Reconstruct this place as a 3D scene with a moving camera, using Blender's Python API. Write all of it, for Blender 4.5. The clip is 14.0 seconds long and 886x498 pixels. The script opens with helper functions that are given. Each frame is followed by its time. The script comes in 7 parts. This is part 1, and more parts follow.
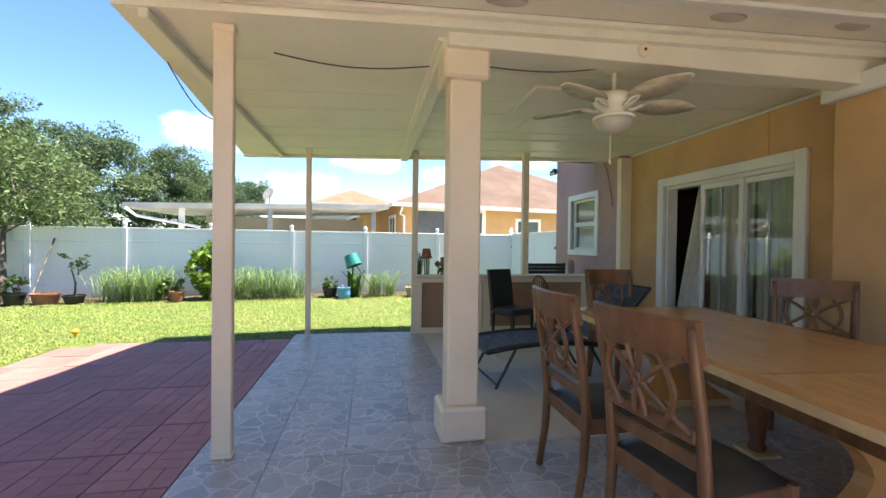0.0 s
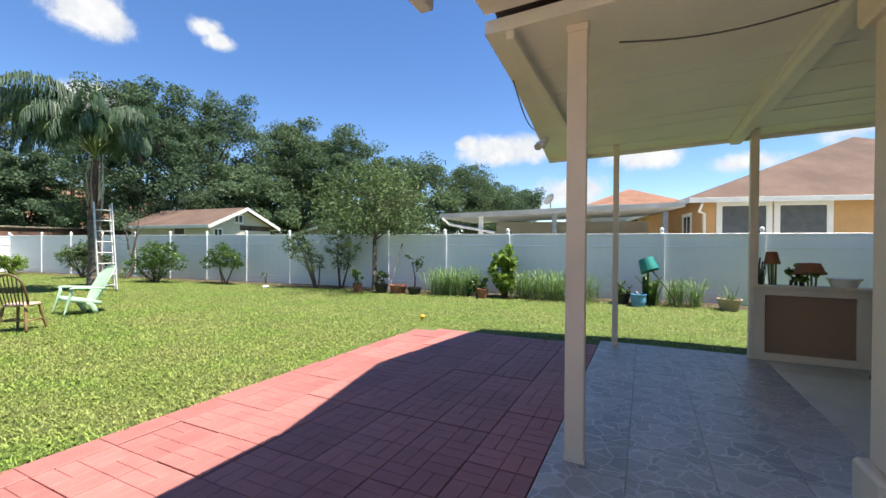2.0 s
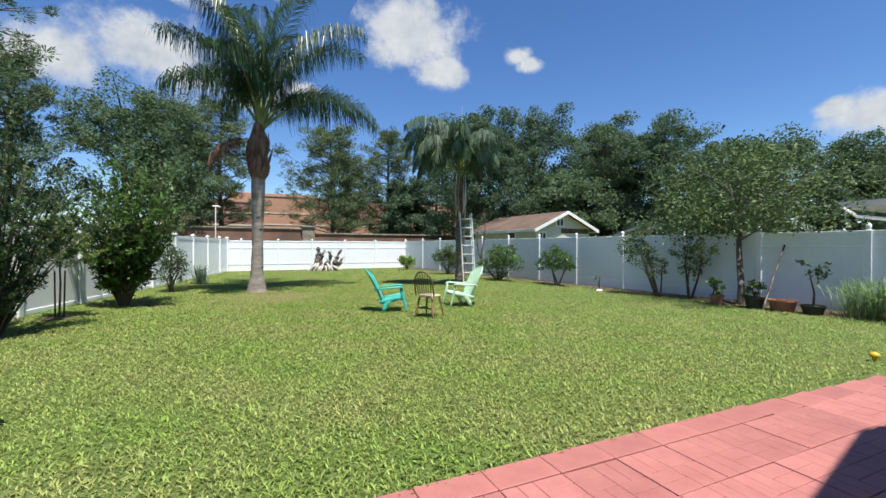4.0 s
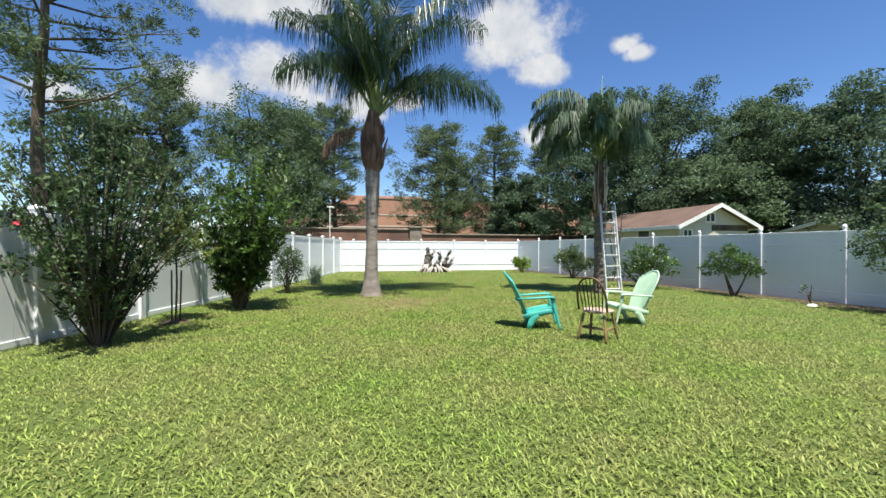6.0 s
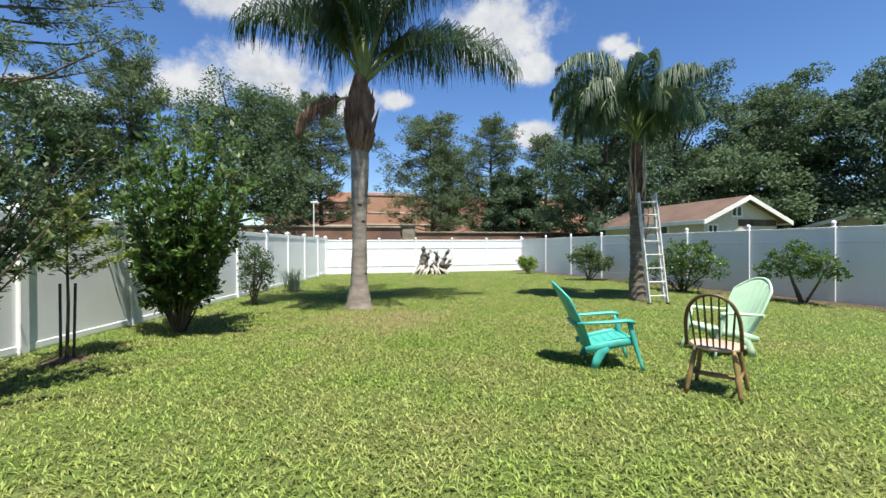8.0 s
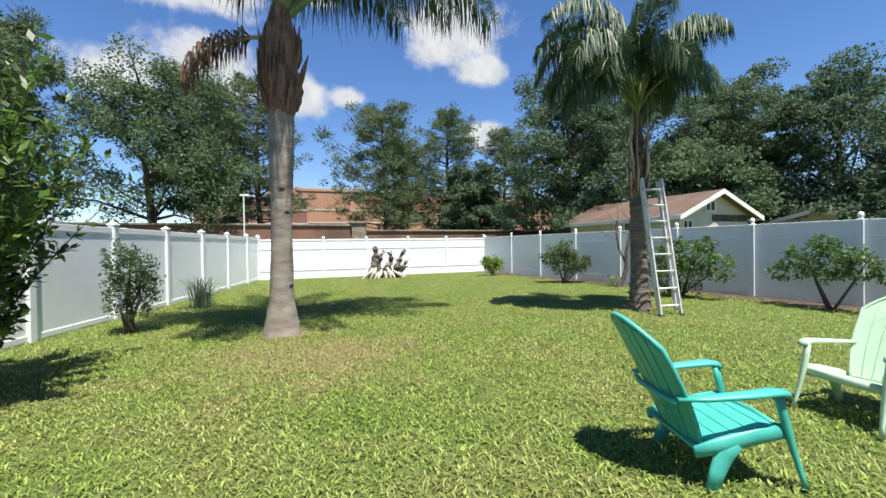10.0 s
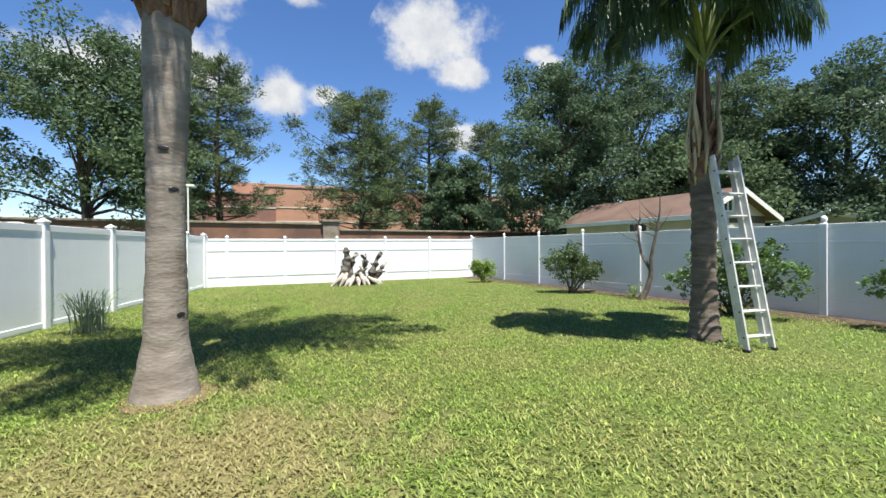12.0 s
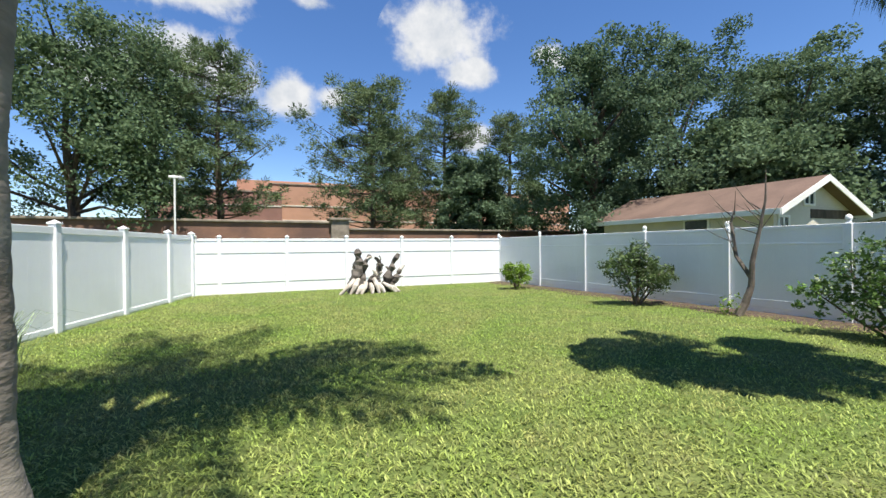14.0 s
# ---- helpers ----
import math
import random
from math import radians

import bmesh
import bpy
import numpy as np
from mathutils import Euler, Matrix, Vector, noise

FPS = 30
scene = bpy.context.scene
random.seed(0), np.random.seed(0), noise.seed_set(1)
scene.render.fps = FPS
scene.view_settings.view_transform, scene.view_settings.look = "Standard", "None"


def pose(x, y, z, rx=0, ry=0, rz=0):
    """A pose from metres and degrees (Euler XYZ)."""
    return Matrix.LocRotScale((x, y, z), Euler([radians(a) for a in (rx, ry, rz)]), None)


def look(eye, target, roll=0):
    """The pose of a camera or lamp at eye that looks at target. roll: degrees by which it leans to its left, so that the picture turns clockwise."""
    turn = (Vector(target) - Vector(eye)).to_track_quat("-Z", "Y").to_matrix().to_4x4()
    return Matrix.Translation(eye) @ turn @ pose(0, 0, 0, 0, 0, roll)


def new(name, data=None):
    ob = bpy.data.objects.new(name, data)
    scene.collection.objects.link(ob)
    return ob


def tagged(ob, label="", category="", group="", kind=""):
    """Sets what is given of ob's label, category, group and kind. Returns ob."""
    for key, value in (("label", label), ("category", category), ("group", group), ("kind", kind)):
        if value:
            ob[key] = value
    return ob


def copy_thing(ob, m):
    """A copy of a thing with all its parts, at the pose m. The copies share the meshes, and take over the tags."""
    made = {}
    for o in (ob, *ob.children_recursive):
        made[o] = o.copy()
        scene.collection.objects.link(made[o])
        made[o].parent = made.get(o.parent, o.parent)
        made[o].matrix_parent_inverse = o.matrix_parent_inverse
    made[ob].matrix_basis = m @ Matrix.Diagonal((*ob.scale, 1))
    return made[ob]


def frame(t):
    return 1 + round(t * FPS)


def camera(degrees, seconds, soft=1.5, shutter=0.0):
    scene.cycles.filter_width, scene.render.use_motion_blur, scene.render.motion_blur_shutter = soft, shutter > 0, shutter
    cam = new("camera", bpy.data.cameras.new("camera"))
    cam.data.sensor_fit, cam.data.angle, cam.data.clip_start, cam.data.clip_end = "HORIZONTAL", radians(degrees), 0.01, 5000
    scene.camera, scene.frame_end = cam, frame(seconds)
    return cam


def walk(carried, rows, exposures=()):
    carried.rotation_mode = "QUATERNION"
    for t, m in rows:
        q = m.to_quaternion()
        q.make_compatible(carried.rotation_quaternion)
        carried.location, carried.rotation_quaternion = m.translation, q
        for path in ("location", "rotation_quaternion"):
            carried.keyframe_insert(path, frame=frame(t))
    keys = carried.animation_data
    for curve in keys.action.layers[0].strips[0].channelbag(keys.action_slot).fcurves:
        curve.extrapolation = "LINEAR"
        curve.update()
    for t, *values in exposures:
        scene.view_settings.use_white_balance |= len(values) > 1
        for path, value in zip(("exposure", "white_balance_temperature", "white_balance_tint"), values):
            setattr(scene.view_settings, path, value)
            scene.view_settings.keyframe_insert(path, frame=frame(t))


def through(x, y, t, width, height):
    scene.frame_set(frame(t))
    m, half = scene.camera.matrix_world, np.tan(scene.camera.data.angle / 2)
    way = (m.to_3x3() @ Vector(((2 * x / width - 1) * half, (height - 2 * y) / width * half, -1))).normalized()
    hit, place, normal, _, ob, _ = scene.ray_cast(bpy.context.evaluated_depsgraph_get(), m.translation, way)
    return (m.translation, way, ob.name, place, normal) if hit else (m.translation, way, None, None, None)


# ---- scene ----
cam = camera(93.6, 14.0)
PATH = [
    (0, (-2.654, -3.647, 1.432), (-0.728, -4.186, 1.411), 0.7),
    (0.5, (-2.643, -3.557, 1.408), (-0.658, -3.805, 1.391), 0.6),
    (1, (-2.617, -3.463, 1.399), (-0.617, -3.43, 1.381), 0.5),
    (1.5, (-2.548, -3.319, 1.399), (-0.579, -2.969, 1.38), 0.5),
    (2, (-2.475, -3.11, 1.413), (-0.597, -2.421, 1.397), 0.4),
    (2.5, (-2.372, -2.912, 1.386), (-0.661, -1.877, 1.373), 0.4),
    (3, (-2.33, -2.66, 1.408), (-0.849, -1.316, 1.394), 0.2),
    (3.5, (-2.381, -2.294, 1.406), (-1.157, -0.712, 1.396), 0.1),
    (4, (-2.47, -1.842, 1.413), (-1.475, -0.108, 1.401), 0.1),
    (4.2, (-2.495, -1.603, 1.418), (-1.574, 0.172, 1.406), 0.0),
    (6.3, (-2.387, 0.731, 1.327), (-1.834, 2.653, 1.32), 0.0),
    (6.5, (-2.356, 0.962, 1.331), (-1.804, 2.885, 1.321), -0.1),
    (7, (-2.297, 1.562, 1.346), (-1.74, 3.483, 1.336), -0.1),
    (7.5, (-2.233, 2.129, 1.348), (-1.657, 4.044, 1.341), -0.2),
    (8, (-2.092, 2.747, 1.346), (-1.484, 4.652, 1.336), -0.3),
    (8.5, (-1.977, 3.328, 1.355), (-1.326, 5.219, 1.346), -0.3),
    (9, (-1.753, 3.912, 1.362), (-1.045, 5.782, 1.352), -0.2),
    (9.2, (-1.681, 4.154, 1.357), (-0.946, 6.014, 1.347), -0.3),
    (11.3, (-0.816, 6.721, 1.378), (0.082, 8.508, 1.363), -0.5),
    (11.5, (-0.71, 6.972, 1.378), (0.197, 8.755, 1.367), -0.3),
    (12, (-0.48, 7.548, 1.374), (0.427, 9.331, 1.365), -0.4),
    (12.5, (-0.296, 8.134, 1.366), (0.615, 9.915, 1.359), -0.4),
    (13, (-0.176, 8.749, 1.379), (0.727, 10.533, 1.372), -0.5),
    (13.5, (-0.088, 9.327, 1.392), (0.804, 11.117, 1.381), -0.4),
    (14, (0.021, 9.891, 1.409), (0.891, 11.692, 1.4), -0.5),
]
walk(cam, [(t, look(eye, target, roll)) for t, eye, target, roll in PATH],
     [(0.0, 2.03, 7150, 11), (1.0, 1.64, 7050, 11), (2.2, 1.1, 6700, 10), (3.2, 0.77, 6450, 9), (4.2, 0.76, 6450, 9), (6.5, 0.9, 6700, 10), (9.0, 0.91, 6700, 10), (12.0, 0.98, 6700, 10), (14.0, 1.0, 6700, 10)])


# ---- world, sun, exposure ----
SUN_STEP = Vector((-0.008, 0.372, -1.0)).normalized()      # the way the sunlight travels


def node(tree, kind, **values):
    n = tree.nodes.new(kind)
    for k, v in values.items():
        n.inputs[k].default_value = v
    return n


def math_node(tree, op, a, b=None, clamp=False):
    n = tree.nodes.new("ShaderNodeMath")
    n.operation, n.use_clamp = op, clamp
    for i, v in enumerate((a, b)):
        if v is None:
            continue
        if isinstance(v, (int, float)):
            n.inputs[i].default_value = v
        else:
            tree.links.new(v, n.inputs[i])
    return n.outputs[0]


def build_world():
    world = bpy.data.worlds.new("sky")
    scene.world = world
    world.use_nodes = True
    t = world.node_tree
    t.nodes.clear()
    sky = t.nodes.new("ShaderNodeTexSky")
    sky.sky_type, sky.sun_disc = "NISHITA", False
    sky.sun_elevation = math.asin(-SUN_STEP.z)
    sky.sun_rotation = math.atan2(-SUN_STEP.x, -SUN_STEP.y)
    sky.altitude, sky.air_density, sky.dust_density, sky.ozone_density = 1500, 1.1, 0.15, 3.0
    at = t.nodes.new("ShaderNodeTexCoord")
    # cumulus clouds: azimuth and elevation in degrees, half width, half height
    clouds = [(63.6, 27.2, 6.8, 4.6), (60.5, 22.5, 4.5, 2.4), (50.3, 24.2, 2.2, 1.2), (48.6, 23.1, 1.9, 1.2), (94.5, 20.5, 8.0, 5.0), (103.5, 18.5, 6.5, 3.8),
              (98.0, 28.5, 10.0, 3.0), (84.0, 19.2, 3.6, 3.2), (78.6, 19.3, 3.0, 1.3), (116.0, 15.5, 5.0, 1.8), (60.0, 14.5, 4.0, 2.2),
              (11.5, 12.8, 7.0, 2.4), (17.0, 13.8, 2.2, 1.2), (2.8, 7.3, 6.0, 2.3), (9.1, 6.0, 3.0, 1.7), (-6.0, 10.8, 5.0, 1.7),
              (-16.0, 9.5, 4.5, 1.4), (-27.0, 12.0, 6.0, 2.0), (82.0, 29.5, 3.0, 1.2), (150.0, 25.0, 12.0, 5.0), (210.0, 20.0, 14.0, 5.0), (290.0, 18.0, 12.0, 5.0)]
    big = node(t, "ShaderNodeTexNoise", Scale=9.0, Detail=7.0, Roughness=0.62)
    t.links.new(at.outputs["Generated"], big.inputs["Vector"])
    total = None
    for a, e, w, h in clouds:
        a, e = radians(a), radians(e)
        mid = Vector((math.cos(e) * math.cos(a), math.cos(e) * math.sin(a), math.sin(e)))
        side = Vector((-math.sin(a), math.cos(a), 0))
        up = mid.cross(side)
        dots = []
        for axis, half in ((side, w), (up, h)):
            d = t.nodes.new("ShaderNodeVectorMath")
            d.operation = "DOT_PRODUCT"
            t.links.new(at.outputs["Generated"], d.inputs[0])
            d.inputs[1].default_value = axis / math.sin(radians(half))
            dots.append(math_node(t, "MULTIPLY", d.outputs["Value"], d.outputs["Value"]))
        front = t.nodes.new("ShaderNodeVectorMath")
        front.operation = "DOT_PRODUCT"
        t.links.new(at.outputs["Generated"], front.inputs[0])
        front.inputs[1].default_value = mid
        ahead = math_node(t, "GREATER_THAN", front.outputs["Value"], 0.5)
        r = math_node(t, "SQRT", math_node(t, "ADD", dots[0], dots[1]))
        body = math_node(t, "MULTIPLY", math_node(t, "SUBTRACT", 1.25, r, True), ahead)
        total = body if total is None else math_node(t, "MAXIMUM", total, body)
    lump = math_node(t, "MULTIPLY", math_node(t, "SUBTRACT", big.outputs["Fac"], 0.5), 2.6)
    dens = math_node(t, "ADD", math_node(t, "MULTIPLY", total, 1.0), lump)
    some = math_node(t, "GREATER_THAN", total, 0.02)
    mask = t.nodes.new("ShaderNodeMapRange")
    mask.interpolation_type = "SMOOTHSTEP"
    mask.inputs["From Min"].default_value, mask.inputs["From Max"].default_value = 0.2, 0.92
    t.links.new(dens, mask.inputs["Value"])
    fac = math_node(t, "MULTIPLY", mask.outputs["Result"], some)
    # slight grey in the thick lower parts
    fine = node(t, "ShaderNodeTexNoise", Scale=16.0, Detail=5.0, Roughness=0.6)
    t.links.new(at.outputs["Generated"], fine.inputs["Vector"])
    ramp = t.nodes.new("ShaderNodeValToRGB")
    ramp.color_ramp.elements[0].position, ramp.color_ramp.elements[0].color = 0.3, (2.35, 2.6, 2.95, 1)
    ramp.color_ramp.elements[1].position, ramp.color_ramp.elements[1].color = 0.62, (3.4, 3.5, 3.65, 1)
    t.links.new(fine.outputs["Fac"], ramp.inputs["Fac"])
    mix = t.nodes.new("ShaderNodeMix")
    mix.data_type = "RGBA"
    t.links.new(fac, mix.inputs["Factor"])
    deep = node(t, "ShaderNodeHueSaturation", Saturation=1.2, Hue=0.507, Value=0.74)
    t.links.new(sky.outputs["Color"], deep.inputs["Color"])
    t.links.new(deep.outputs["Color"], mix.inputs["A"])
    t.links.new(ramp.outputs["Color"], mix.inputs["B"])
    bg = node(t, "ShaderNodeBackground", Strength=SKY)
    out = t.nodes.new("ShaderNodeOutputWorld")
    t.links.new(mix.outputs["Result"], bg.inputs["Color"])
    t.links.new(bg.outputs["Background"], out.inputs["Surface"])


SKY = 0.128
build_world()
sun = new("sun", bpy.data.lights.new("sun", "SUN"))
sun.data.energy, sun.data.angle, sun.data.color = 5.0, radians(0.53), (1.0, 0.96, 0.88)
sun.rotation_mode = "QUATERNION"
sun.rotation_quaternion = SUN_STEP.to_track_quat("-Z", "Y")
sun.location = (0, -10, 30)


# ---- materials ----
def material(name, colour, rough=0.6, spread=0.12, scale=3.0, fine=60.0, bump=0.15, metal=0.0, island=0.0, each=0.0, hue=None, stretch=(1, 1, 1), gloss=0.5, through=0.0):
    """A base colour varied by coarse stains and fine grain, with relief from the grain. hue: a second colour for the stains."""
    m = bpy.data.materials.new(name)
    m.use_nodes = True
    t = m.node_tree
    t.nodes.clear()
    out, b = t.nodes.new("ShaderNodeOutputMaterial"), t.nodes.new("ShaderNodeBsdfPrincipled")
    b.inputs["Roughness"].default_value, b.inputs["Metallic"].default_value = rough, metal
    b.inputs["Specular IOR Level"].default_value = gloss
    at, place = t.nodes.new("ShaderNodeTexCoord"), t.nodes.new("ShaderNodeMapping")
    place.inputs["Scale"].default_value = stretch
    t.links.new(at.outputs["Object"], place.inputs["Vector"])
    coarse, grain = node(t, "ShaderNodeTexNoise", Scale=scale, Detail=4.0, Roughness=0.6), node(t, "ShaderNodeTexNoise", Scale=fine, Detail=3.0)
    for n in (coarse, grain):
        t.links.new(place.outputs["Vector"], n.inputs["Vector"])
    second = hue or [c * (1 - 2.2 * spread) for c in colour]
    ramp = t.nodes.new("ShaderNodeValToRGB")
    ramp.color_ramp.elements[0].position, ramp.color_ramp.elements[0].color = 0.36, (*second, 1)
    ramp.color_ramp.elements[1].position, ramp.color_ramp.elements[1].color = 0.64, (*colour, 1)
    t.links.new(coarse.outputs["Fac"], ramp.inputs["Fac"])
    value = math_node(t, "ADD", math_node(t, "MULTIPLY", grain.outputs["Fac"], 2.0 * spread), 1.0 - spread)
    if island or each:
        src = t.nodes.new("ShaderNodeNewGeometry").outputs["Random Per Island"] if island else t.nodes.new("ShaderNodeObjectInfo").outputs["Random"]
        k = island or each
        value = math_node(t, "MULTIPLY", value, math_node(t, "ADD", math_node(t, "MULTIPLY", src, 2.0 * k), 1.0 - k))
    hsv = t.nodes.new("ShaderNodeHueSaturation")
    t.links.new(ramp.outputs["Color"], hsv.inputs["Color"])
    t.links.new(value, hsv.inputs["Value"])
    t.links.new(hsv.outputs["Color"], b.inputs["Base Color"])
    if bump:
        bn = node(t, "ShaderNodeBump", Strength=bump, Distance=0.01)
        t.links.new(grain.outputs["Fac"], bn.inputs["Height"])
        t.links.new(bn.outputs["Normal"], b.inputs["Normal"])
    if through:
        tr, mx = t.nodes.new("ShaderNodeBsdfTranslucent"), node(t, "ShaderNodeMixShader", Fac=through)
        t.links.new(hsv.outputs["Color"], tr.inputs["Color"])
        t.links.new(b.outputs["BSDF"], mx.inputs[1])
        t.links.new(tr.outputs["BSDF"], mx.inputs[2])
        t.links.new(mx.outputs["Shader"], out.inputs["Surface"])
    else:
        t.links.new(b.outputs["BSDF"], out.inputs["Surface"])
    return m


def glass_material():
    m = bpy.data.materials.new("window_glass")
    m.use_nodes = True
    t = m.node_tree
    t.nodes.clear()
    out = t.nodes.new("ShaderNodeOutputMaterial")
    clear, shine = t.nodes.new("ShaderNodeBsdfTransparent"), node(t, "ShaderNodeBsdfGlossy", Roughness=0.02)
    clear.inputs["Color"].default_value = (0.96, 0.98, 0.965, 1)
    f, mx = node(t, "ShaderNodeLayerWeight", Blend=0.5), t.nodes.new("ShaderNodeMixShader")
    edge = math_node(t, "POWER", f.outputs["Facing"], 2.5)
    t.links.new(math_node(t, "ADD", math_node(t, "MULTIPLY", edge, 0.4), 0.13), mx.inputs["Fac"])
    t.links.new(clear.outputs["BSDF"], mx.inputs[1])
    t.links.new(shine.outputs["BSDF"], mx.inputs[2])
    t.links.new(mx.outputs["Shader"], out.inputs["Surface"])
    return m


def flagstone_material():
    """Stamped grey concrete: irregular stones with pale joints."""
    m = material("stamped_concrete", (0.50, 0.46, 0.41), 0.36, 0.22, 2.2, 40, 0.2, each=0.05, hue=(0.37, 0.338, 0.30))
    t = m.node_tree
    b = next(n for n in t.nodes if n.type == "BSDF_PRINCIPLED")
    at = t.nodes.new("ShaderNodeTexCoord")
    warp = node(t, "ShaderNodeTexNoise", Scale=6.0, Detail=2.0)
    info = t.nodes.new("ShaderNodeObjectInfo")
    shift = t.nodes.new("ShaderNodeVectorMath")
    shift.operation = "ADD"
    t.links.new(at.outputs["Object"], shift.inputs[0])
    t.links.new(math_node(t, "MULTIPLY", info.outputs["Random"], 40.0), shift.inputs[1])
    t.links.new(shift.outputs["Vector"], warp.inputs["Vector"])
    off = t.nodes.new("ShaderNodeMix")
    off.data_type, off.blend_type = "RGBA", "LINEAR_LIGHT"
    off.inputs["Factor"].default_value = 0.05
    t.links.new(shift.outputs["Vector"], off.inputs["A"])
    t.links.new(warp.outputs["Color"], off.inputs["B"])
    cells = node(t, "ShaderNodeTexVoronoi", Scale=7.0)
    cells.feature = "DISTANCE_TO_EDGE"
    t.links.new(off.outputs["Result"], cells.inputs["Vector"])
    line = t.nodes.new("ShaderNodeMapRange")
    line.inputs["From Min"].default_value, line.inputs["From Max"].default_value = 0.012, 0.05
    line.inputs["To Min"].default_value, line.inputs["To Max"].default_value = 1.0, 0.0
    t.links.new(cells.outputs["Distance"], line.inputs["Value"])
    worn = node(t, "ShaderNodeTexNoise", Scale=1.3, Detail=3.0)
    t.links.new(shift.outputs["Vector"], worn.inputs["Vector"])
    fac = math_node(t, "MULTIPLY", line.outputs["Result"], math_node(t, "MULTIPLY", worn.outputs["Fac"], 1.15, True))
    hues = node(t, "ShaderNodeTexVoronoi", Scale=7.0)
    t.links.new(off.outputs["Result"], hues.inputs["Vector"])
    tone = t.nodes.new("ShaderNodeMix")
    tone.data_type, tone.blend_type = "RGBA", "MULTIPLY"
    tone.inputs["Factor"].default_value = 0.35
    old = b.inputs["Base Color"].links[0].from_socket
    t.links.new(old, tone.inputs["A"])
    grey = t.nodes.new("ShaderNodeRGBToBW")
    t.links.new(hues.outputs["Color"], grey.inputs["Color"])
    t.links.new(grey.outputs["Val"], tone.inputs["B"])
    mix = t.nodes.new("ShaderNodeMix")
    mix.data_type = "RGBA"
    mix.inputs["B"].default_value = (0.60, 0.58, 0.54, 1)
    t.links.new(fac, mix.inputs["Factor"])
    t.links.new(tone.outputs["Result"], mix.inputs["A"])
    t.links.new(mix.outputs["Result"], b.inputs["Base Color"])
    return m


def lawn_material():
    m = material("lawn", (0.085, 0.132, 0.03), 0.85, 0.4, 0.55, 130, 0.9, hue=(0.12, 0.148, 0.045), gloss=0.2)
    t = m.node_tree
    b = next(n for n in t.nodes if n.type == "BSDF_PRINCIPLED")
    at = t.nodes.new("ShaderNodeTexCoord")
    dry = node(t, "ShaderNodeTexNoise", Scale=1.7, Detail=6.0, Roughness=0.7)
    t.links.new(at.outputs["Object"], dry.inputs["Vector"])
    ramp = t.nodes.new("ShaderNodeValToRGB")
    ramp.color_ramp.elements[0].position, ramp.color_ramp.elements[0].color = 0.55, (0, 0, 0, 1)
    ramp.color_ramp.elements[1].position, ramp.color_ramp.elements[1].color = 0.78, (1, 1, 1, 1)
    t.links.new(dry.outputs["Fac"], ramp.inputs["Fac"])
    mix = t.nodes.new("ShaderNodeMix")
    mix.data_type = "RGBA"
    mix.inputs["B"].default_value = (0.20, 0.18, 0.08, 1)
    old = b.inputs["Base Color"].links[0].from_socket
    t.links.new(old, mix.inputs["A"])
    t.links.new(math_node(t, "MULTIPLY", ramp.outputs["Color"], 0.7), mix.inputs["Factor"])
    # light and dark of tufts a hand across, put into the colour
    tuft = node(t, "ShaderNodeTexNoise", Scale=24.0, Detail=4.0, Roughness=0.7)
    t.links.new(at.outputs["Object"], tuft.inputs["Vector"])
    shade = t.nodes.new("ShaderNodeHueSaturation")
    t.links.new(mix.outputs["Result"], shade.inputs["Color"])
    t.links.new(math_node(t, "ADD", math_node(t, "MULTIPLY", tuft.outputs["Fac"], 2.0), 0.0), shade.inputs["Value"])
    t.links.new(shade.outputs["Color"], b.inputs["Base Color"])
    return m


def worn_patch(m, centre, size, colour, most):
    """Dry grass in a ragged oval of the lawn."""
    t = m.node_tree
    b = next(n for n in t.nodes if n.type == "BSDF_PRINCIPLED")
    at, place = t.nodes.new("ShaderNodeTexCoord"), t.nodes.new("ShaderNodeMapping")
    place.inputs["Scale"].default_value = (1 / size[0], 1 / size[1], 0)
    place.inputs["Location"].default_value = (-centre[0] / size[0], -centre[1] / size[1], 0)
    t.links.new(at.outputs["Object"], place.inputs["Vector"])
    far = t.nodes.new("ShaderNodeVectorMath")
    far.operation = "LENGTH"
    t.links.new(place.outputs["Vector"], far.inputs[0])
    rag = node(t, "ShaderNodeTexNoise", Scale=2.6, Detail=6.0, Roughness=0.72)
    t.links.new(at.outputs["Object"], rag.inputs["Vector"])
    edge = math_node(t, "ADD", math_node(t, "SUBTRACT", 1.0, far.outputs["Value"]), math_node(t, "MULTIPLY", math_node(t, "SUBTRACT", rag.outputs["Fac"], 0.5), 3.2))
    mix = t.nodes.new("ShaderNodeMix")
    mix.data_type = "RGBA"
    mix.inputs["B"].default_value = (*colour, 1)
    old = b.inputs["Base Color"].links[0].from_socket
    t.links.new(old, mix.inputs["A"])
    t.links.new(math_node(t, "MULTIPLY", math_node(t, "MULTIPLY", edge, 1.3, True), most), mix.inputs["Factor"])
    for l in list(old.links):
        if l.to_socket != mix.inputs["A"]:
            t.links.new(mix.outputs["Result"], l.to_socket)


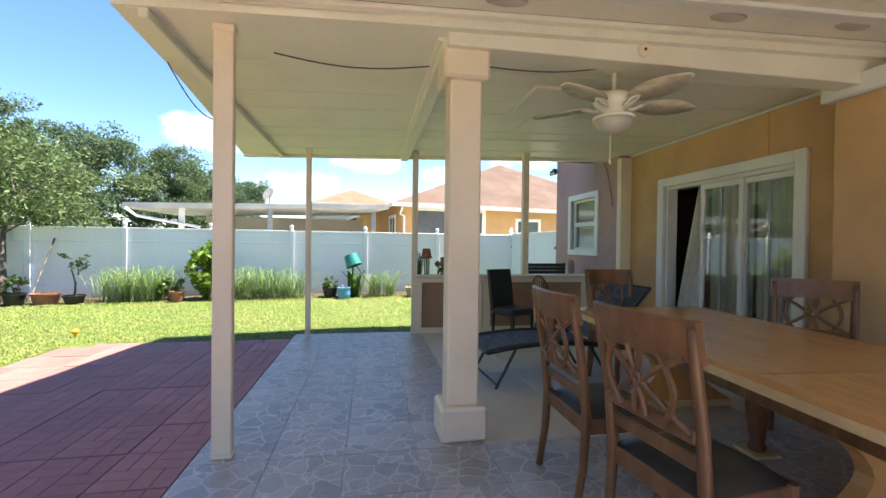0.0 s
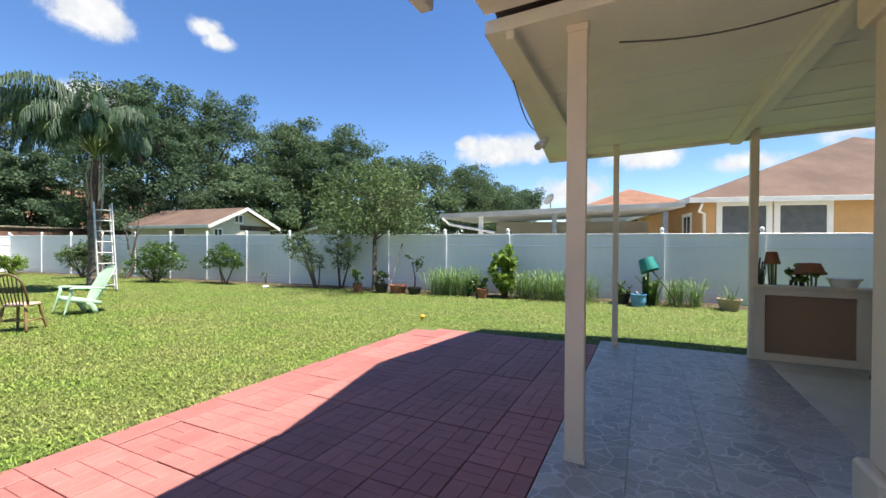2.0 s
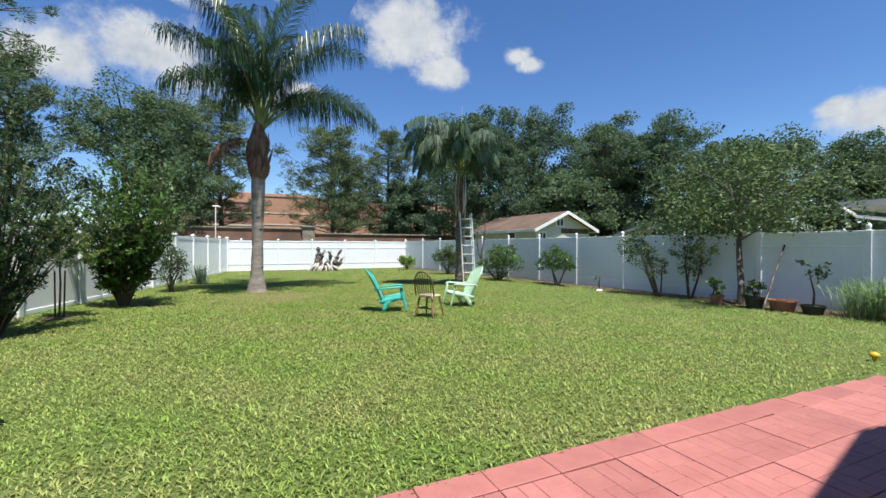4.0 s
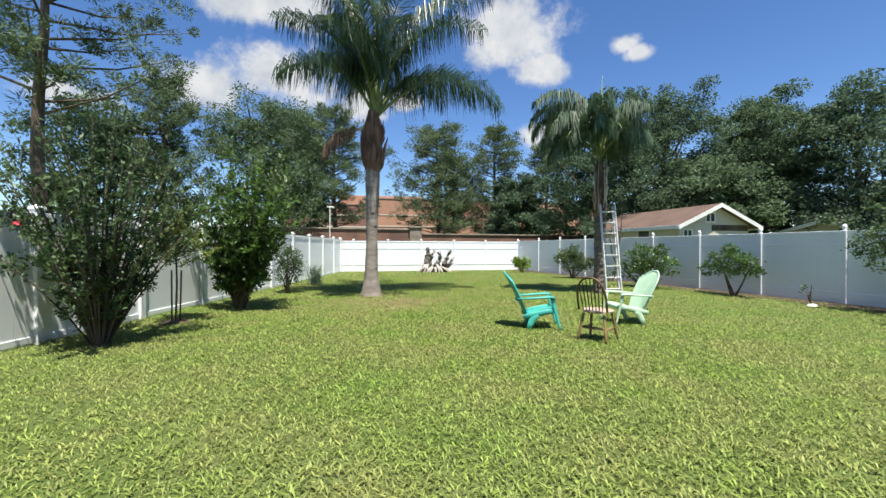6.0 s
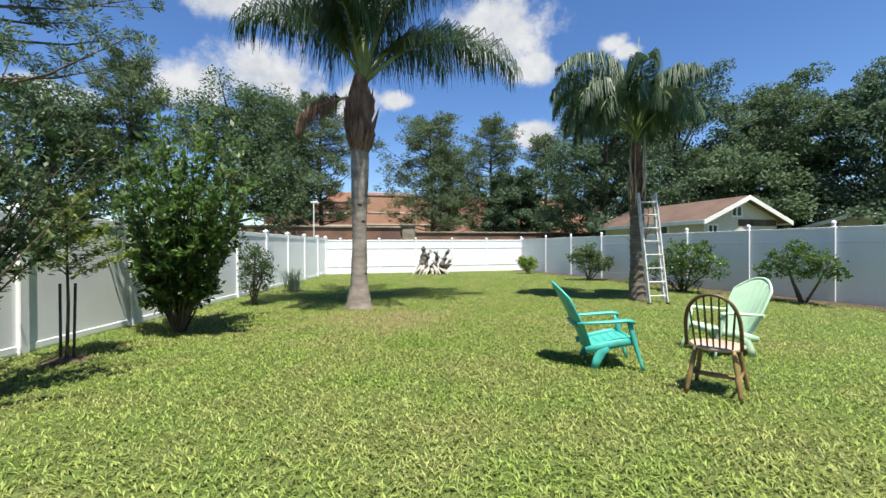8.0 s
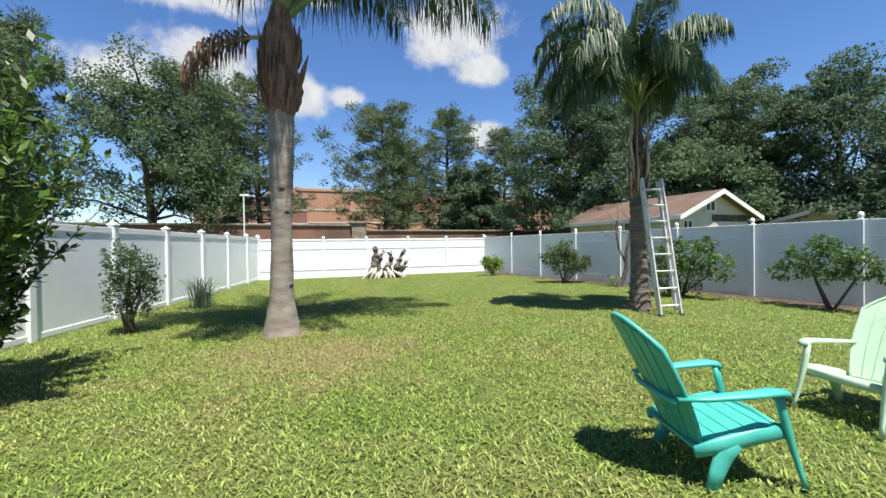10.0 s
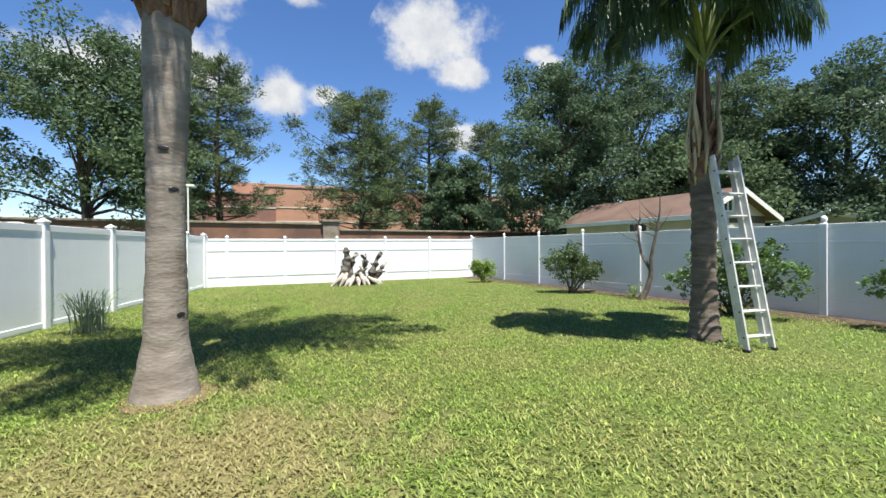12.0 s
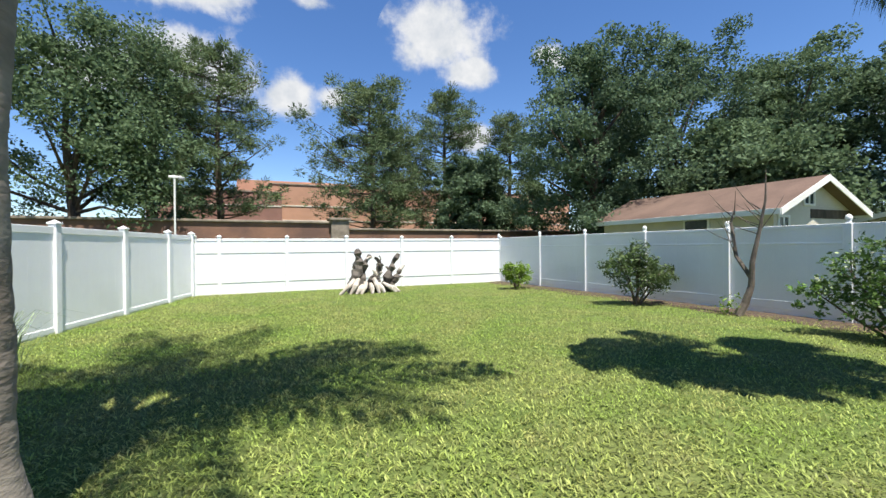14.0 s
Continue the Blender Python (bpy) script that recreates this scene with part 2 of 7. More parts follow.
LAWN = lawn_material()
# wide colour spread also carries the light and dark of tuft relief
BLADES = material("grass_blades", (0.198, 0.295, 0.052), 0.55, 0.42, 0.8, 12.0, 0, island=0.6, hue=(0.285, 0.30, 0.095), gloss=0.3, through=0.3)
worn_patch(LAWN, (-0.75, 10.7), (1.9, 1.7), (0.22, 0.175, 0.085), 0.7)
worn_patch(BLADES, (-0.75, 10.7), (1.9, 1.7), (0.34, 0.29, 0.145), 0.6)
PVC = material("white_vinyl", (0.84, 0.855, 0.865), 0.35, 0.03, 0.8, 40, 0.02)
PAVER = material("red_paver", (0.42, 0.168, 0.145), 0.6, 0.13, 1.6, 90, 0.5, each=0.12, hue=(0.31, 0.11, 0.095))
GROUT = material("dark_joint", (0.20, 0.085, 0.07), 0.9, 0.2, 8, 90, 0.4)
STAMPED = flagstone_material()
CONCRETE = material("pale_concrete", (0.60, 0.57, 0.48), 0.7, 0.1, 1.5, 70, 0.25, each=0.06)
CREAM = material("cream_paint", (0.80, 0.69, 0.53), 0.55, 0.05, 1.2, 60, 0.08)
CREAM_WHITE = material("cream_white_aluminium", (0.84, 0.81, 0.69), 0.4, 0.05, 0.9, 30, 0.03)
WHITE = material("white_trim", (0.78, 0.77, 0.73), 0.5, 0.05, 1.5, 60, 0.05)
TAN_STUCCO = material("tan_stucco", (0.66, 0.41, 0.205), 0.9, 0.09, 1.1, 120, 0.6)
MAUVE_STUCCO = material("mauve_stucco", (0.45, 0.285, 0.27), 0.9, 0.08, 1.1, 120, 0.6)
ORANGE_STUCCO = material("orange_stucco", (0.58, 0.335, 0.15), 0.9, 0.07, 0.9, 100, 0.5)
PANEL_TAN = material("tan_panel", (0.34, 0.21, 0.13), 0.75, 0.07, 1.5, 80, 0.2)
SHINGLE = material("brown_shingle", (0.155, 0.105, 0.083), 0.9, 0.2, 0.7, 26, 0.7, hue=(0.11, 0.075, 0.06), gloss=0.2)
SHINGLE_RED = material("terracotta_roof", (0.27, 0.13, 0.08), 0.9, 0.15, 1.0, 20, 0.6)
CARPORT = material("weathered_white_metal", (0.46, 0.46, 0.44), 0.6, 0.12, 0.8, 30, 0.1)
SIDING = material("beige_siding", (0.56, 0.52, 0.44), 0.8, 0.06, 1.0, 50, 0.1)
WOOD = material("walnut_chair_wood", (0.20, 0.094, 0.04), 0.36, 0.2, 3.0, 30, 0.06, stretch=(4, 4, 1))
TABLE_WOOD = material("honey_table_wood", (0.57, 0.30, 0.11), 0.2, 0.07, 2.0, 26, 0.04, stretch=(1, 8, 1))
TABLE_EDGE = material("pale_table_edge", (0.70, 0.50, 0.27), 0.45, 0.12, 2.0, 30, 0.05)
HOOP_WOOD = material("dark_stained_hoop_wood", (0.135, 0.078, 0.036), 0.5, 0.25, 4.0, 40, 0.1, stretch=(1, 1, 0.3))
OLD_WOOD = material("weathered_wood", (0.29, 0.185, 0.075), 0.6, 0.25, 4.0, 40, 0.1, stretch=(1, 1, 0.3))
SEAT_WOOD = material("sun_bleached_seat", (0.58, 0.42, 0.32), 0.6, 0.15, 4.0, 40, 0.1)
LEATHER = material("black_leather", (0.018, 0.018, 0.02), 0.35, 0.2, 5, 90, 0.15)
WICKER = material("navy_woven_resin", (0.05, 0.062, 0.09), 0.45, 0.25, 20, 160, 0.5)
BLACK = material("black_plastic", (0.02, 0.02, 0.022), 0.45, 0.15, 4, 60, 0.1)
TEAL = material("teal_resin", (0.06, 0.44, 0.37), 0.42, 0.1, 2.5, 50, 0.05)
MINT = material("mint_resin", (0.50, 0.70, 0.50), 0.45, 0.08, 2.5, 50, 0.05)
ALU = material("dull_aluminium", (0.74, 0.74, 0.71), 0.45, 0.12, 5, 60, 0.06, metal=0.25)
STEEL = material("grey_metal", (0.35, 0.36, 0.36), 0.4, 0.1, 5, 60, 0.05, metal=0.8)
TERRACOTTA = material("terracotta", (0.37, 0.15, 0.085), 0.8, 0.14, 6, 60, 0.2)
BLACK_POT = material("black_nursery_pot", (0.02, 0.022, 0.024), 0.5, 0.2, 6, 60, 0.1)
TEAL_POT = material("green_pail", (0.02, 0.24, 0.20), 0.4, 0.1, 5, 60, 0.05)
BLUE_BAG = material("blue_plastic", (0.12, 0.36, 0.60), 0.4, 0.12, 7, 60, 0.2)
LITTER = material("dry_leaf_litter", (0.19, 0.135, 0.08), 0.95, 0.35, 7, 50, 0.9, hue=(0.13, 0.085, 0.05))
SOIL = material("mulch", (0.095, 0.062, 0.042), 0.95, 0.3, 8, 60, 0.9)
BARK = material("bark", (0.12, 0.09, 0.065), 0.95, 0.3, 2.5, 22, 0.9, stretch=(1, 1, 0.3))
PALM_BARK = material("palm_bark", (0.30, 0.265, 0.225), 0.92, 0.2, 2.2, 16, 0.6, hue=(0.18, 0.15, 0.122), stretch=(1.0, 1.0, 2.6))
BOOT = material("palm_boot_fibre", (0.27, 0.155, 0.10), 0.95, 0.3, 5, 30, 0.9, stretch=(2, 2, 0.5))
DRY_FROND = material("dry_palm_sheath", (0.60, 0.50, 0.37), 0.8, 0.22, 3, 30, 0.4, stretch=(3, 3, 0.5))
STALK = material("palm_stalk", (0.18, 0.24, 0.085), 0.5, 0.15, 4, 30, 0.1)
PALM_LEAF = material("palm_leaf", (0.055, 0.105, 0.04), 0.38, 0.15, 1.5, 8, 0, island=0.4, through=0.22)
PALM_LEAF_2 = material("palm_leaf_grey_green", (0.085, 0.15, 0.075), 0.5, 0.15, 1.5, 8, 0, island=0.4, through=0.22)
OAK_LEAF = material("oak_leaf", (0.115, 0.172, 0.098), 0.7, 0.15, 0.35, 3, 0, island=0.3, hue=(0.082, 0.13, 0.076), through=0.34, gloss=0.12)
OAK_LEAF_2 = material("light_oak_leaf", (0.13, 0.188, 0.098), 0.7, 0.15, 0.35, 3, 0, island=0.3, hue=(0.095, 0.145, 0.076), through=0.34, gloss=0.12)
PINE_LEAF = material("pine_needle", (0.14, 0.185, 0.085), 0.65, 0.2, 0.5, 3, 0, island=0.4, hue=(0.085, 0.13, 0.065), through=0.2, gloss=0.18)
BUSH_LEAF = material("shrub_leaf", (0.12, 0.215, 0.05), 0.45, 0.2, 1.5, 6, 0, island=0.5, through=0.42, gloss=0.45)
DARK_LEAF = material("dark_shrub_leaf", (0.105, 0.175, 0.066), 0.5, 0.2, 1.5, 6, 0, island=0.5, through=0.34, gloss=0.4)
CITRUS_LEAF = material("citrus_leaf", (0.12, 0.18, 0.065), 0.6, 0.2, 1.5, 6, 0, island=0.4, through=0.25, gloss=0.25)
LIME_LEAF = material("lime_leaf", (0.21, 0.33, 0.045), 0.42, 0.15, 1.5, 6, 0, island=0.35, through=0.35, gloss=0.3)
REED = material("lemongrass", (0.21, 0.33, 0.105), 0.55, 0.2, 1.5, 6, 0, island=0.4, through=0.3)
STUMP_DARK = material("weathered_stump", (0.15, 0.13, 0.11), 0.95, 0.35, 5, 30, 0.9, hue=(0.045, 0.038, 0.033))
STUMP_PALE = material("bleached_roots", (0.55, 0.50, 0.43), 0.9, 0.25, 5, 30, 0.6, hue=(0.30, 0.26, 0.22))
WALL_BROWN = material("stained_brown_wall", (0.235, 0.125, 0.085), 0.95, 0.2, 0.5, 20, 0.5, hue=(0.13, 0.075, 0.06))
CAPSTONE = material("weathered_capstone", (0.30, 0.25, 0.20), 0.95, 0.2, 2, 20, 0.5)
SCHOOL_BRICK = material("orange_brick", (0.47, 0.265, 0.18), 0.9, 0.08, 0.6, 12, 0.2)
SCHOOL_DARK = material("dark_brick", (0.29, 0.155, 0.125), 0.9, 0.1, 0.6, 12, 0.2)
CURTAIN = material("pale_curtain", (0.82, 0.80, 0.72), 0.85, 0.06, 4, 60, 0.1, through=0.3)
GREY_CURTAIN = material("grey_curtain", (0.10, 0.11, 0.12), 0.85, 0.1, 4, 60, 0.1)
DARK_ROOM = material("dim_interior", (0.42, 0.36, 0.30), 0.9, 0.1, 1, 30, 0.05)
GLASS = glass_material()
SCREEN = material("dark_window_pane", (0.06, 0.075, 0.08), 0.12, 0.2, 0.8, 20, 0)
FROSTED = material("frosted_lamp_glass", (0.72, 0.70, 0.62), 0.35, 0.04, 4, 40, 0.02, through=0.3)
FAN_BLADE = material("pale_palm_blade", (0.72, 0.65, 0.49), 0.6, 0.14, 8, 60, 0.15)
YELLOW = material("yellow_plastic", (0.72, 0.42, 0.02), 0.45, 0.08, 6, 50, 0.05)
RED_FLOWER = material("red_petal", (0.60, 0.03, 0.04), 0.5, 0.15, 6, 40, 0.1, through=0.2)
WIRE = material("grey_cable", (0.10, 0.10, 0.09), 0.6, 0.1, 5, 50, 0)


# ---- mesh helpers ----
class Shape:
    """Verts and faces gathered from simple solids."""

    def __init__(self):
        self.v, self.f = [], []

    def add(self, verts, faces, m=None):
        n = len(self.v)
        self.v += [tuple(m @ Vector(p)) if m else tuple(p) for p in verts]
        self.f += [[n + i for i in f] for f in faces]
        return self

    def box(self, x0, x1, y0, y1, z0, z1, c=0.004, m=None):
        """A box with chamfered edges of width c."""
        lo, hi = (x0, y0, z0), (x1, y1, z1)
        c = min(c, 0.45 * min(b - a for a, b in zip(lo, hi)))
        verts, key = [], {}
        for s in [(i, j, k) for i in (0, 1) for j in (0, 1) for k in (0, 1)]:
            for axis in range(3):
                p = []
                for d in range(3):
                    edge, sign = (hi[d], -1) if s[d] else (lo[d], 1)
                    p.append(edge if d == axis else edge + sign * c)
                key[s, axis] = len(verts)
                verts.append(p)
        faces = []
        for axis in range(3):
            a, b = [d for d in range(3) if d != axis]
            for side in (0, 1):
                loop = []
                for i, j in ((0, 0), (1, 0), (1, 1), (0, 1)):
                    s = [0, 0, 0]
                    s[axis], s[a], s[b] = side, i, j
                    loop.append(key[tuple(s), axis])
                faces.append(loop if (side == 1) == (axis != 1) else loop[::-1])
        for axis in range(3):
            a, b = [d for d in range(3) if d != axis]
            for i in (0, 1):
                for j in (0, 1):
                    s0, s1 = [0, 0, 0], [0, 0, 0]
                    s0[a], s0[b], s0[axis], s1[a], s1[b], s1[axis] = i, j, 0, i, j, 1
                    faces.append([key[tuple(s0), a], key[tuple(s1), a], key[tuple(s1), b], key[tuple(s0), b]])
        for s in [(i, j, k) for i in (0, 1) for j in (0, 1) for k in (0, 1)]:
            faces.append([key[s, 0], key[s, 1], key[s, 2]])
        return self.add(verts, faces, m)

    def tube(self, path, radii, n=8, squash=(1, 1), caps=True):
        """A round tube along a path; radii one for all or one a point."""
        pts = [Vector(p) for p in path]
        if isinstance(radii, (int, float)):
            radii = [radii] * len(pts)
        base, side = len(self.v), None
        for i, p in enumerate(pts):
            way = (pts[min(i + 1, len(pts) - 1)] - pts[max(i - 1, 0)]).normalized()
            if side is None:
                side = way.orthogonal().normalized()
                if abs(way.z) < 0.9:
                    side = way.cross(Vector((0, 0, 1))).normalized()
            side = (side - way * side.dot(way)).normalized()
            up = way.cross(side)
            for k in range(n):
                a = 2 * math.pi * k / n
                self.v.append(tuple(p + radii[i] * (math.cos(a) * squash[0] * side + math.sin(a) * squash[1] * up)))
        for i in range(len(pts) - 1):
            for k in range(n):
                a, b = base + i * n + k, base + i * n + (k + 1) % n
                self.f.append([a, b, b + n, a + n])
        if caps:
            self.f.append([base + k for k in range(n)][::-1])
            self.f.append([base + (len(pts) - 1) * n + k for k in range(n)])
        return self

    def lathe(self, profile, n=16, m=None):
        """A solid of revolution about z from (radius, z) pairs."""
        verts, faces = [], []
        for r, z in profile:
            verts += [(r * math.cos(2 * math.pi * k / n), r * math.sin(2 * math.pi * k / n), z) for k in range(n)]
        for i in range(len(profile) - 1):
            for k in range(n):
                a, b = i * n + k, i * n + (k + 1) % n
                faces.append([a, b, b + n, a + n])
        faces.append([k for k in range(n)][::-1])
        faces.append([(len(profile) - 1) * n + k for k in range(n)])
        return self.add(verts, faces, m)

    def prism(self, poly, z0, z1, m=None):
        """A polygon raised from z0 to z1."""
        n = len(poly)
        verts = [(*p, z0) for p in poly] + [(*p, z1) for p in poly]
        faces = [list(range(n))[::-1], [n + i for i in range(n)]]
        faces += [[i, (i + 1) % n, n + (i + 1) % n, n + i] for i in range(n)]
        return self.add(verts, faces, m)

    def mesh(self, name, mat, smooth=False):
        me = bpy.data.meshes.new(name)
        me.from_pydata(self.v, [], self.f)
        me.materials.append(mat)
        if smooth:
            me.polygons.foreach_set("use_smooth", [True] * len(me.polygons))
        me.update()
        return me


def part(name, shape, mat, parent=None, label="", smooth=False, m=None):
    """One mesh object, under a thing or part."""
    data = shape if isinstance(shape, bpy.types.Mesh) else shape.mesh(name, mat, smooth)
    ob = new(name, data)
    if parent:
        ob.parent = parent
    if m:
        ob.matrix_basis = m
    return tagged(ob, label)


def thing(name, label, category, m=None, group="", kind=""):
    ob = new(name)
    ob.empty_display_size = 0.1
    if m:
        ob.matrix_basis = m
    return tagged(ob, label, category, group, kind)


def fast_mesh(name, verts, sides, mat):
    """A mesh of separate polygons with the same number of sides, from an array of corners."""
    n = len(verts)
    me = bpy.data.meshes.new(name)
    me.vertices.add(n)
    me.vertices.foreach_set("co", np.asarray(verts, dtype=np.float32).ravel())
    me.loops.add(n)
    me.loops.foreach_set("vertex_index", np.arange(n, dtype=np.int32))
    me.polygons.add(n // sides)
    me.polygons.foreach_set("loop_start", np.arange(0, n, sides, dtype=np.int32))
    me.materials.append(mat)
    me.update(calc_edges=True)
    me.validate()
    return me


def leaf_mesh(name, centres, length, width, mat, rng, flat=0.5, droop=0.0):
    """Diamond leaves at the given centres, turned at random; flat: 1 lies level, 0 any way."""
    n = len(centres)
    way = rng.normal(size=(n, 3))
    way[:, 2] = way[:, 2] * (1 - flat) - droop
    way /= np.linalg.norm(way, axis=1)[:, None]
    other = rng.normal(size=(n, 3))
    other[:, 2] *= (1 - flat)
    side = np.cross(way, np.cross(way, other))
    side /= np.linalg.norm(side, axis=1)[:, None] + 1e-9
    ln = length * rng.uniform(0.6, 1.3, n)[:, None]
    wd = width * rng.uniform(0.6, 1.3, n)[:, None]
    c = np.asarray(centres)
    quad = np.stack([c - way * ln / 2, c + side * wd / 2, c + way * ln / 2, c - side * wd / 2], axis=1)
    return fast_mesh(name, quad.reshape(-1, 3), 4, mat)


HOUSE = pose(4.0, -3.41, 0, 0, 0, -5.7)      # the patio's own axes: u along the eave, v towards the lawn


def at_house(u, v, z=0.0, turn=0.0):
    return HOUSE @ pose(u, v, z, 0, 0, turn)


# ---- ground ----
def build_ground():
    s = Shape()
    s.add([(-300, -300, -0.03), (300, -300, -0.03), (300, 300, -0.03), (-300, 300, -0.03)], [[0, 1, 2, 3]])
    tagged(part("ground", s, LAWN), "mown green lawn with a few dry patches", "lawn", kind="structure")
    rng = np.random.default_rng(3)
    # blades, dense along the middle of the yard and thinner towards the fences
    def blades(n, x0, x1, y0, y1, ln, wd):
        p = np.zeros((n, 3))
        p[:, 0], p[:, 1], p[:, 2] = rng.uniform(x0, x1, n), rng.uniform(y0, y1, n), -0.03
        left = -1.75 + 0.29 * (p[:, 1] - 23.18)
        u = (p[:, 0] - 4) * 0.995 - (p[:, 1] + 3.41) * 0.0993
        v = (p[:, 0] - 4) * 0.0993 + (p[:, 1] + 3.41) * 0.995
        keep = (p[:, 0] < 9.6) & (p[:, 0] > left) & ((v > 3.24 - 0.09 * rng.uniform(size=n) ** 2) | ((u > 0.0) & (v > -1.5)) | (u > 0.4)) & (np.hypot(p[:, 0] + 1.05, p[:, 1] - 12.27) > 0.28 + 0.12 * np.sin(2.3 * np.arctan2(p[:, 1] - 11.86, p[:, 0] + 0.97) + 0.6) * rng.uniform(0.4, 1.0, n))
        # thickest along the middle of the yard, thinning evenly towards its edges
        mid = np.hypot((p[:, 0] + 1.0 - 0.08 * p[:, 1]) / 4.6, (p[:, 1] - 8.0).clip(0, None) / 9.0 + (0.5 - p[:, 1]).clip(0, None) / 4.0)
        keep &= rng.uniform(size=n) < 0.22 + 0.78 * np.exp(-mid ** 2)
        p = p[keep]
        n = len(p)
        a = rng.uniform(0, 2 * np.pi, n)
        out = np.stack([np.cos(a), np.sin(a), np.zeros(n)], 1)
        side = np.stack([-np.sin(a), np.cos(a), np.zeros(n)], 1) * (wd * rng.uniform(0.6, 1.3, n))[:, None]
        h = ln * rng.uniform(0.5, 1.3, n)[:, None]
        lean = rng.uniform(0.5, 2.3, n)[:, None]
        tip = p + out * h * lean * 0.75 + np.array([0, 0, 0.72]) * h
        mid = p + out * h * lean * 0.3 + np.array([0, 0, 0.56]) * h
        return np.stack([p - side * 0.5, mid + side * 0.5, tip, mid - side * 0.5], axis=1).reshape(-1, 3)
    near = [blades(1500000, -9.0, 9.6, -6.0, 25.0, 0.042, 0.0118)]
    tagged(part("grass", fast_mesh("grass", np.concatenate(near), 4, BLADES), None), "short green lawn blades, partly dry", "grass", kind="stuff")


# ---- fences ----
def ball_cap(s, x, y, z, r):
    s.lathe([(r * 0.72, 0), (r * 0.72, 0.02), (r * 0.5, 0.03), (r * 0.78, 0.06), (r * 0.84, 0.09), (r * 0.74, 0.125), (r * 0.42, 0.15), (0.004, 0.158)], 10, pose(x, y, z))


def flat_cap(s, x, y, z, r):
    s.box(x - r * 1.25, x + r * 1.25, y - r * 1.25, y + r * 1.25, z, z + 0.035, 0.006)
    s.add([(x - r, y - r, z + 0.035), (x + r, y - r, z + 0.035), (x + r, y + r, z + 0.035), (x - r, y + r, z + 0.035), (x, y, z + 0.085)], [[0, 1, 4], [1, 2, 4], [2, 3, 4], [3, 0, 4]])


def fence_run(label, points, top, cap, rails, post_r=0.065, group="vinyl fences"):
    """A vinyl privacy fence through the given post places: posts with caps, tongue-and-groove panels, rails."""
    root = thing("fence", label, "fence", group=group, kind="structure")
    for x, y in points:
        s = Shape().box(-post_r, post_r, -post_r, post_r, -0.05, top + (0.02 if cap is ball_cap else 0.06), 0.008)
        turn = math.degrees(math.atan2(points[1][1] - points[0][1], points[1][0] - points[0][0]))
        ob = part("post", s, PVC, root, m=pose(x, y, 0, 0, 0, turn))
        c = Shape()
        cap(c, 0, 0, top + (0.02 if cap is ball_cap else 0.06), post_r)
        part("cap", c, PVC, ob, smooth=cap is ball_cap)
    for (xa, ya), (xb, yb) in zip(points[:-1], points[1:]):
        ln = math.hypot(xb - xa, yb - ya)
        m = pose(xa, ya, 0, 0, 0, math.degrees(math.atan2(yb - ya, xb - xa)))
        s, n = Shape(), max(2, round((ln - 2 * post_r) / 0.29))
        w = (ln - 2 * post_r) / n
        for k in range(n):
            s.box(post_r + k * w, post_r + (k + 1) * w, -0.011, 0.011, -0.03, top - 0.03, 0.0012)
        panel = part("panel", s, PVC, root, m=m)
        for z0, z1 in rails:
            part("rail", Shape().box(post_r, ln - post_r, -0.026, 0.026, z0, z1, 0.005), PVC, panel)
    return root


def build_fences():
    ys = [-9.42, -6.95, -4.9 + 0.15, -2.7, -0.65, 1.34, 3.35, 5.3, 7.36, 9.38, 11.41, 13.44, 15.48, 17.56, 19.66, 21.78, 24.32]
    fence_run("white vinyl privacy fence with ball-topped posts", [(9.83 - 0.025 * max(0.0, y - 13.0), y) for y in ys], 1.76, ball_cap, ((0.10, 0.27), (1.40, 1.44), (1.70, 1.775)))
    fence_run("white vinyl fence with three-part panels and flat caps", [(-1.3, 24.75), (-0.62, 24.72), (1.37, 24.66), (3.33, 24.55), (5.36, 24.46), (7.38, 24.35), (9.56, 24.23)], 1.72, flat_cap,
              ((-0.03, 0.05), (0.33, 0.42), (1.27, 1.36), (1.66, 1.74)), 0.055)
    left = [(-1.33 - 0.03, 24.6), (-1.77, 23.18)] + [(-1.77 - 0.29 * 1.94 * k, 23.18 - 1.94 * k) for k in range(1, 19)]
    fence_run("white vinyl privacy fence with flat-capped posts", left, 1.80, flat_cap, ((0.0, 0.09), (1.70, 1.82)), 0.065)
    # gate between the fence and the house corner
    gate = thing("fence_gate", "white vinyl double gate with black hinges beside the house", "gate", pose(6.25, -9.02, 0, 0, 0, -7.2))
    for k, x0 in enumerate((0.0, 1.83)):
        s = Shape()
        for j in range(6):
            s.box(x0 + j * 0.3 + 0.03, x0 + j * 0.3 + 0.325, -0.012, 0.012, 0.06, 1.78, 0.003)
        leaf = part("gate_leaf", s, PVC, gate)
        part("rail", Shape().box(x0 + 0.03, x0 + 1.8, -0.028, 0.028, 1.72, 1.80, 0.005), PVC, leaf)
        part("rail", Shape().box(x0 + 0.03, x0 + 1.8, -0.028, 0.028, 0.05, 0.2, 0.005), PVC, leaf)
        for z in (0.45, 1.35):
            part("hinge", Shape().box(x0 + (0.0 if k == 0 else 1.7), x0 + (0.12 if k == 0 else 1.82), 0.028, 0.05, z, z + 0.07, 0.006), BLACK, leaf, "black hinge")
    for x in (-0.05, 3.68):
        p = part("post", Shape().box(x - 0.06, x + 0.06, -0.06, 0.06, -0.05, 1.86, 0.008), PVC, gate)
        c = Shape()
        ball_cap(c, x, 0, 1.86, 0.06)
        part("cap", c, PVC, p, smooth=True)


